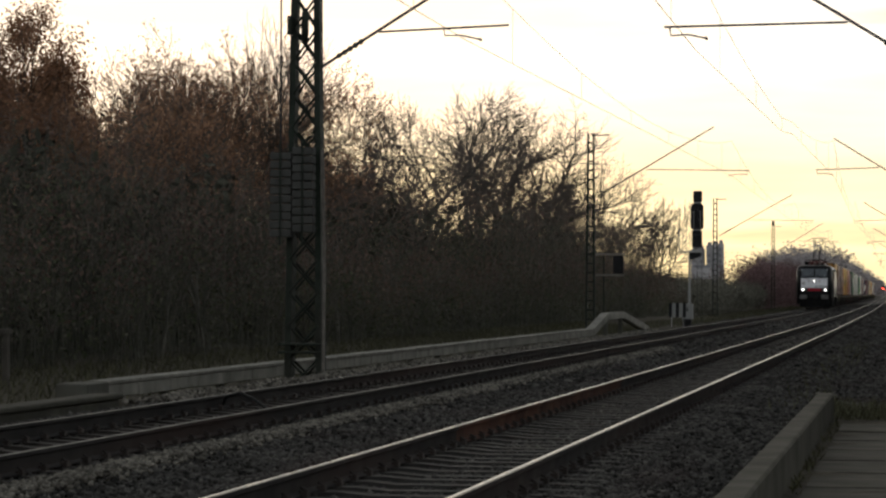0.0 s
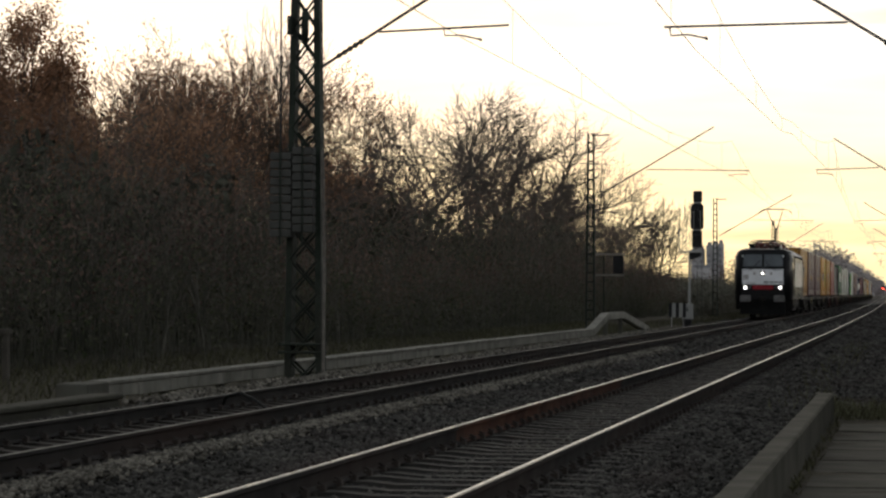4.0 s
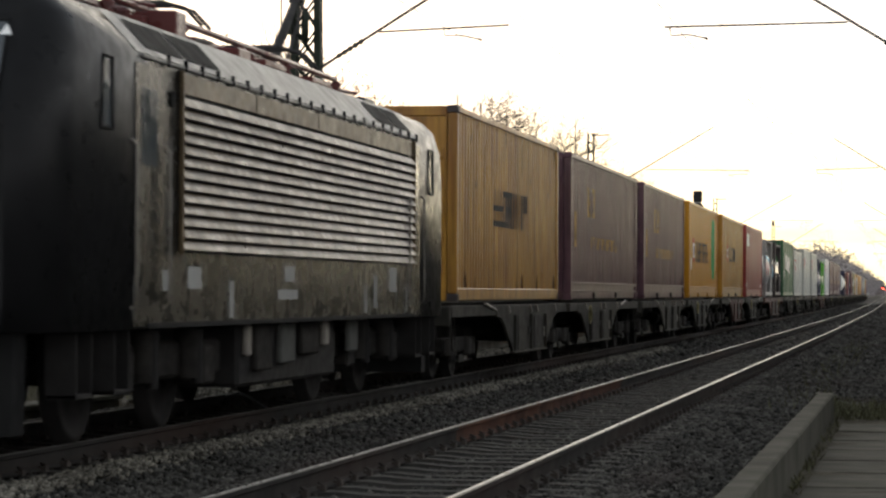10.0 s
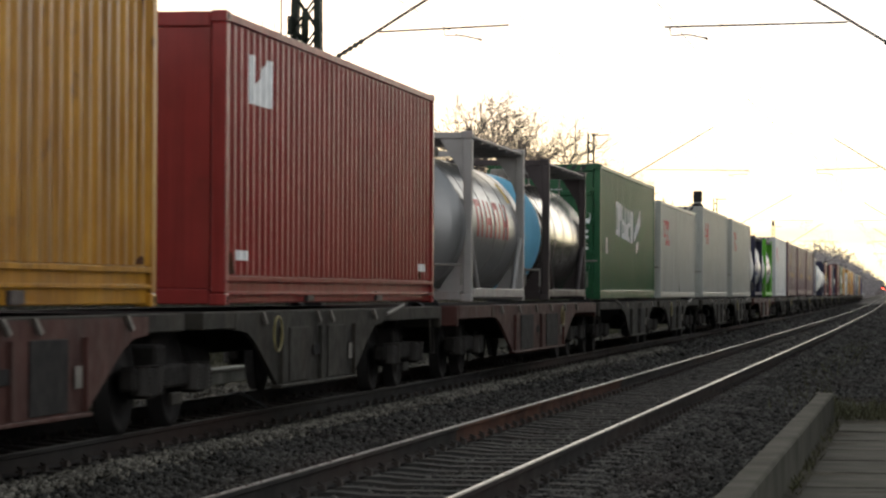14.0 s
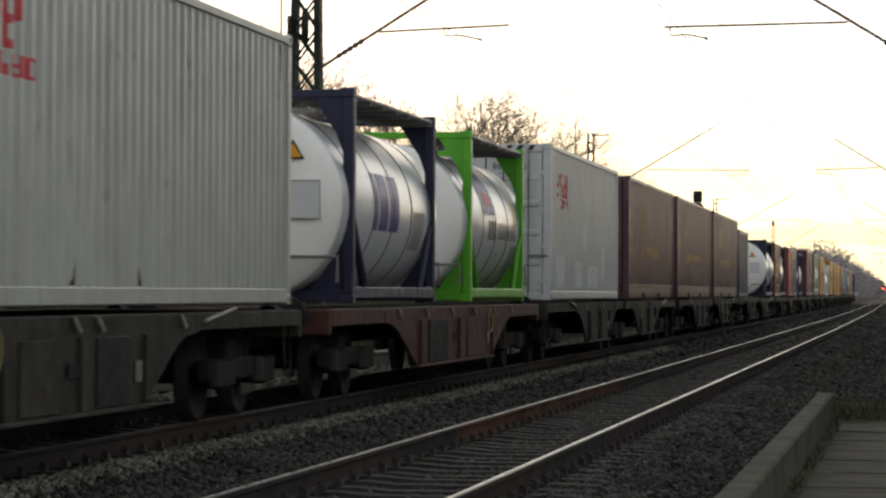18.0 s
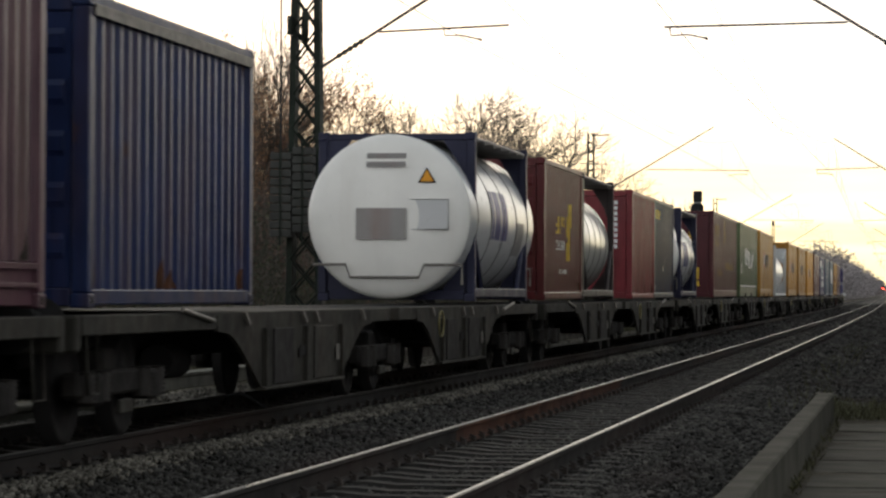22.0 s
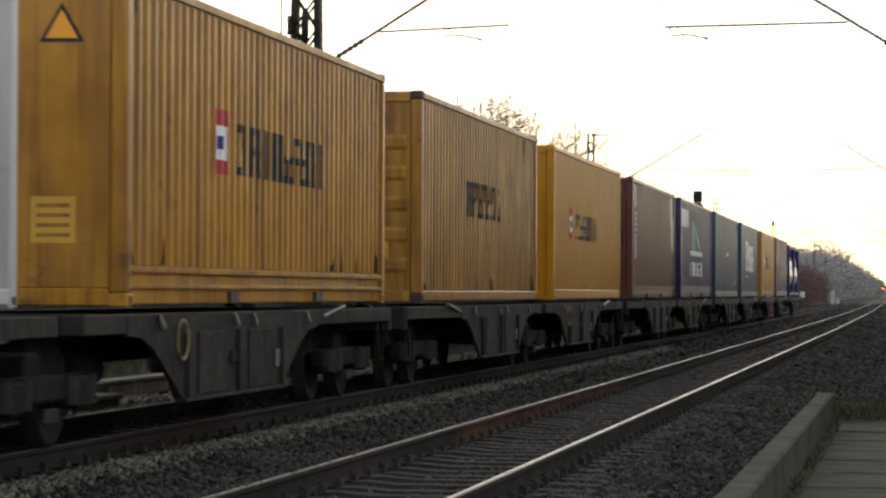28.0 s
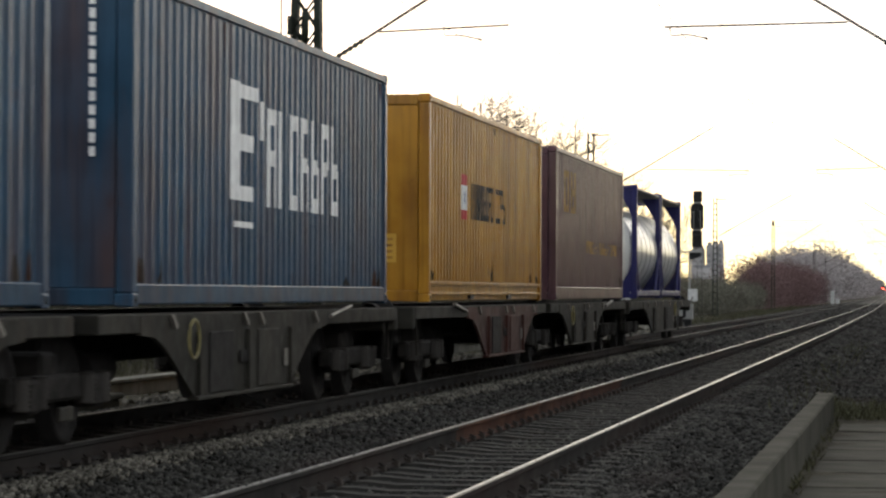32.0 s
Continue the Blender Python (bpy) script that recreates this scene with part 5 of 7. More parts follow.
        if end == "doors" and sy < 0:
            for dx in (-1, 1):
                xa, xb = sorted((dx * 0.012, dx * (W - 0.165)))
                door = part("door", MB().cbox(xa, xb, yf - 0.025, yf + 0.025, 0.17, H - 0.17, 0.008), ep, t)
                for z in (0.62, 1.18, 1.72, 2.2):
                    if z < H - 0.35:
                        part("door_rib", MB().prism([(yf - 0.027, z), (yf - 0.052, z + 0.03), (yf - 0.052, z + 0.10), (yf - 0.027, z + 0.13)], "x", xa + 0.07, xb - 0.07), ep, door)
                for xx in (0.33, 0.80):
                    part("lock_rod", MB().tube([(dx * xx, yf - 0.075, 0.10), (dx * xx, yf - 0.075, H - 0.08)], 0.018, 6), M["galv"], door)
                    part("handle", MB().cbox(dx * xx - 0.02, dx * xx + 0.36, yf - 0.105, yf - 0.085, 0.80, 0.84, 0.006), M["galv"], door)
                for z in (0.3, 0.95, 1.6, 2.3):
                    part("hinge", MB().cbox(dx * (W - 0.17) - 0.06, dx * (W - 0.17) + 0.05, yf - 0.06, yf - 0.028, z, z + 0.09, 0.006), ep, door)
        elif end == "barred":
            yw = yf - sy * 0.07
            ew = part("end_wall", MB().cbox(-W + 0.163, W - 0.163, yw - 0.02, yw + 0.02, 0.163, H - 0.163, 0.006), ep, t)
            for j in range(1, 5):
                zz = 0.16 + j * (H - 0.32) / 5
                ya, yb = sorted((yw + sy * 0.021, yf + sy * 0.03))
                part("end_bar", MB().cbox(-W + 0.163, W - 0.163, ya, yb, zz - 0.05, zz + 0.05, 0.01), ep, ew)
        elif end == "ribbed":
            ew = part("end_wall", MB().cbox(-W + 0.163, W - 0.163, yf - 0.02, yf + 0.02, 0.163, H - 0.163, 0.006), ep, t)
            zz = 0.4
            while zz < H - 0.4:
                part("end_rib", MB().prism([(yf + sy * 0.021, zz), (yf + sy * 0.045, zz + 0.05), (yf + sy * 0.045, zz + 0.16), (yf + sy * 0.021, zz + 0.21)], "x", -W + 0.22, W - 0.22), ep, ew)
                zz += 0.42
        else:
            part("end_wall", MB().cbox(-W + 0.163, W - 0.163, yf - 0.02, yf + 0.02, 0.163, H - 0.163, 0.008), ep, t)
    roof = MB()
    n = 22 if L > 8 else 10
    pts = []
    for i in range(n):
        for a, dz in ((0.1, 0.0), (0.3, -0.02), (0.6, -0.02), (0.8, 0.0)):
            pts.append((-L / 2 + 0.17 + (i + a) * (L - 0.34) / n, H - 0.022 + dz))
    v = [(x, yy, z) for x in (-W + 0.06, W - 0.06) for yy, z in pts]
    m = len(pts)
    roof.add(v, [(i, m + i, m + i + 1, i + 1) for i in range(m - 1)])
    roof.box(-W + 0.06, W - 0.06, -L / 2 + 0.1, L / 2 - 0.1, H - 0.12, H - 0.06)
    part("roof", roof, pm, t)
    part("floor", MB().box(-W + 0.115, W - 0.115, -L / 2 + 0.12, L / 2 - 0.12, 0.05, 0.15), M["wood"], t)
    if codes:
        for s, x, z, size, mn in codes:
            text(s, size, pose(x, -L / 2 - 0.001 if end != "doors" else -L / 2 + 0.02, z, 90, 0, 0), M[mn], t)
    rides(t, f + L / 2, 1.16)
    weather(near, rail, H, paint, f)
    return t, near


def tank(f, length, frame, shell, label, dome=None, over=0.35, radius=1.14, bands="frame_dark", rails=True, mark=None, height=2.591, band_n=5, walkway=True):
    """A tank container: end frames, ladder rails, shell with domed ends, hoops and walkway; leading end of the frame at f."""
    t = thing("tank_container", label, "tank container", "tank containers")
    L, H, W = length, height, 1.219
    fm = M[frame]
    zc = radius + 0.03
    hl = L / 2 + over - 0.32
    prof = [(0.02, -hl - 0.32)] + [(radius * math.sin(a), -hl - 0.32 * math.cos(a)) for a in (0.25, 0.5, 0.75, 1.0, 1.25, 1.5)]
    full = prof + [(radius, -hl)] + [(radius, hl)] + [(r, -h) for r, h in reversed(prof)]
    sh = part("shell", MB().lathe([q for q in full if abs(q[1]) <= hl + 0.03], "y", (0, 0, zc), 48), M[shell], t)
    for s in (1, -1):
        part("dished_end", MB().lathe([(r, s * h) for r, h in prof] + [(radius, -s * hl * 1.0)], "y", (0, 0, zc), 48), M[dome or ("tank_dome" if shell == "tank_white" else shell)], t)
    for i in range(band_n):
        yy = -hl + (i + 0.5) * 2 * hl / band_n
        part("hoop", MB().lathe([(radius + 0.001, yy - 0.012), (radius + 0.008, yy - 0.010), (radius + 0.008, yy + 0.010), (radius + 0.001, yy + 0.012)], "y", (0, 0, zc), 48), M[bands], t)
    for sy in (-1, 1):
        y = sy * (L / 2 - 0.09)
        fr = part("frame_post", MB().cbox(-W, -W + 0.13, y - 0.085, y + 0.085, 0.118, H - 0.118, 0.015), fm, t)
        part("frame_post", MB().cbox(W - 0.13, W, y - 0.085, y + 0.085, 0.118, H - 0.118, 0.015), fm, t)
        part("frame_beam", MB().cbox(-W + 0.166, W - 0.166, y - 0.07, y + 0.07, 0.02, 0.16, 0.012), fm, fr)
        part("frame_header", MB().cbox(-W + 0.166, W - 0.166, y - 0.05, y + 0.05, H - 0.12, H - 0.02, 0.012), fm, fr)
        # gussets run from the posts round the shell
        for sx in (1, -1):
            part("gusset", MB().prism([(sx * (W - 0.13), H - 0.12), (sx * (W - 0.13), H - 0.8), (sx * (W - 0.22), H - 0.55), (sx * (W - 0.50), H - 0.12)], "y", y - 0.03, y + 0.03), fm, fr)
            part("gusset", MB().prism([(sx * (W - 0.13), 0.16), (sx * (W - 0.13), 0.85), (sx * (W - 0.22), 0.6), (sx * (W - 0.52), 0.16)], "y", y - 0.03, y + 0.03), fm, fr)
            part("brace", MB().tube([(sx * (W - 0.06), y - sy * 0.10, 1.05), (sx * (W - 0.06), y - sy * 0.95, 0.16)], 0.05, 4), fm, fr)
            for z0 in (0.0, H - 0.118):
                x2, x3 = sorted((sx * (W + 0.004), sx * (W - 0.165)))
                part("corner_casting", MB().cbox(x2, x3, y - 0.094, y + 0.094, z0, z0 + 0.118, 0.012), fm, t)
        if rails:
            part("hand_rail", MB().tube([(-W + 0.1, y + sy * (over + 0.04), 0.55), (-0.62, y + sy * (over + 0.04), 0.55), (-0.55, y + sy * (over + 0.04), 0.36), (0.5, y + sy * (over + 0.04), 0.36), (0.58, y + sy * (over + 0.04), 0.55), (W - 0.06, y + sy * (over + 0.04), 0.55), (W - 0.06, y + sy * (over + 0.04), 0.25)], 0.022, 5), M["galv"], t)
    for sx in (1, -1):
        x0, x1 = sorted((sx * W, sx * (W - 0.10)))
        part("side_rail", MB().cbox(x0, x1, -L / 2 + 0.18, L / 2 - 0.18, 0.06, 0.20, 0.012), fm, t)
    if walkway:
        wk = part("walkway", MB().cbox(0.30, W - 0.02, -L / 2 + 0.18, L / 2 - 0.18, H - 0.10, H - 0.06, 0.008), M["walkway"], t)
        for j in range(7):
            yy = -L / 2 + 0.3 + j * (L - 0.6) / 6
            part("cross_bar", MB().box(0.30, W - 0.02, yy - 0.02, yy + 0.02, H - 0.15, H - 0.101), M["walkway"], wk)
        part("manhole", MB().lathe([(0.01, H - 0.06), (0.24, H - 0.06), (0.26, H - 0.1), (0.26, H - 0.25)], "z", (-0.05, 0, 0), 16), M["galv"], t)
    for yy in (-L / 2 + 0.35, L / 2 - 0.6):
        part("saddle", MB().cbox(-0.7, 0.7, yy, yy + 0.25, 0.04, zc - radius + 0.16, 0.02), fm, t)

    def curved(name, mname, y0, y1, a0, a1, parent=sh):
        """A mark on the shell between two places along it and two angles up from its side."""
        mb = MB()
        n = max(2, int(abs(a1 - a0) / 6))
        v = []
        for yy in (y0, y1):
            for i in range(n + 1):
                a = radians(a0 + (a1 - a0) * i / n)
                v.append(((radius + 0.004) * math.cos(a), yy, zc + (radius + 0.004) * math.sin(a)))
        mb.add(v, [(i, n + 1 + i, n + 2 + i, i + 1) for i in range(n)], 0, True)
        return part(name, mb, M[mname], parent)
    if mark:
        mark(curved, t, zc, hl + 0.32, radius)
    rides(t, f + L / 2, 1.16)
    return t


def sign_triangle(parent, mname, x, y, z, s, edge="black_mark"):
    part("hazard_sign", MB().add([(x - s, y, z), (x + s, y, z), (x, y, z + 1.7 * s)], [(0, 1, 2)]), M[edge], parent)
    part("hazard_sign_face", MB().add([(x - s * 0.72, y - 0.002, z + 0.16 * s), (x + s * 0.72, y - 0.002, z + 0.16 * s), (x, y - 0.002, z + 1.4 * s)], [(0, 1, 2)]), M[mname], parent)


# ---- wagons ----
def bogie(parent, y, wb=1.8):
    b = part("bogie_frame", MB().cbox(-1.06, -0.90, y - wb / 2 - 0.45, y + wb / 2 + 0.45, 0.40, 0.62, 0.03).cbox(0.90, 1.06, y - wb / 2 - 0.45, y + wb / 2 + 0.45, 0.40, 0.62, 0.03)
             .cbox(-0.95, 0.95, y - 0.2, y + 0.2, 0.45, 0.80, 0.03), M["bogie"], parent)
    for sy in (-1, 1):
        yy = y + sy * wb / 2
        w = MB()
        for sx in (-1, 1):
            x = sx * 0.7535
            w.lathe([(0.02, x + sx * 0.07), (0.16, x + sx * 0.08), (0.18, x + sx * 0.05), (0.36, x + sx * 0.045), (0.40, x + sx * 0.068), (0.455, x + sx * 0.062), (0.46, x - sx * 0.03), (0.49, x - sx * 0.05), (0.49, x - sx * 0.07), (0.38, x - sx * 0.07), (0.02, x - sx * 0.04)], "x", (0, yy, 0.46), 24)
        w.tube([(-0.7, yy, 0.46), (0.7, yy, 0.46)], 0.085, 8)
        part("wheelset", w, M["wheel"], b)
        for sx in (-1, 1):
            part("axle_box", MB().cbox(sx * 1.0 - 0.12, sx * 1.0 + 0.12, yy - 0.16, yy + 0.16, 0.33, 0.60, 0.03), M["bogie"], b)
            for o in (-0.24, 0.24):
                coil = [0.36 + 0.02 * q for q in range(14)]
                part("spring", MB().tube([(sx * 1.06, yy + o, z) for z in coil], [0.095 if q % 2 else 0.07 for q in range(14)], 8), M["coil"], b)
    part("brake_lever", MB().cbox(1.065, 1.10, y - 0.18, y + 0.22, 0.24, 0.36, 0.01), M["wagon"], b)
    return b


def buffers(parent, y, sy):
    for sx in (-1, 1):
        mb = MB().lathe([(0.02, y + sy * 0.60), (0.22, y + sy * 0.59), (0.23, y + sy * 0.55), (0.09, y + sy * 0.54), (0.09, y + sy * 0.3), (0.13, y + sy * 0.3), (0.13, y)], "y", (sx * 0.87, 0, 1.02), 16)
        part("buffer", mb, M["wagon_dark"], parent)


def side_panel(parent, y0, y1, s0, s1, paint, rng):
    """A deep fish-bellied side between the bogies, with ribs, tabs and fittings, on both sides."""
    for sx in (1, -1):
        x0, x1 = sorted((sx * 1.268, sx * 1.22))
        a, b = y0 - s0, s1 - y1
        poly = [(s0 - 0.5, 0.915), (s0, 0.885), (s0 + 0.22 * a, 0.80), (s0 + 0.4 * a, 0.70), (y0, 0.32), (y1, 0.32), (s1 - 0.4 * b, 0.70), (s1 - 0.22 * b, 0.80), (s1, 0.885), (s1 + 0.5, 0.915),
                (s1 + 0.5, 1.075), (s0 - 0.5, 1.075)]
        p = part("side_panel", MB().prism(poly, "x", x0, x1), M[paint], parent)
        xr0, xr1 = sorted((sx * 1.269, sx * 1.285))
        part("lower_flange", MB().cbox(min(sx * 1.20, sx * 1.31), max(sx * 1.20, sx * 1.31), y0, y1, 0.285, 0.319, 0.006), M[paint], p)
        L = y1 - y0
        for a, b in ((0.13, 0.36), (0.62, 0.86)):
            part("side_plate", MB().cbox(xr0, xr1, y0 + a * L, y0 + b * L, 0.335, 0.92, 0.008), M["wagon_dark" if rng.random() < 0.5 else paint], p)
        for a in (0.02, 0.5, 0.97):
            part("rib", MB().cbox(xr0, xr1 + (0.03 if sx > 0 else 0), y0 + a * L - 0.02, y0 + a * L + 0.02, 0.33, 0.925, 0.004), M[paint], p)
        if sx > 0:
            if y0 > 0 or L > 5:
                yy = y0 - 0.25 if y0 > 0 else y1 - 0.6
                part("hand_wheel", MB().tube([(1.33, yy + 0.19 * math.cos(a), 0.86 + 0.18 * math.sin(a)) for a in [i * math.pi / 8 for i in range(17)]], 0.014, 5), M["rim_yellow"], p)
            part("plate", MB().cbox(1.287, 1.294, y0 + 0.42 * L, y0 + 0.42 * L + 0.32, 0.60, 0.72, 0.002), M["wagon_dark"], p)
            part("data_plate", MB().cbox(1.287, 1.293, y0 + 0.90 * L, y0 + 0.90 * L + 0.2, 0.52, 0.70, 0.002), M["galv"], p)


def tabs(parent, ys, paint):
    """Folding locking tabs along the top edge of the sole bar."""
    for y in ys:
        for sx in (1,):
            part("locking_tab", MB().prism([(y, 1.09), (y + 0.10, 1.09), (y + 0.27, 0.98), (y + 0.20, 0.955)], "x", sx * 1.292, sx * 1.32), M["galv"], parent)


def wagon_long(fc, seed):
    """A two-part articulated flat wagon on three bogies, centre at fc."""
    rng = random.Random(seed)
    t = thing("container_wagon", "grimy dark articulated container flat wagon on three bogies", "wagon", "wagons")
    for s in (-1, 1):
        y0, y1 = sorted((s * 0.35, s * 14.2))
        for sx in (-1, 1):
            a, b = sorted((sx * 1.26, sx * 1.06))
            part("sole_bar", MB().cbox(a, b, y0, y1, 0.93, 1.10, 0.012), M["wagon"], t)
        part("centre_sill", MB().cbox(-0.28, 0.28, y0, y1, 0.62, 1.05, 0.02), M["wagon_dark"], t)
        part("deck", MB().box(-1.05, 1.05, y0 + 0.05, y1 - 0.05, 1.06, 1.10), M["wagon_dark"], t)
        c = s * 5.65
        side_panel(t, c - 2.1, c + 2.1, c - 3.5, c + 3.5, "wagon" if rng.random() < 0.88 else "wagon_red", rng)
        tabs(t, [c - 3.0 + rng.uniform(-.2, .2), c - 0.3, c + 0.35 + rng.uniform(0, .2), c + 3.1], "galv")
        part("end_beam", MB().cbox(-1.25, 1.25, min(s * 14.2, s * 14.35), max(s * 14.2, s * 14.35), 0.80, 1.10, 0.02), M["wagon"], t)
        buffers(t, s * 14.33, s)
        part("step", MB().tube([(1.2, s * 13.9, 0.95), (1.22, s * 13.9, 0.45), (1.22, s * 13.6, 0.45), (1.2, s * 13.6, 0.95)], 0.014, 5), M["wagon"], t)
        part("brace_bar", MB().tube([(1.28, c + s * 4.2, 1.02), (1.28, c + s * 5.4, 1.13)], 0.025, 5), M["galv"], t)
        bogie(t, s * 12.3)
        for yy in (c - 3, c + 3):
            part("brake_cylinder", MB().tube([(0.5, yy - 0.4, 0.6), (0.5, yy + 0.4, 0.6)], 0.17, 10), M["wagon_dark"], t)
    bogie(t, 0.0)
    part("joint", MB().cbox(-0.5, 0.5, -0.36, 0.36, 0.80, 1.08, 0.03), M["wagon_dark"], t)
    rides(t, fc, 0.0)
    return t


def wagon_short(fc, seed, last=False, paint="wagon_red"):
    rng = random.Random(seed)
    t = thing("container_wagon", "rusty red-brown four-axle container flat wagon" if paint == "wagon_red" else "grimy dark container flat wagon with white tail boards", "wagon", "wagons")
    for sx in (-1, 1):
        a, b = sorted((sx * 1.26, sx * 1.06))
        part("sole_bar", MB().cbox(a, b, -9.2, 9.2, 0.90, 1.10, 0.012), M[paint], t)
    part("centre_sill", MB().cbox(-0.28, 0.28, -9.2, 9.2, 0.62, 1.05, 0.02), M["wagon_dark"], t)
    part("deck", MB().box(-1.05, 1.05, -9.1, 9.1, 1.06, 1.10), M["wagon_dark"], t)
    side_panel(t, -3.5, 3.5, -5.4, 5.4, paint, rng)
    tabs(t, [-5.2, -3.1, -0.9, 1.2, 3.3, 5.2], "galv")
    for s in (-1, 1):
        part("end_beam", MB().cbox(-1.25, 1.25, min(s * 9.2, s * 9.35), max(s * 9.2, s * 9.35), 0.80, 1.10, 0.02), M[paint], t)
        buffers(t, s * 9.33, s)
        bogie(t, s * 7.1)
    if last:
        for x in (-1.0, 1.0):
            part("tail_board", MB().cbox(x - 0.02 + 0.2, x + 0.26 + 0.2, 9.37, 9.39, 1.06, 1.42, 0.004), M["white_mark"], t, "white square tail board")
            part("tail_bracket", MB().tube([(x + 0.22, 9.36, 0.95), (x + 0.32, 9.36, 1.2)], 0.02, 5), M["galv"], t)
    rides(t, fc, 0.0)
    return t


for i, c in enumerate((42.4, 72.0, 101.9, 151.2, 181.3, 231.2, 261.2, 290.2, 319.9, 349.6, 379.2, 409.0, 438.7, 468.4, 498.3, 528.2)):
    wagon_long(c, i)
wagon_short(127.0, 50)
wagon_short(206.5, 51)
wagon_short(552.8, 52, True, "wagon")


# ---- the load ----
FT40, HC = 12.192, 2.896


def yellow_box(f, paint, y0, y1, z0, z1, seed, flag=True, stripe=False, rail=0.36, diamond=False, length=FT40):
    t, w = container(f, length, HC, paint, "%s corrugated container with dark company lettering" % ("weathered ochre-yellow" if paint != "yellow_new" else "bright yellow"), rail=rail,
                     end="ribbed" if paint == "yellow_old" else "panel", castings="frame_dark" if paint == "yellow_old" else None)
    w.bars("black_mark", y0, y1, z0, z1, 14, seed)
    if flag:
        a = y0 - 0.95
        w.patch("flag", "red_mark", (a, a + 0.55, z0 - 0.02, z1 + 0.1))
        mb = MB()
        for r in ((a + 0.03, a + 0.52, z0 + 0.12, z1 - 0.06),):
            w.paint(mb, *r)
        mb.v = [(q[0] + 0.003, q[1], q[2]) for q in mb.v]
        fl = part("flag_field", mb, M["white_mark"], w.ob)
        mb = MB()
        w.paint(mb, a + 0.18, a + 0.38, z0 + 0.22, z1 - 0.16)
        mb.v = [(q[0] + 0.006, q[1], q[2]) for q in mb.v]
        part("flag_emblem", mb, M["blue_mark"], w.ob)
    if stripe:
        w.patch("green_stripe", "green_mark", (9.50, 9.72, 1.15, 1.9, 0.80, 2.35), (9.72, 10.0, 0.80, 2.35, 0.60, 2.58), (10.0, 10.8, 0.60, 2.58), (10.8, 11.08, 0.60, 2.58, 0.78, 2.5), (11.08, 11.25, 0.78, 2.5, 1.1, 2.35))
        part("plate", MB().cbox(-0.3, 0.0, -length / 2 - 0.004, -length / 2 + 0.03, 0.9, 1.0, 0.002), M["black_mark"], t)
    part("door_plate", MB().box(0.35, 0.75, -length / 2 + 0.025, -length / 2 + 0.028, 0.55, 0.95), M["plate_yellow"], t)
    for j in range(4):
        part("plate_bar", MB().box(0.40, 0.70, -length / 2 + 0.0215, -length / 2 + 0.0225, 0.60 + j * 0.085, 0.635 + j * 0.085), M["yellow_old"], t)
    if diamond:
        c = part("hazard_diamond", MB().add([(0.75, -length / 2 + 0.02, 2.05), (1.0, -length / 2 + 0.02, 2.3), (0.75, -length / 2 + 0.02, 2.55), (0.5, -length / 2 + 0.02, 2.3)], [(0, 1, 2, 3)]), M["red_mark"], t)
    return t, w


def maroon_box(f, seed, length=12.5, paint="maroon"):
    t, w = container(f, length, HC, paint, "faded maroon corrugated container with worn yellow lettering", rail=0.36, end="barred" if seed in (3, 16) else "panel")
    rng = random.Random(seed)
    w.bars("faint_yellow", 3.6, 8.8, 1.05, 1.30, 12, seed, -0.0)
    w.bars("faint_yellow", 3.0, 4.3, 1.7, 2.3, 2, seed + 1)
    w.patch("worn_patch", "faint_yellow", (0.55, 0.9, 1.05, 1.75))
    part("yellow_plate", MB().box(0.55, 0.85, -length / 2 + (0.095 if seed in (3, 16) else 0.025), -length / 2 + (0.098 if seed in (3, 16) else 0.028), 1.42, 1.55), M["yellow_mark"], t)
    part("yellow_plate", MB().box(0.60, 0.80, -length / 2 + (0.095 if seed in (3, 16) else 0.025), -length / 2 + (0.098 if seed in (3, 16) else 0.028), 0.42, 0.62), M["faint_yellow"], t)
    return t, w


def grey_box(f, h, end, seed, codes=None, length=FT40, paint="grey"):
    t, w = container(f, length, h, paint, "pale grey corrugated container with red lettering and door gear", rail=0.17, end=end, codes=codes, stripes=h > 2.7)
    w.bars("red_mark", 0.9, 2.6, h - 0.95, h - 0.50, 3, seed)
    w.bars("red_mark", 1.5, 3.0, h - 1.15, h - 0.98, 4, seed + 1)
    if codes:
        for z in (1.28, 1.75):
            for j in range(4):
                part("code_bar", MB().box(0.32, 0.72, -length / 2 + 0.0215, -length / 2 + 0.0225, z - 0.09 * j, z + 0.05 - 0.09 * j), M["black_mark"], t)
    return t, w


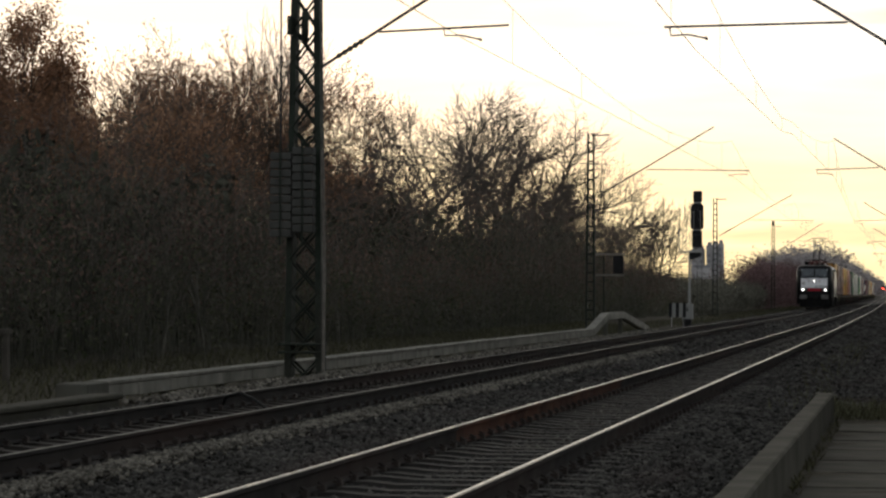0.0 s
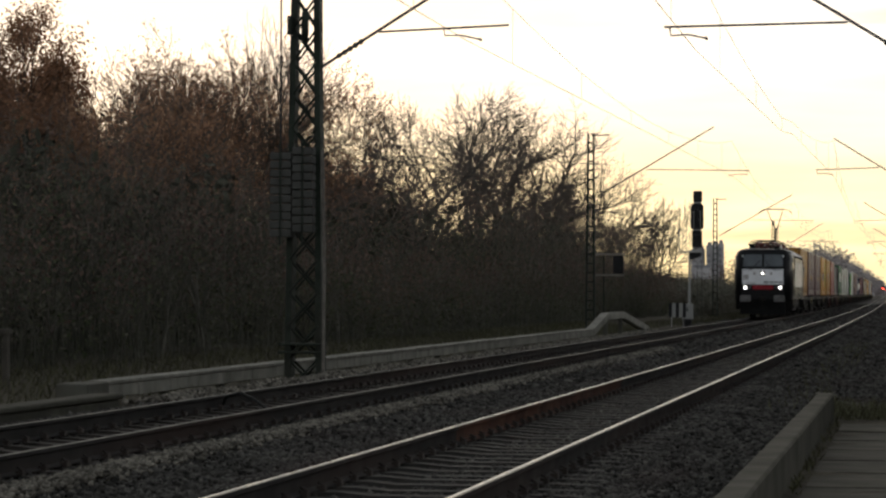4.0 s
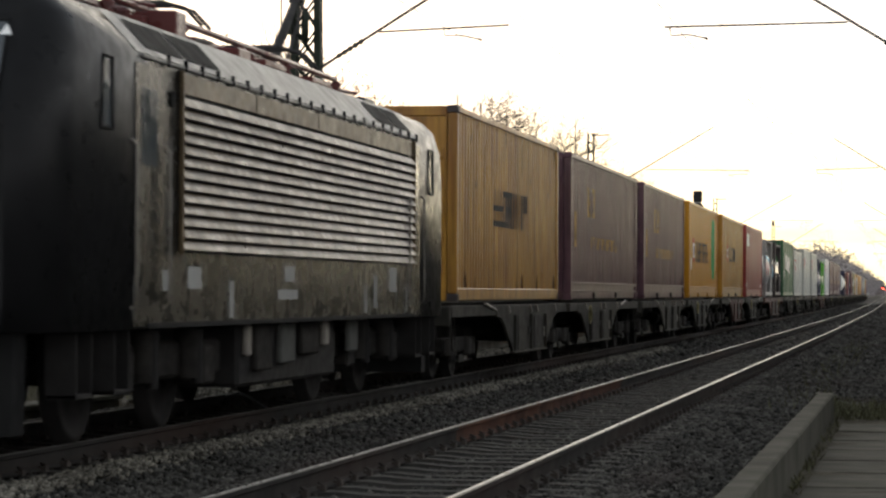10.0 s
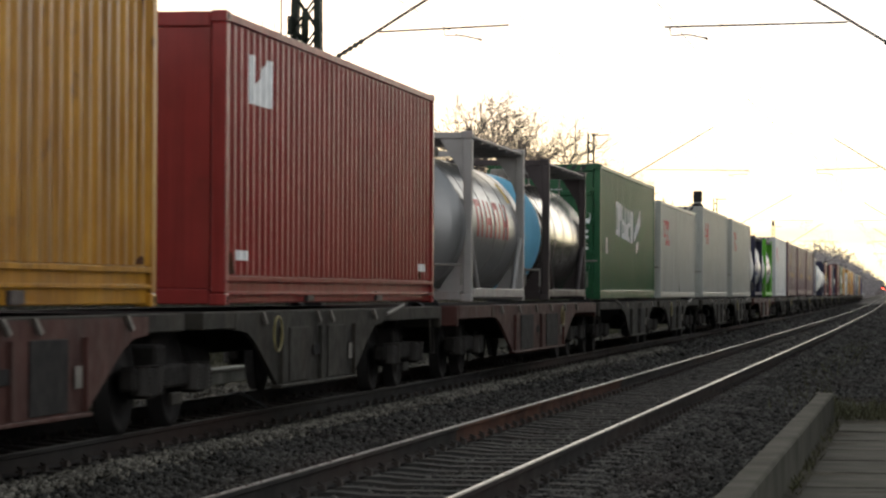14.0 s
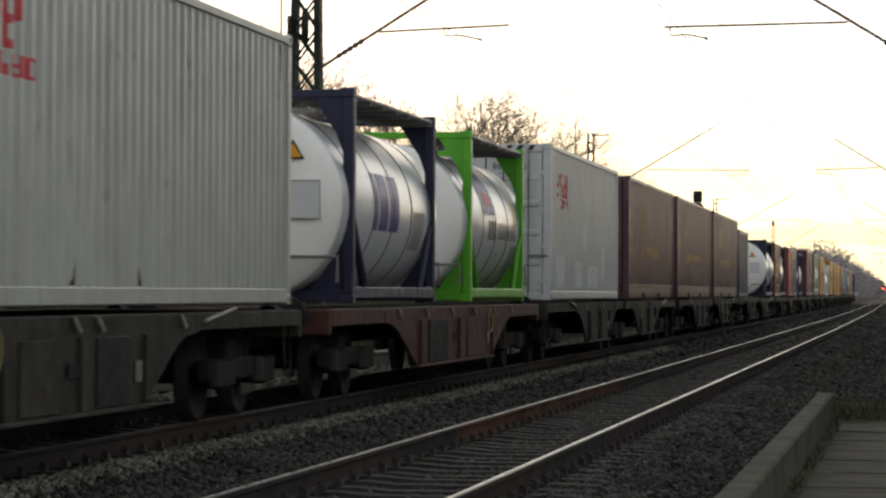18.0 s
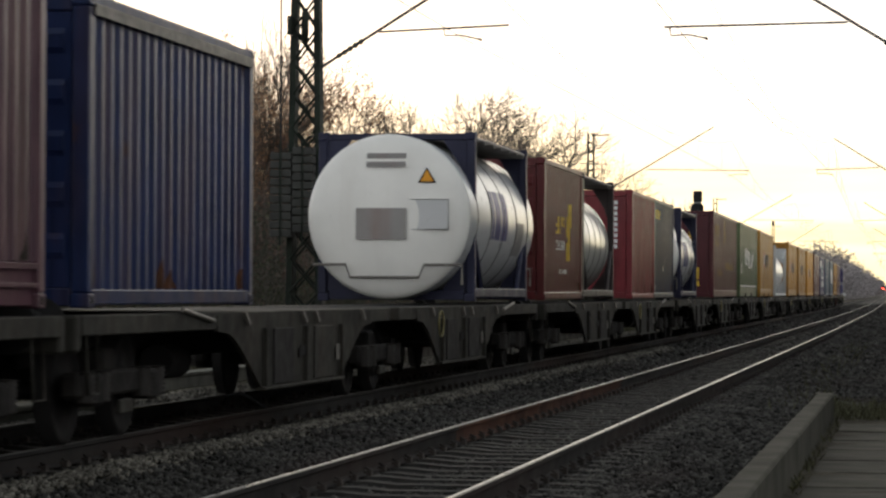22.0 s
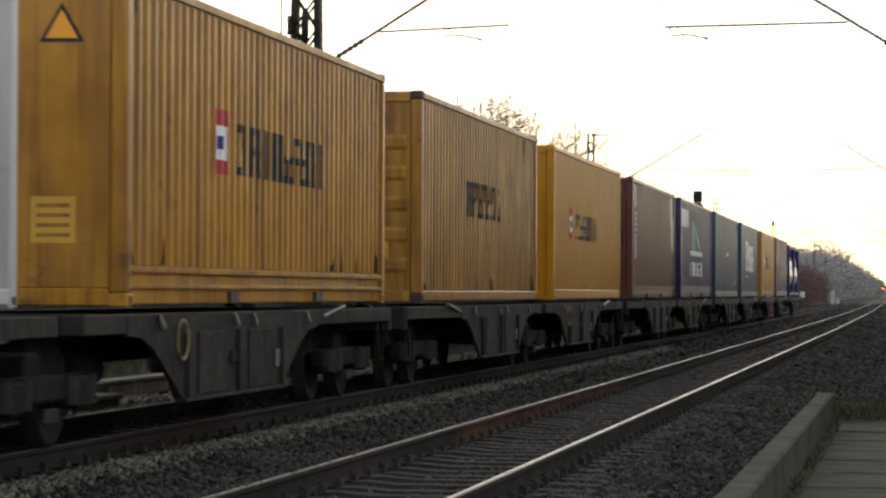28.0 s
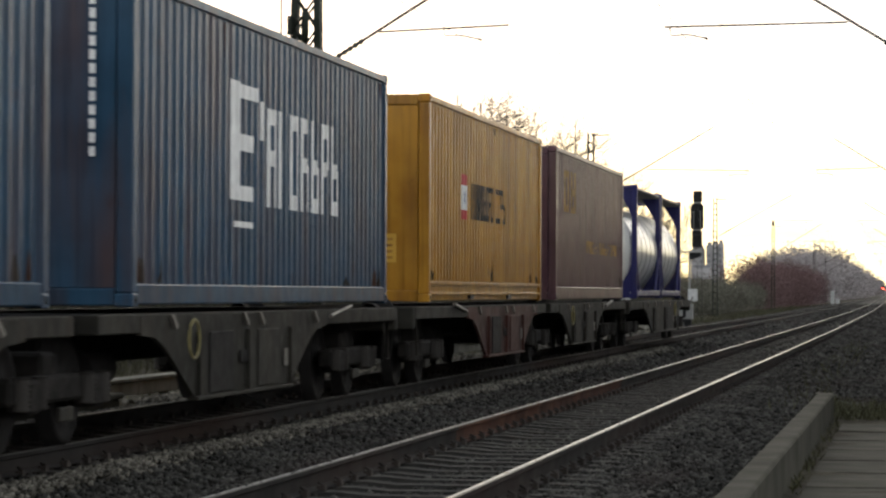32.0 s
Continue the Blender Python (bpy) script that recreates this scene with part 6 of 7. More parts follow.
def load_train():
    # 1 to 6
    yellow_box(28.95, "yellow_old", 3.7, 7.8, 1.20, 1.80, 1, flag=False, rail=0.20)
    maroon_box(43.25, 2, 13.4)
    maroon_box(58.7, 3, 12.6)
    t, w = yellow_box(73.4, "yellow_new", 2.55, 7.95, 1.10, 1.72, 4, stripe=True)
    w.patch("plate", "white_mark", (0.7, 1.05, 0.85, 1.2))
    yellow_box(88.5, "yellow", 3.7, 7.7, 1.30, 1.80, 5, diamond=True)
    t, w = container(103.3, 12.45, HC, "red", "bright red container with a small white emblem", rail=0.30)
    w.patch("emblem", "white_mark", (0.9, 1.2, 2.05, 2.55), (1.2, 1.75, 2.05, 2.2, 2.05, 2.55), (1.75, 2.0, 2.05, 2.55))
    w.patch("plate", "white_mark", (0.45, 1.0, 0.45, 0.55), (11.2, 11.7, 0.42, 0.52))

    # tank pair
    def red_name(curved, t, zc, hl, r):
        for i in range(4):
            y = -1.9 + i * 0.95
            curved("company_lettering", "red_mark", y, y + 0.2, -8, 22)
            curved("company_lettering", "red_mark", y + 0.45, y + 0.65, -8, 22)
            curved("company_lettering", "red_mark", y, y + 0.65, 16 - 14 * (i % 2), 22 - 14 * (i % 2))
        curved("plate", "yellow_mark", 2.1, 2.5, 25, 45)
        sign_triangle(t, "orange_mark", -0.35, -hl + 0.11, zc + 0.68, 0.2)
    tank(119.2, 6.058, "frame_grey", "tank_dull", "silver tank container with red lettering in a pale grey frame", over=0.6, mark=red_name, dome="tank_dull", bands="frame_grey")
    tank(128.6, 6.058, "frame_dark", "tank_steel", "bare steel tank container with sky-blue end in dark frame", over=0.85, dome="tank_blue")
    t, w = container(137.45, 13.0, HC, "green", "dark green corrugated container with large white lettering", rail=0.2, end="doors", stripes=True,
                     codes=[("45G1", 0.05, 2.25, 0.16, "white_mark")])
    w.bars("white_mark", 3.3, 7.4, 1.45, 2.2, 6, 9, -0.04)
    w.patch("emblem", "white_mark", (7.6, 9.1, 1.35, 1.55, 1.75, 2.15), (8.1, 8.6, 1.05, 1.3, 1.2, 1.4))
    w.patch("plate", "white_mark", (1.3, 1.6, 1.0, 1.35))
    part("door_plate", MB().cbox(0.25, 1.0, -6.48, -6.475, 1.62, 1.85, 0.002), M["white_mark"], t)
    part("door_plate", MB().cbox(0.35, 0.8, -6.48, -6.475, 0.72, 0.80, 0.002), M["yellow_mark"], t)
    for z in (1.42, 1.30, 1.18, 1.06):
        part("code_bar", MB().box(0.45, 0.95, -6.481, -6.478, z, z + 0.06), M["white_mark"], t)
    # three grey boxes
    grey_box(152.4, 2.591, "doors", 11)
    grey_box(167.9, HC, "doors", 12)
    grey_box(183.0, HC, "doors", 13, [("793210 5", 0.12, 2.42, 0.17, "black_mark"), ("45G1", 0.12, 2.22, 0.17, "black_mark")])

    # blue-framed and green-framed tanks
    def blue_name(curved, t, zc, hl, r):
        for y, w in ((-1.35, 0.26), (-1.0, 0.62), (-0.28, 0.70)):
            curved("company_lettering", "blue_mark", y, y + w, -14, 22)
        curved("data_plate", "frame_grey", 1.5, 2.35, -25, 1)
        sign_triangle(t, "orange_mark", 0.62, -hl + 0.05, zc + 0.50, 0.14)
        part("data_panel", MB().box(-0.45, 0.32, -hl + 0.012 - 0.03, -hl + 0.013 - 0.03, zc - 0.35, zc + 0.12), M["frame_grey"], t)
        part("label_panel", MB().box(0.34, 0.95, -hl + 0.03, -hl + 0.031, zc - 0.2, zc + 0.25), M["tank_white"], t)
        part("label_frame", MB().tube([(0.34, -hl + 0.028, zc - 0.2), (0.95, -hl + 0.028, zc - 0.2), (0.95, -hl + 0.028, zc + 0.25), (0.34, -hl + 0.028, zc + 0.25), (0.34, -hl + 0.028, zc - 0.2)], 0.008, 4), M["frame_grey"], t)
        for j in range(2):
            part("code_bar", MB().box(-0.3, 0.3, -hl - 0.012 + 0.06 * j + 0.03, -hl - 0.011 + 0.06 * j + 0.03, zc + 0.74 + 0.13 * (j), zc + 0.82 + 0.13 * j), M["frame_grey"], t)

    def food_name(curved, t, zc, hl, r):
        curved("emblem", "white_mark", -1.36, 0.06, 7, 50)
        curved("emblem_field", "blue_mark", -1.26, -0.06, 9, 48).location.x = 0.004
        curved("emblem_field", "red_mark", -1.0, -0.3, 15, 26).location.x = 0.008
        for i in range(3):
            curved("company_lettering", "black_mark", -0.78 + i * 0.3, -0.58 + i * 0.3, -11, 4)
        for i in range(9):
            y = 0.25 + i * 0.235
            curved("company_lettering", "black_mark", y, y + 0.06, -10, 3)
            curved("company_lettering", "black_mark", y + 0.12, y + 0.17, -10, 3)
        curved("plate", "yellow_mark", 2.1, 2.35, 2, 24)
        curved("data_plate", "frame_grey", 2.0, 2.75, -40, -14)
    tank(198.7, 6.058, "frame_navy", "tank_white", "white tank container with dark blue lettering in a navy frame", over=0.7, radius=1.17, mark=blue_name)
    tank(208.0, 6.058, "frame_green", "tank_white", "glossy white tank container in a bright green frame", over=0.7, radius=1.17, mark=food_name)
    t, w = grey_box(217.8, HC, "doors", 14, [("868814 0", 0.12, 2.42, 0.17, "black_mark"), ("45G1", 0.12, 2.22, 0.17, "black_mark")], paint="white")
    w.patch("touch_up", "touch_up", (1.0, 2.2, 0.25, 0.85), (4.0, 5.2, 0.25, 0.75), (6.2, 8.0, 0.25, 0.7), (8.8, 9.4, 0.4, 1.1), (5.4, 5.8, 1.0, 1.5))
    maroon_box(232.6, 15, 12.6)
    maroon_box(246.8, 16, 13.6)
    maroon_box(261.9, 17, 13.2)
    t, w = container(276.3, 5.95, 2.591, "blue", "dull dark blue open-top container with a pale tarpaulin edge", rail=0.15, end="ribbed")
    part("tarpaulin", MB().prism([(-1.23, 2.46), (-1.0, 2.66), (1.0, 2.66), (1.23, 2.46), (1.23, 2.42), (-1.23, 2.42)], "y", -2.9, 2.9), M["frame_dark"], t)
    part("tarpaulin_hem", MB().cbox(1.222, 1.238, -2.85, 2.85, 2.40, 2.50, 0.004), M["galv"], t)
    tank(297.3, 6.058, "frame_navy", "tank_white", "white tank container with broad dished end in a navy frame", over=0.9, radius=1.25, mark=blue_name)
    t, w = container(305.75, 6.058, 2.591, "redbrown", "red-brown corrugated container with yellow emblem and lettering", rail=0.15, end="ribbed", codes=[("372781 4", -0.05, 1.98, 0.17, "yellow_mark"), ("22G1", 0.2, 1.75, 0.17, "yellow_mark")])
    w.bars("yellow_mark", 1.75, 3.2, 1.25, 1.58, 4, 3)
    w.bars("white_mark", 1.8, 3.1, 0.95, 1.12, 5, 4)
    w.bars("white_mark", 2.2, 3.6, 0.50, 0.58, 8, 5)
    w.patch("emblem", "yellow_mark", (3.3, 3.9, 0.75, 0.95, 0.75, 1.35), (3.5, 4.0, 1.2, 1.6), (3.75, 4.2, 1.4, 1.85))
    for j in range(5):
        part("code_bar", MB().box(0.3, 0.75, -3.031, -3.030, 1.32 - j * 0.16, 1.40 - j * 0.16), M["yellow_mark"], t)
    tank(311.95, 6.0, "frame_dark", "tank_grey", "pale grey tank container close behind a red-brown box", over=0.0, rails=False)
    t, w = container(322.3, 5.9, 2.591, "pink_red", "scuffed faded red container with a white lettered strip", rail=0.12)
    for j in range(9):
        part("code_bar", MB().box(0.78, 0.86, -2.9512, -2.95, 1.20 + j * 0.13, 1.29 + j * 0.13), M["white_mark"], t)
    t, w = container(328.25, 5.95, 2.591, "navy", "dark slate-blue corrugated container with small yellow mark", rail=0.15)
    w.bars("yellow_mark", 0.5, 2.0, 2.08, 2.3, 2, 6)
    w.patch("plate", "white_mark", (2.6, 2.8, 0.72, 0.85), (0.25, 0.42, 0.25, 0.35))
    tank(336.8, 6.058, "frame_navy", "tank_white", "white tank container with blue lettering in a navy frame", over=0.75, radius=1.17, mark=blue_name)
    t, w = container(350.7, 12.75, HC, "maroon_dark", "dark maroon container with faded yellow shipping lettering and crest", rail=0.25)
    w.bars("faint_yellow", 0.9, 3.0, 1.75, 2.45, 2, 7)
    w.patch("crest", "faint_yellow", (5.5, 5.9, 1.9, 2.7), (5.3, 6.1, 2.1, 2.3))
    w.bars("faint_yellow", 5.8, 11.0, 0.98, 1.22, 12, 8)
    w.bars("faint_yellow", 2.0, 4.6, 0.75, 0.95, 6, 9)
    w.patch("worn_edge", "galv", (0.02, 0.10, 0.4, 2.7), (12.2, 12.3, 0.6, 2.6))
    part("yellow_plate", MB().box(0.35, 0.72, -6.351, -6.349, 0.62, 1.0), M["yellow_mark"], t)
    for j in range(3):
        part("code_bar", MB().box(0.35 + j * 0.14, 0.45 + j * 0.14, -6.352, -6.349, 0.38, 0.56), M["yellow_mark"], t)
    for j in range(10):
        part("code_bar", MB().box(0.38, 0.46, -6.352, -6.349, 1.3 + j * 0.12, 1.38 + j * 0.12), M["yellow_mark"], t)
    t, w = container(365.8, 12.6, HC, "green_faded", "sun-bleached green container with large white lettering", rail=0.36)
    w.bars("white_mark", 3.4, 7.8, 1.3, 1.95, 6, 10, -0.05)
    w.patch("emblem", "white_mark", (8.0, 9.3, 1.1, 1.3, 1.5, 1.9), (1.0, 1.25, 0.9, 1.3))
    w.patch("band", "white_mark", (0.3, 11.8, 0.40, 0.46))
    yellow_box(380.8, "yellow", 4.5, 8.3, 1.32, 1.90, 18)
    # long white tank in a boxed end frame
    long_tank(395.7)
    t, w = yellow_box(410.8, "yellow", 4.0, 8.3, 1.30, 1.81, 19)
    sign_triangle(t, "orange_mark", 0.62, -FT40 / 2 + 0.018, 2.28, 0.2)
    yellow_box(425.8, "yellow_old", 3.95, 7.85, 1.28, 1.82, 20, flag=False, rail=0.16)
    yellow_box(440.5, "yellow_new", 3.4, 7.5, 1.2, 1.7, 21, rail=0.2)
    t, w = container(455.7, FT40, HC, "brown", "reddish-brown container with white lettered strip", rail=0.32)
    w.patch("white_field", "white_mark", (0.55, 1.0, 2.20, 2.72))
    w.bars("white_mark", 0.55, 1.0, 0.98, 2.1, 1, 22)
    w.patch("lettered_strip", "indigo", (0.5, 1.05, 0.9, 2.18))
    w2 = MB()
    for j in range(9):
        w.paint(w2, 0.62, 0.95, 0.98 + j * 0.13, 1.05 + j * 0.13)
    w2.v = [(q[0] + 0.004, q[1], q[2]) for q in w2.v]
    part("strip_bars", w2, M["white_mark"], w.ob)
    w.patch("emblem", "white_mark", (10.9, 11.5, 2.0, 2.75), (11.2, 11.7, 1.5, 2.2, 1.2, 2.2))
    part("yellow_plate", MB().box(0.44, 0.78, -6.094, -6.085, 0.62, 1.0), M["yellow_mark"], t)
    for j in range(11):
        part("code_bar", MB().box(0.83, 0.885, -6.09, -6.085, 1.4 + j * 0.12, 1.48 + j * 0.12), M["white_mark"], t)
    t, w = container(470.2, 12.6, HC, "indigo", "indigo-blue container with sail emblem and white lettering", rail=0.36)
    w.patch("white_field", "white_mark", (0.35, 2.9, 2.08, 2.59))
    w.patch("sail", "white_mark", (4.55, 4.75, 1.44, 2.1, 1.44, 2.37), (3.7, 8.6, 1.28, 1.42))
    w.patch("sail_green", "teal_mark", (4.8, 5.6, 1.44, 2.36, 1.44, 2.1))
    w.patch("sail_pale", "white_mark", (5.65, 5.8, 1.44, 2.2, 1.44, 2.14), (7.3, 7.5, 1.44, 1.62, 1.44, 1.5), (5.8, 7.3, 2.06, 2.14, 1.5, 1.62))
    w.bars("white_mark", 3.75, 8.5, 0.66, 1.08, 10, 23)
    part("arrow", MB().box(-0.05, 0.6, -6.305, -6.30, 1.08, 1.12).add([(0.6, -6.305, 1.02), (0.78, -6.305, 1.1), (0.6, -6.305, 1.18)], [(0, 1, 2)]), M["yellow_mark"], t)
    w.patch("plate", "white_mark", (0.02, 0.2, 0.95, 1.35))
    t, w = container(484.9, 12.5, HC, "steel_blue", "weathered steel-blue container with rust stains", rail=0.2)
    w.patch("plate", "white_mark", (6.3, 6.7, 1.45, 1.6), (10.5, 11.0, 0.5, 0.58))
    t, w = container(499.85, FT40, HC, "steel_blue", "weathered steel-blue container with large white lettering", rail=0.2)
    w.bars("white_mark", 5.2, 9.1, 1.02, 2.05, 7, 25, 0.0)
    w.patch("emblem", "white_mark", (3.55, 4.0, 1.05, 2.24), (4.0, 4.75, 2.08, 2.22), (4.0, 4.6, 1.55, 1.72), (4.0, 4.6, 1.05, 1.2), (3.75, 4.6, 0.78, 0.84), (4.9, 5.0, 1.7, 2.1))
    for j in range(12):
        part("code_bar", MB().box(0.82, 0.875, -6.094, -6.085, 1.3 + j * 0.12, 1.385 + j * 0.12), M["white_mark"], t)
    yellow_box(515.3, "yellow", 3.85, 7.55, 1.25, 1.80, 26, rail=0.3)
    t, w = container(529.7, 12.5, HC, "maroon", "dull maroon container with worn yellow crest and lettering", rail=0.25)
    w.bars("faint_yellow", 1.2, 3.4, 1.7, 2.5, 2, 27)
    w.bars("faint_yellow", 5.2, 11.2, 0.95, 1.2, 12, 28)
    part("sticker", MB().box(0.3, 0.7, -6.246, -6.24, 0.45, 0.8), M["white_mark"], t)
    for f in (545.6, 552.6):
        tank(f, 6.6 if f < 550 else 6.3, "frame_blue", "tank_white", "white tank container in a deep blue frame", over=0.1, rails=False, height=2.75, radius=1.15)


def long_tank(f):
    t = thing("tank_container", "long white tank container with boxed white end frames", "tank container", "tank containers")
    L, H, W, r, zc = 12.0, 2.5, 1.22, 1.09, 1.20
    sh = part("shell", MB().lathe([(0.02, -5.6), (0.7, -5.55), (1.0, -5.35), (r, -5.0), (r, 5.0), (1.0, 5.35), (0.7, 5.55), (0.02, 5.6)], "y", (0, 0, zc), 48), M["tank_dome"], t)
    for sy in (-1, 1):
        y = sy * (L / 2 - 0.08)
        fr = part("end_frame", MB().cbox(-W, -W + 0.14, y - 0.08, y + 0.08, 0.0, H, 0.015).cbox(W - 0.14, W, y - 0.08, y + 0.08, 0.0, H, 0.015)
                  .cbox(-W + 0.141, W - 0.141, y - 0.07, y + 0.07, H - 0.14, H, 0.012).cbox(-W + 0.141, W - 0.141, y - 0.07, y + 0.07, 0, 0.16, 0.012), M["white"], t)
        for sx in (1, -1):
            part("brace", MB().tube([(sx * (W - 0.05), y - sy * 0.1, H - 0.1), (sx * (W - 0.15), y - sy * 1.2, zc + 0.75)], 0.05, 4), M["white"], fr)
            x2, x3 = sorted((sx * (W + 0.006), sx * (W - 0.16)))
            for z0 in (0.0, H - 0.118):
                part("casting_hole", MB().box(sx * (W + 0.001) - 0.002, sx * (W + 0.001) + 0.002, y - 0.04, y + 0.04, z0 + 0.03, z0 + 0.09), M["rubber"], fr)
        # plate with an eight-sided opening that closes the frame round the shell
        plate, c = MB(), 1.215
        for a in (-1, 1):
            plate.prism([(a * 1.06, c - 0.435), (a * 1.1, c - 0.435), (a * 1.1, c + 0.435), (a * 1.06, c + 0.435)], "y", y - 0.06, y - 0.02)
            for b, e in ((-1, 0.141), (1, H - 0.121)):
                plate.prism([(a * 1.06, c + b * 0.435), (a * 1.1, c + b * 0.435), (a * 1.1, e), (a * 0.6, e), (a * 0.6, c + b * 0.9)], "y", y - 0.06, y - 0.02)
        for b, e in ((-1, 0.141), (1, H - 0.121)):
            plate.prism([(-0.6, c + b * 0.9), (0.6, c + b * 0.9), (0.6, e), (-0.6, e)], "y", y - 0.06, y - 0.02)
        part("end_plate", plate, M["white"], fr)
    for sx in (1, -1):
        x0, x1 = sorted((sx * W, sx * (W - 0.1)))
        part("side_rail", MB().cbox(x0, x1, -L / 2 + 0.17, L / 2 - 0.17, 0.03, 0.15, 0.012), M["white"], t)
        for j in range(6):
            y = -3.2 + j * 1.3
            part("rib", MB().prism([(sx * (W - 0.1), 0.15), (sx * (W - 0.04), 0.15), (sx * 1.11, 1.0 + 0.06 * (j % 2)), (sx * 1.085, 1.0)], "y", y - 0.04, y + 0.04), M["white"], t)
    mb = MB()
    for y0, y1, a0, a1 in ((1.2, 1.45, 20, 48), (1.6, 1.8, 28, 48), (1.45, 1.7, 16, 24)):
        n = 5
        v = [((r + 0.004) * math.cos(radians(a0 + (a1 - a0) * i / n)), y, zc + (r + 0.004) * math.sin(radians(a0 + (a1 - a0) * i / n))) for y in (y0, y1) for i in range(n + 1)]
        mb.add(v, [(i, n + 1 + i, n + 2 + i, i + 1) for i in range(n)])
    part("emblem", mb, M["blue_mark"], sh)
    mb = MB()
    for j in range(9):
        y = 2.1 + j * 0.28
        v = [((r + 0.004) * math.cos(radians(a)), yy, zc + (r + 0.004) * math.sin(radians(a))) for yy in (y, y + 0.15) for a in (27, 33, 39)]
        mb.add(v, [(0, 3, 4, 1), (1, 4, 5, 2)])
    part("company_lettering", mb, M["frame_grey"], sh)
    rides(t, f + L / 2, 1.16)


load_train()


# ---- the locomotive ----
def pantograph(parent, y, raised, face):
    p = part("pantograph", MB().cbox(-0.6, 0.6, y - 0.55, y - 0.47, 3.86, 3.93, 0.01).cbox(-0.6, 0.6, y + 0.47, y + 0.55, 3.86, 3.93, 0.01)
             .cbox(-0.6, -0.52, y - 0.46, y + 0.46, 3.86, 3.93, 0.01).cbox(0.52, 0.6, y - 0.46, y + 0.46, 3.86, 3.93, 0.01), M["insulator"], parent)
    for sx in (-0.55, 0.55):
        for sy in (-0.5, 0.5):
            mb = MB()
            insulator(mb, (sx, y + sy, 3.62), (sx, y + sy, 3.86), 0.075, 3)
            part("insulator", mb, M["insulator"], p)
    if raised:
        knee, head = (y + face * 1.25, 5.05), (y - face * 0.1, 6.12)
    else:
        knee, head = (y + face * 1.35, 4.0), (y - face * 0.55, 4.12)
    part("lower_arm", MB().tube([(0, y - face * 0.45, 3.95), (0, knee[0], knee[1])], [0.075, 0.055], 8), M["insulator"] if not raised else M["wire"], p)
    part("guide_rod", MB().tube([(0.12, y - face * 0.1, 3.95), (0.1, knee[0] + face * 0.12, knee[1] + 0.08)], 0.02, 5), M["wire"], p)
    up = MB()
    for sx in (-1, 1):
        up.tube([(sx * 0.07, knee[0], knee[1]), (sx * 0.42, head[0], head[1] - 0.10)], 0.026 if raised else 0.05, 6)
    up.tube([(-0.09, knee[0], knee[1]), (0.09, knee[0], knee[1])], 0.05, 6)
    part("upper_arm", up, M["wire"] if raised else M["insulator"], p)
    if not raised:
        part("lowering_gear", MB().cbox(-0.42, 0.42, y - 0.4, y + 0.4, 3.90, 4.02, 0.03).cbox(-0.25, 0.25, y + face * 0.5 - 0.2, y + face * 0.5 + 0.2, 3.86, 4.05, 0.03), M["insulator"], p)
    for o in (-0.17, 0.17):
        part("contact_strip", MB().cbox(-0.56, 0.56, head[0] + o - 0.03, head[0] + o + 0.03, head[1], head[1] + 0.05, 0.008)
             .tube([(0.56, head[0] + o, head[1] + 0.02), (0.78, head[0] + o, head[1] - 0.04), (0.95, head[0] + o, head[1] - 0.22)], 0.02, 5)
             .tube([(-0.56, head[0] + o, head[1] + 0.02), (-0.78, head[0] + o, head[1] - 0.04), (-0.95, head[0] + o, head[1] - 0.22)], 0.02, 5), M["wire"], p)
    part("head_link", MB().tube([(-0.45, head[0] - 0.17, head[1] - 0.05), (-0.45, head[0] + 0.17, head[1] - 0.05)], 0.02, 5)
         .tube([(0.45, head[0] - 0.17, head[1] - 0.05), (0.45, head[0] + 0.17, head[1] - 0.05)], 0.02, 5), M["wire"], p)


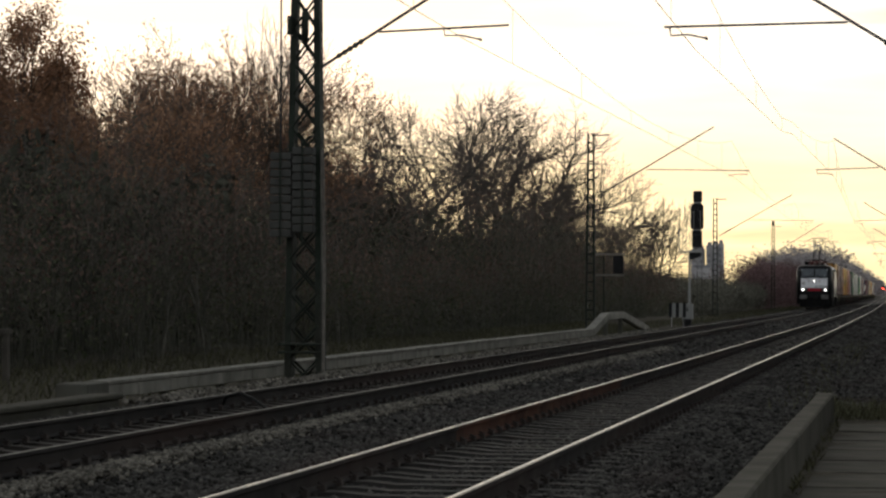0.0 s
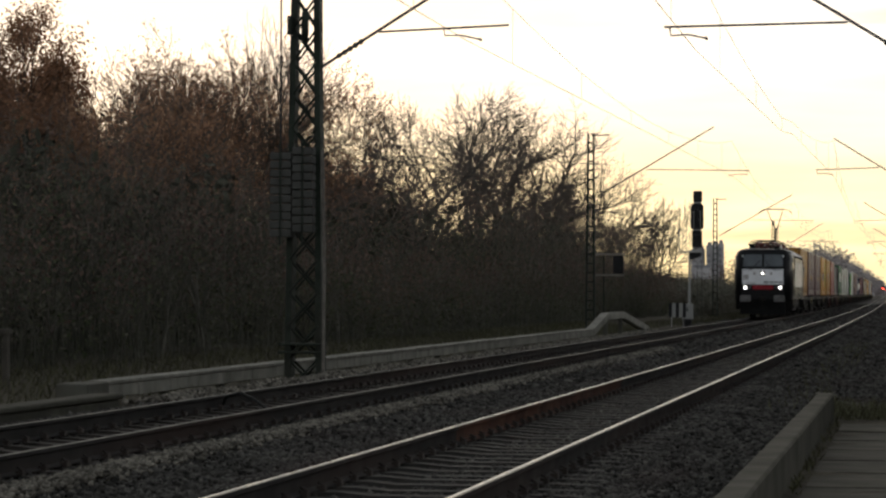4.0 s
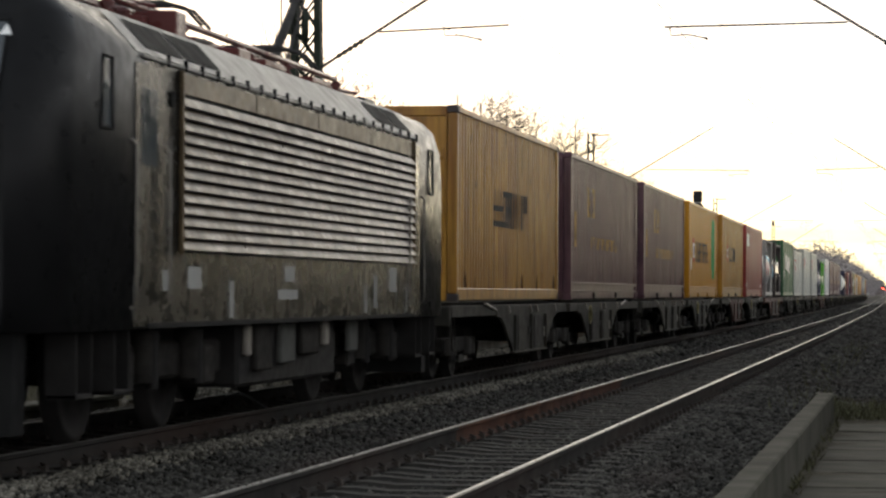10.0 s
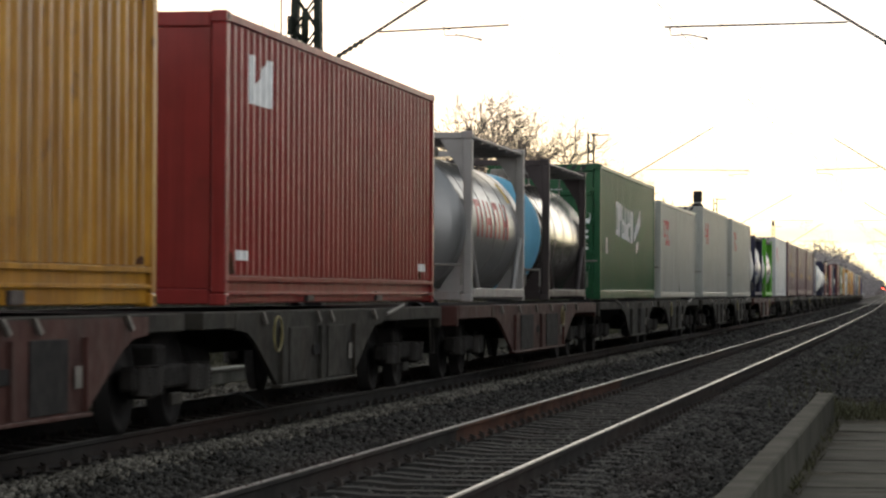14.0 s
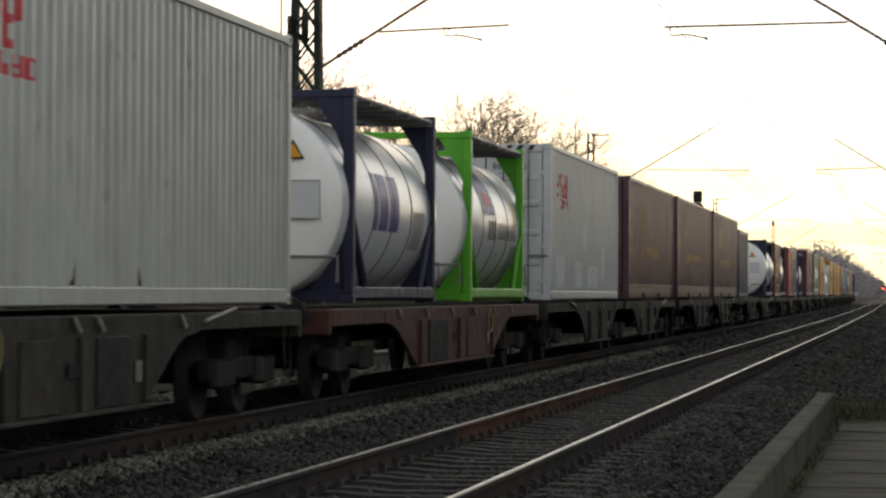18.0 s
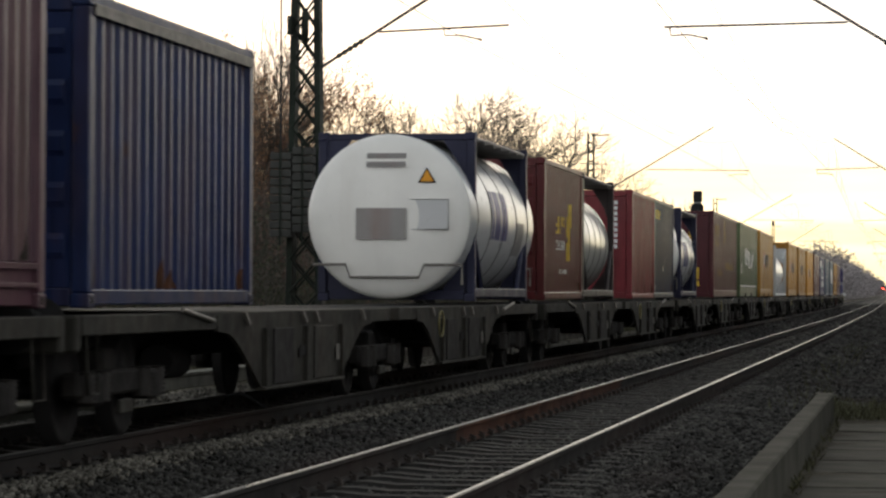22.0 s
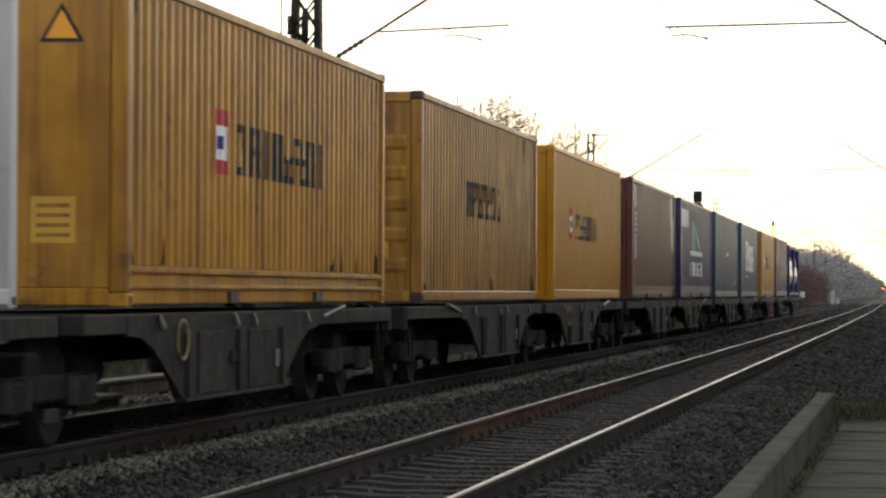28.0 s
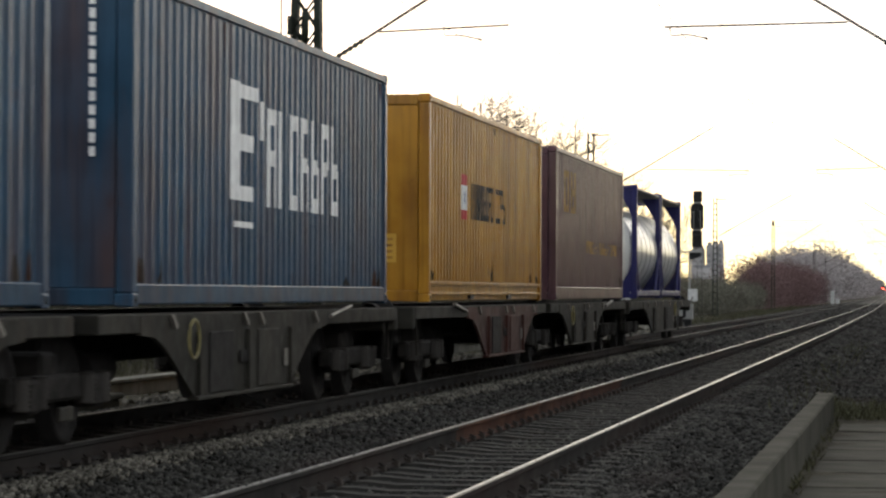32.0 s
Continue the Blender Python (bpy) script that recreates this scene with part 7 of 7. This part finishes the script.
def locomotive(fc):
    t = thing("electric_locomotive", "black electric locomotive with white front panel and lit headlamps", "locomotive")
    ring = lambda y: [(-1.49, y, 0.98), (-1.49, y, 2.63), (-1.49, y, 3.26), (-1.12, y, 3.66), (1.12, y, 3.66), (1.49, y, 3.26), (1.49, y, 2.63), (1.49, y, 0.98)]
    body = MB()
    secs = []
    for s in (-1, 1):
        whole = lambda half: [(-x, s * y, z) for x, y, z in half] + [(x, s * y, z) for x, y, z in reversed(half)]
        face = whole([(1.13, 9.38, 0.98), (1.14, 9.40, 2.63), (1.135, 9.06, 3.14), (1.12, 8.87, 3.43), (1.08, 8.77, 3.55), (0.99, 8.72, 3.61)])
        edge = whole([(1.34, 9.22, 0.98), (1.35, 9.24, 2.63), (1.345, 8.93, 3.16), (1.30, 8.76, 3.45), (1.21, 8.68, 3.58), (1.05, 8.63, 3.63)])
        mid = whole([(1.49, 8.78, 0.98), (1.49, 8.80, 2.63), (1.49, 8.62, 3.16), (1.41, 8.54, 3.44), (1.27, 8.50, 3.58), (1.10, 8.46, 3.65)])
        back = whole([(1.49, 6.6, 0.98), (1.49, 6.6, 2.63), (1.49, 6.6, 3.26), (1.37, 6.6, 3.39), (1.24, 6.6, 3.53), (1.12, 6.6, 3.66)])
        cab = MB()
        skin = [q for k in (0, 12, 24) for q in [(k + i, k + i + 1, k + 13 + i, k + 12 + i) for i in range(11)] + [(k + 11, k, k + 12, k + 23)]]
        cab.add(face + edge + mid + back, skin, 0, True)
        for i in range(5):
            cab.f.append([i, 11 - i, 10 - i, i + 1])
            cab.m.append(0)
            cab.s.append(False)
        c = part("cab", cab, M["loco_black"], t)
        # windscreens lie on the raked face
        ws = lambda x, z: (x, s * (9.40 - (z - 2.63) * 0.667 + 0.012), z)
        for x0, x1 in ((-1.06, -0.045), (0.045, 1.06)):
            part("windscreen", MB().add([ws(x0, 2.71), ws(x1, 2.71), ws(x1 * 0.965, 3.36), ws(x0 * 0.965, 3.36)], [(0, 1, 2, 3)]), M["glass"], c)
            part("window_seal", MB().tube([ws(x0, 2.70), ws(x1, 2.70), ws(x1 * 0.965, 3.37), ws(x0 * 0.965, 3.37), ws(x0, 2.70)], 0.018, 4), M["rubber"], c)
        for a, b in ((-0.62, -0.13), (0.55, 0.10)):
            part("wiper", MB().tube([(a, s * 9.45, 2.60), ws(b, 3.02)], 0.014, 4).tube([ws(b - 0.05, 3.12), ws((a + b) / 2, 2.72)], 0.011, 4), M["rubber"], c)
            part("wiper_motor", MB().cbox(a - 0.08, a + 0.08, min(s * 9.41, s * 9.47), max(s * 9.41, s * 9.47), 2.55, 2.61, 0.01), M["rubber"], c)
        ya, yb = sorted((s * 9.405, s * 9.425))
        part("front_panel", MB().cbox(-1.08, 1.08, ya, yb, 1.77, 2.58, 0.008), M["loco_white"], c, "white front panel")
        yc, yd = sorted((s * 9.385, s * 9.42))
        part("red_bar", MB().cbox(-0.54, 0.54, yc, yd, 1.51, 1.735, 0.01), M["loco_red"], c, "dark red bar")
        part("light_band", MB().cbox(-1.09, 1.09, min(s * 9.37, s * 9.388), max(s * 9.37, s * 9.388), 1.46, 1.76, 0.01), M["rubber"], c)
        for sx in (-1, 1):
            for x, r, mn in ((0.915, 0.075, "lamp" if s < 0 else "glass"), (0.70, 0.07, "glass")):
                part("headlamp", MB().lathe([(0.005, s * 9.437), (r * 0.8, s * 9.433), (r, s * 9.42)], "y", (sx * x, 0, 1.615), 16), M[mn], c)
                part("lamp_rim", MB().lathe([(r, s * 9.415), (r + 0.005, s * 9.44), (r + 0.02, s * 9.44), (r + 0.022, s * 9.40)], "y", (sx * x, 0, 1.615), 16), M["galv"], c)
            part("vent", MB().cbox(sx * 0.44 - 0.05, sx * 0.44 + 0.05, min(s * 9.426, s * 9.44), max(s * 9.426, s * 9.44), 2.28, 2.42, 0.006), M["frame_grey"], c)
            part("buffer_plate", MB().cbox(sx * 0.89 - 0.29, sx * 0.89 + 0.29, min(s * 9.93, s * 9.98), max(s * 9.93, s * 9.98), 0.86, 1.21, 0.03), M["buffer"], c)
            part("buffer_stem", MB().tube([(sx * 0.89, s * 9.36, 1.04), (sx * 0.89, s * 9.93, 1.04)], [0.17, 0.12], 10), M["rubber"], c)
            part("top_lamp", MB().add([(sx * 1.06 - 0.05, s * 9.13, 3.24), (sx * 1.06 + 0.05, s * 9.13, 3.24), (sx * 1.06, s * 9.08, 3.33)], [(0, 1, 2)]), M["white_mark"], c)
            # cab side: window, door lines, grab rails
            xo = sx * 1.492
            part("side_window", MB().add([(xo, s * 8.0, 2.62), (xo, s * 7.72, 2.62), (xo, s * 7.72, 3.16), (xo, s * 7.95, 3.16)], [(0, 1, 2, 3)]), M["glass"], c)
            part("cab_door", MB().cbox(min(sx * 1.491, sx * 1.50), max(sx * 1.491, sx * 1.50), min(s * 6.1, s * 7.0), max(s * 6.1, s * 7.0), 1.0, 3.2, 0.004), M["loco_side"], c)
            part("door_window", MB().cbox(min(sx * 1.501, sx * 1.506), max(sx * 1.501, sx * 1.506), min(s * 6.32, s * 6.78), max(s * 6.32, s * 6.78), 2.35, 3.0, 0.002), M["glass"], c)
            part("window_seal", MB().tube([(xo, s * 8.02, 2.60), (xo, s * 7.70, 2.60), (xo, s * 7.70, 3.18), (xo, s * 7.97, 3.18), (xo, s * 8.02, 2.60)], 0.02, 4), M["rubber"], c)
            for yy in (6.02, 7.1):
                part("grab_rail", MB().tube([(xo, s * yy, 1.15), (xo + sx * 0.05, s * yy, 1.2), (xo + sx * 0.05, s * yy, 2.5), (xo, s * yy, 2.55)], 0.016, 5), M["galv"], c)
            part("mirror_recess", MB().cbox(min(sx * 1.491, sx * 1.51), max(sx * 1.491, sx * 1.51), min(s * 5.85, s * 5.72), max(s * 5.85, s * 5.72), 2.9, 3.03, 0.01), M["rubber"], c)
        part("top_headlamp", MB().lathe([(0.005, s * 9.445), (0.055, s * 9.44), (0.065, s * 9.426)], "y", (0.0, 0, 2.36), 16), M["lamp" if s < 0 else "glass"], c)
        part("lamp_housing", MB().cbox(-0.13, 0.13, min(s * 9.4255, s * 9.432), max(s * 9.4255, s * 9.432), 2.24, 2.48, 0.003), M["signal_grey"], c)
        part("coupler", MB().cbox(-0.16, 0.16, min(s * 9.3, s * 9.75), max(s * 9.3, s * 9.75), 0.88, 1.14, 0.03).tube([(0, s * 9.7, 0.95), (0.02, s * 9.85, 0.7), (0, s * 9.8, 0.45)], 0.04, 6), M["bogie"], c)
        part("plough", MB().prism([(-1.18, 0.20), (1.18, 0.20), (1.2, 0.975), (-1.2, 0.975)], "y", min(s * 9.0, s * 9.3), max(s * 9.0, s * 9.3)), M["rubber"], c)
        for j in range(4):
            part("hose", MB().tube([(-0.5 + 0.33 * j, s * 9.36, 0.95), (-0.5 + 0.33 * j, s * 9.52, 0.7), (-0.45 + 0.33 * j, s * 9.42, 0.5)], 0.025, 5), M["rubber"], c)
        # number line and lettering on the front panel, as bars
        ny = s * 9.4265
        for a, b in ((0.05, 0.16), (0.18, 0.27), (0.36, 0.44), (0.46, 0.55), (0.62, 0.69), (0.71, 0.78), (0.84, 0.88), (0.90, 0.96), (0.97, 1.02)):
            part("number_bar", MB().box(a - 0.0, b, min(ny, ny + s * 0.002), max(ny, ny + s * 0.002), 1.84, 1.93), M["black_mark"], c)
        for j in range(7):
            part("number_bar", MB().box(-0.90 + j * 0.075, -0.85 + j * 0.075, min(ny, ny + s * 0.002), max(ny, ny + s * 0.002), 1.82, 1.88), M["frame_grey"], c)
        for j in range(4):
            part("label_bar", MB().box(-1.02, -0.74, min(ny, ny + s * 0.002), max(ny, ny + s * 0.002), 2.03 + j * 0.065, 2.08 + j * 0.065), M["frame_grey"], c)
        for x in (-0.85, 0.62):
            part("grab_bar", MB().tube([(x, ny, 2.50), (x, ny + s * 0.05, 2.52), (x + 0.3, ny + s * 0.05, 2.52), (x + 0.3, ny, 2.50)], 0.012, 5), M["galv"], c)
    v = ring(-6.6) + ring(6.6)
    body.add(v, [(i, i + 1, 9 + i, 8 + i) for i in range(7)] + [(7, 0, 8, 15)])
    part("body", body, M["loco_side"], t)
    # roof sheets lie on the sloping eaves
    for sx in (-1, 1):
        e = lambda y, f, o=0.012: (sx * (1.49 - 0.37 * f) + sx * o, y, 3.26 + 0.40 * f + o)
        part("eave_sheet", MB().add([e(-6.9, 0.06), e(6.9, 0.06), e(6.9, 0.98), e(-6.9, 0.98)], [(0, 1, 2, 3)]), M["loco_roof"], t, "pale grey roof edge")
        for y0, y1 in ((-6.4, -5.1), (-5.0, -3.7), (4.4, 5.5), (5.6, 6.7)):
            part("roof_grille", MB().add([e(y0, 0.22, 0.018), e(y1, 0.22, 0.018), e(y1, 0.85, 0.018), e(y0, 0.85, 0.018)], [(0, 1, 2, 3)]), M["rubber"], t)
        part("gutter", MB().cbox(min(sx * 1.48, sx * 1.515), max(sx * 1.48, sx * 1.515), -6.8, 6.8, 3.25, 3.28, 0.006), M["loco_roof"], t)
        for j in range(22):
            y = -6.0 + j * 0.6
            part("bracket", MB().box(min(sx * 1.50, sx * 1.53), max(sx * 1.50, sx * 1.53), y, y + 0.03, 3.23, 3.33), M["rubber"], t)
        # long louvred side grille
        fr = part("grille_back", MB().cbox(min(sx * 1.491, sx * 1.497), max(sx * 1.491, sx * 1.497), -5.55, 6.45, 1.64, 3.22, 0.002), M["rubber"], t)
        for j in range(13):
            z = 1.66 + j * 0.105
            part("louvre", MB().prism([(sx * 1.498, z), (sx * 1.548, z + 0.004), (sx * 1.544, z + 0.020), (sx * 1.508, z + 0.084), (sx * 1.498, z + 0.086)], "y", -5.5, 6.4), M["loco_louvre"], fr)
        part("upper_panel", MB().cbox(min(sx * 1.498, sx * 1.514), max(sx * 1.498, sx * 1.514), -5.5, 6.4, 3.035, 3.215, 0.004), M["loco_louvre"], fr, "tan panel with golden sky sheen in its colour")
        for y in (-2.6, 0.4, 3.4):
            part("panel_joint", MB().box(min(sx * 1.5142, sx * 1.517), max(sx * 1.5142, sx * 1.517), y, y + 0.02, 3.04, 3.21), M["rubber"], fr)
        for y in (-5.55, 6.42):
            part("grille_post", MB().cbox(min(sx * 1.498, sx * 1.54), max(sx * 1.498, sx * 1.54), y, y + 0.05, 1.62, 3.23, 0.006), M["loco_louvre"], fr)
        part("sill", MB().cbox(min(sx * 1.491, sx * 1.51), max(sx * 1.491, sx * 1.51), -6.6, 6.6, 0.98, 1.03, 0.006), M["rubber"], t)
        xs0, xs1 = sorted((sx * 1.492, sx * 1.496))
        for y, z, w, h in ((-7.0, 1.05, 0.22, 0.38), (-5.2, 1.32, 0.5, 0.2), (-3.6, 1.05, 0.16, 0.35), (-1.2, 1.40, 0.5, 0.16), (-1.5, 1.22, 0.95, 0.10), (3.2, 1.05, 0.16, 0.33), (3.8, 1.1, 0.2, 0.4), (4.8, 1.30, 0.5, 0.3), (6.0, 1.05, 0.14, 0.35), (-6.2, 1.3, 0.3, 0.18)):
            part("marking", MB().box(xs0, xs1, y, y + w, z, z + h), M["signal_grey"], t)
    part("roof_deck", MB().cbox(-1.05, 1.05, -8.2, 8.2, 3.662, 3.69, 0.01), M["loco_roof"], t)
    pantograph(t, 5.0, True, 1)
    pantograph(t, -5.6, False, 1)
    pantograph(t, -2.9, False, -1)
    pantograph(t, 2.4, False, -1)
    eq = part("roof_gear", MB().cbox(-0.5, 0.5, -0.9, 0.9, 3.66, 3.95, 0.03), M["insulator"], t)
    for y in (-7.4, -4.2, -1.4, 1.2, 3.6, 6.6):
        for x in (-0.4, 0.45):
            mb = MB()
            insulator(mb, (x, y, 3.66), (x, y, 4.02), 0.09, 4)
            part("insulator", mb, M["insulator"], eq)
    # dark red switches, arresters and housings between the pantographs
    rng = random.Random(8)
    for j in range(22):
        y, x = -8.0 + j * 0.72 + rng.uniform(-0.15, 0.15), rng.uniform(-0.75, 0.75)
        w, d, h = rng.uniform(0.12, 0.32), rng.uniform(0.15, 0.4), rng.uniform(0.12, 0.34)
        part("roof_box", MB().cbox(x - w, x + w, y - d, y + d, 3.662, 3.662 + h, 0.02), M["insulator" if j % 3 else "loco_black"], eq)
        part("roof_pipe", MB().tube([(x, y - d, 3.70 + h), (x * 0.4, y, 3.80 + h), (x - 0.2, y + 0.6, 3.72)], 0.025, 5), M["insulator" if j % 2 else "galv"], eq)
    part("roof_bus_bar", MB().tube([(-0.4, -7.4, 4.04), (-0.4, 6.6, 4.04)], 0.035, 6), M["insulator"], eq)
    part("roof_bus_bar", MB().tube([(0.45, -7.4, 4.04), (0.45, 6.6, 4.04)], 0.035, 6), M["insulator"], eq)
    part("horn", MB().tube([(-0.55, -7.9, 3.60), (-0.55, -7.9, 3.82), (-0.5, -7.75, 3.90), (-0.4, -7.4, 3.90)], [0.05, 0.06, 0.05, 0.03], 8), M["rubber"], t)
    part("aerial", MB().tube([(0.9, -8.0, 3.6), (0.9, -8.0, 3.85)], 0.03, 6), M["white_mark"], t)
    # running gear
    for y0, y1, z0, mname in ((-0.75, -0.05, 0.55, "weight"), (2.95, 3.45, 0.60, "weight"), (0.3, 1.2, 0.62, "bogie"), (-1.9, -1.2, 0.5, "bogie"), (1.5, 1.75, 0.7, "galv"), (-2.3, -2.1, 0.66, "galv")):
        for sx in (-1, 1):
            part("equipment_box", MB().cbox(min(sx * 1.302, sx * 1.37), max(sx * 1.302, sx * 1.37), y0, y1, z0, 0.97, 0.02), M[mname], t)
    part("underframe", MB().cbox(-1.30, 1.30, -2.4, 2.4, 0.35, 0.975, 0.04), M["wagon_dark"], t)
    for c in (-4.95, 4.95):
        b = part("bogie_frame", MB().cbox(-1.18, -1.0, c - 2.3, c + 2.3, 0.50, 0.85, 0.04).cbox(1.0, 1.18, c - 2.3, c + 2.3, 0.50, 0.85, 0.04).cbox(-1.0, 1.0, c - 0.5, c + 0.5, 0.45, 0.9, 0.04), M["bogie"], t)
        for sy in (-1.45, 1.45):
            w = MB()
            for sx in (-1, 1):
                x = sx * 0.7535
                w.lathe([(0.02, x + sx * 0.09), (0.2, x + sx * 0.09), (0.22, x + sx * 0.06), (0.52, x + sx * 0.05), (0.56, x + sx * 0.07), (0.615, x + sx * 0.065), (0.625, x - sx * 0.03), (0.655, x - sx * 0.05), (0.655, x - sx * 0.07), (0.02, x - sx * 0.05)], "x", (0, c + sy, 0.625), 28)
            w.tube([(-0.7, c + sy, 0.625), (0.7, c + sy, 0.625)], 0.11, 8)
            part("wheelset", w, M["wheel"], b)
            for sx in (-1, 1):
                part("axle_box", MB().cbox(sx * 1.12 - 0.16, sx * 1.12 + 0.16, c + sy - 0.22, c + sy + 0.22, 0.42, 0.80, 0.03), M["bogie"], b)
                part("spring", MB().tube([(sx * 1.22, c + sy * 0.55, 0.50), (sx * 1.22, c + sy * 0.55, 0.95)], 0.13, 10), M["bogie"], b)
        for sx in (-1, 1):
            for yy in (-0.8, 0.8):
                part("damper", MB().tube([(sx * 1.32, c + yy, 0.45), (sx * 1.32, c + yy, 0.95)], 0.055, 8), M["wagon_dark"], b)
    for y in (-8.3, -7.2, 7.2, 8.3):
        for sx in (-1, 1):
            part("step", MB().cbox(min(sx * 1.2, sx * 1.45), max(sx * 1.2, sx * 1.45), y - 0.22, y + 0.22, 0.45, 0.49, 0.006).box(min(sx * 1.2, sx * 1.45), max(sx * 1.2, sx * 1.45), y - 0.22, y - 0.2, 0.45, 0.98).box(min(sx * 1.2, sx * 1.45), max(sx * 1.2, sx * 1.45), y + 0.2, y + 0.22, 0.45, 0.98), M["wagon_dark"], t)
    rides(t, fc, 0.0)


locomotive(17.05)


def motions():
    """The train runs towards the camera at an even speed along the far track."""
    times = [2.0 * i for i in range(17)]
    for ob, f, z in MOVING:
        walk(ob, [(t, on_track(place_at(f, t), z)) for t in times])


motions()
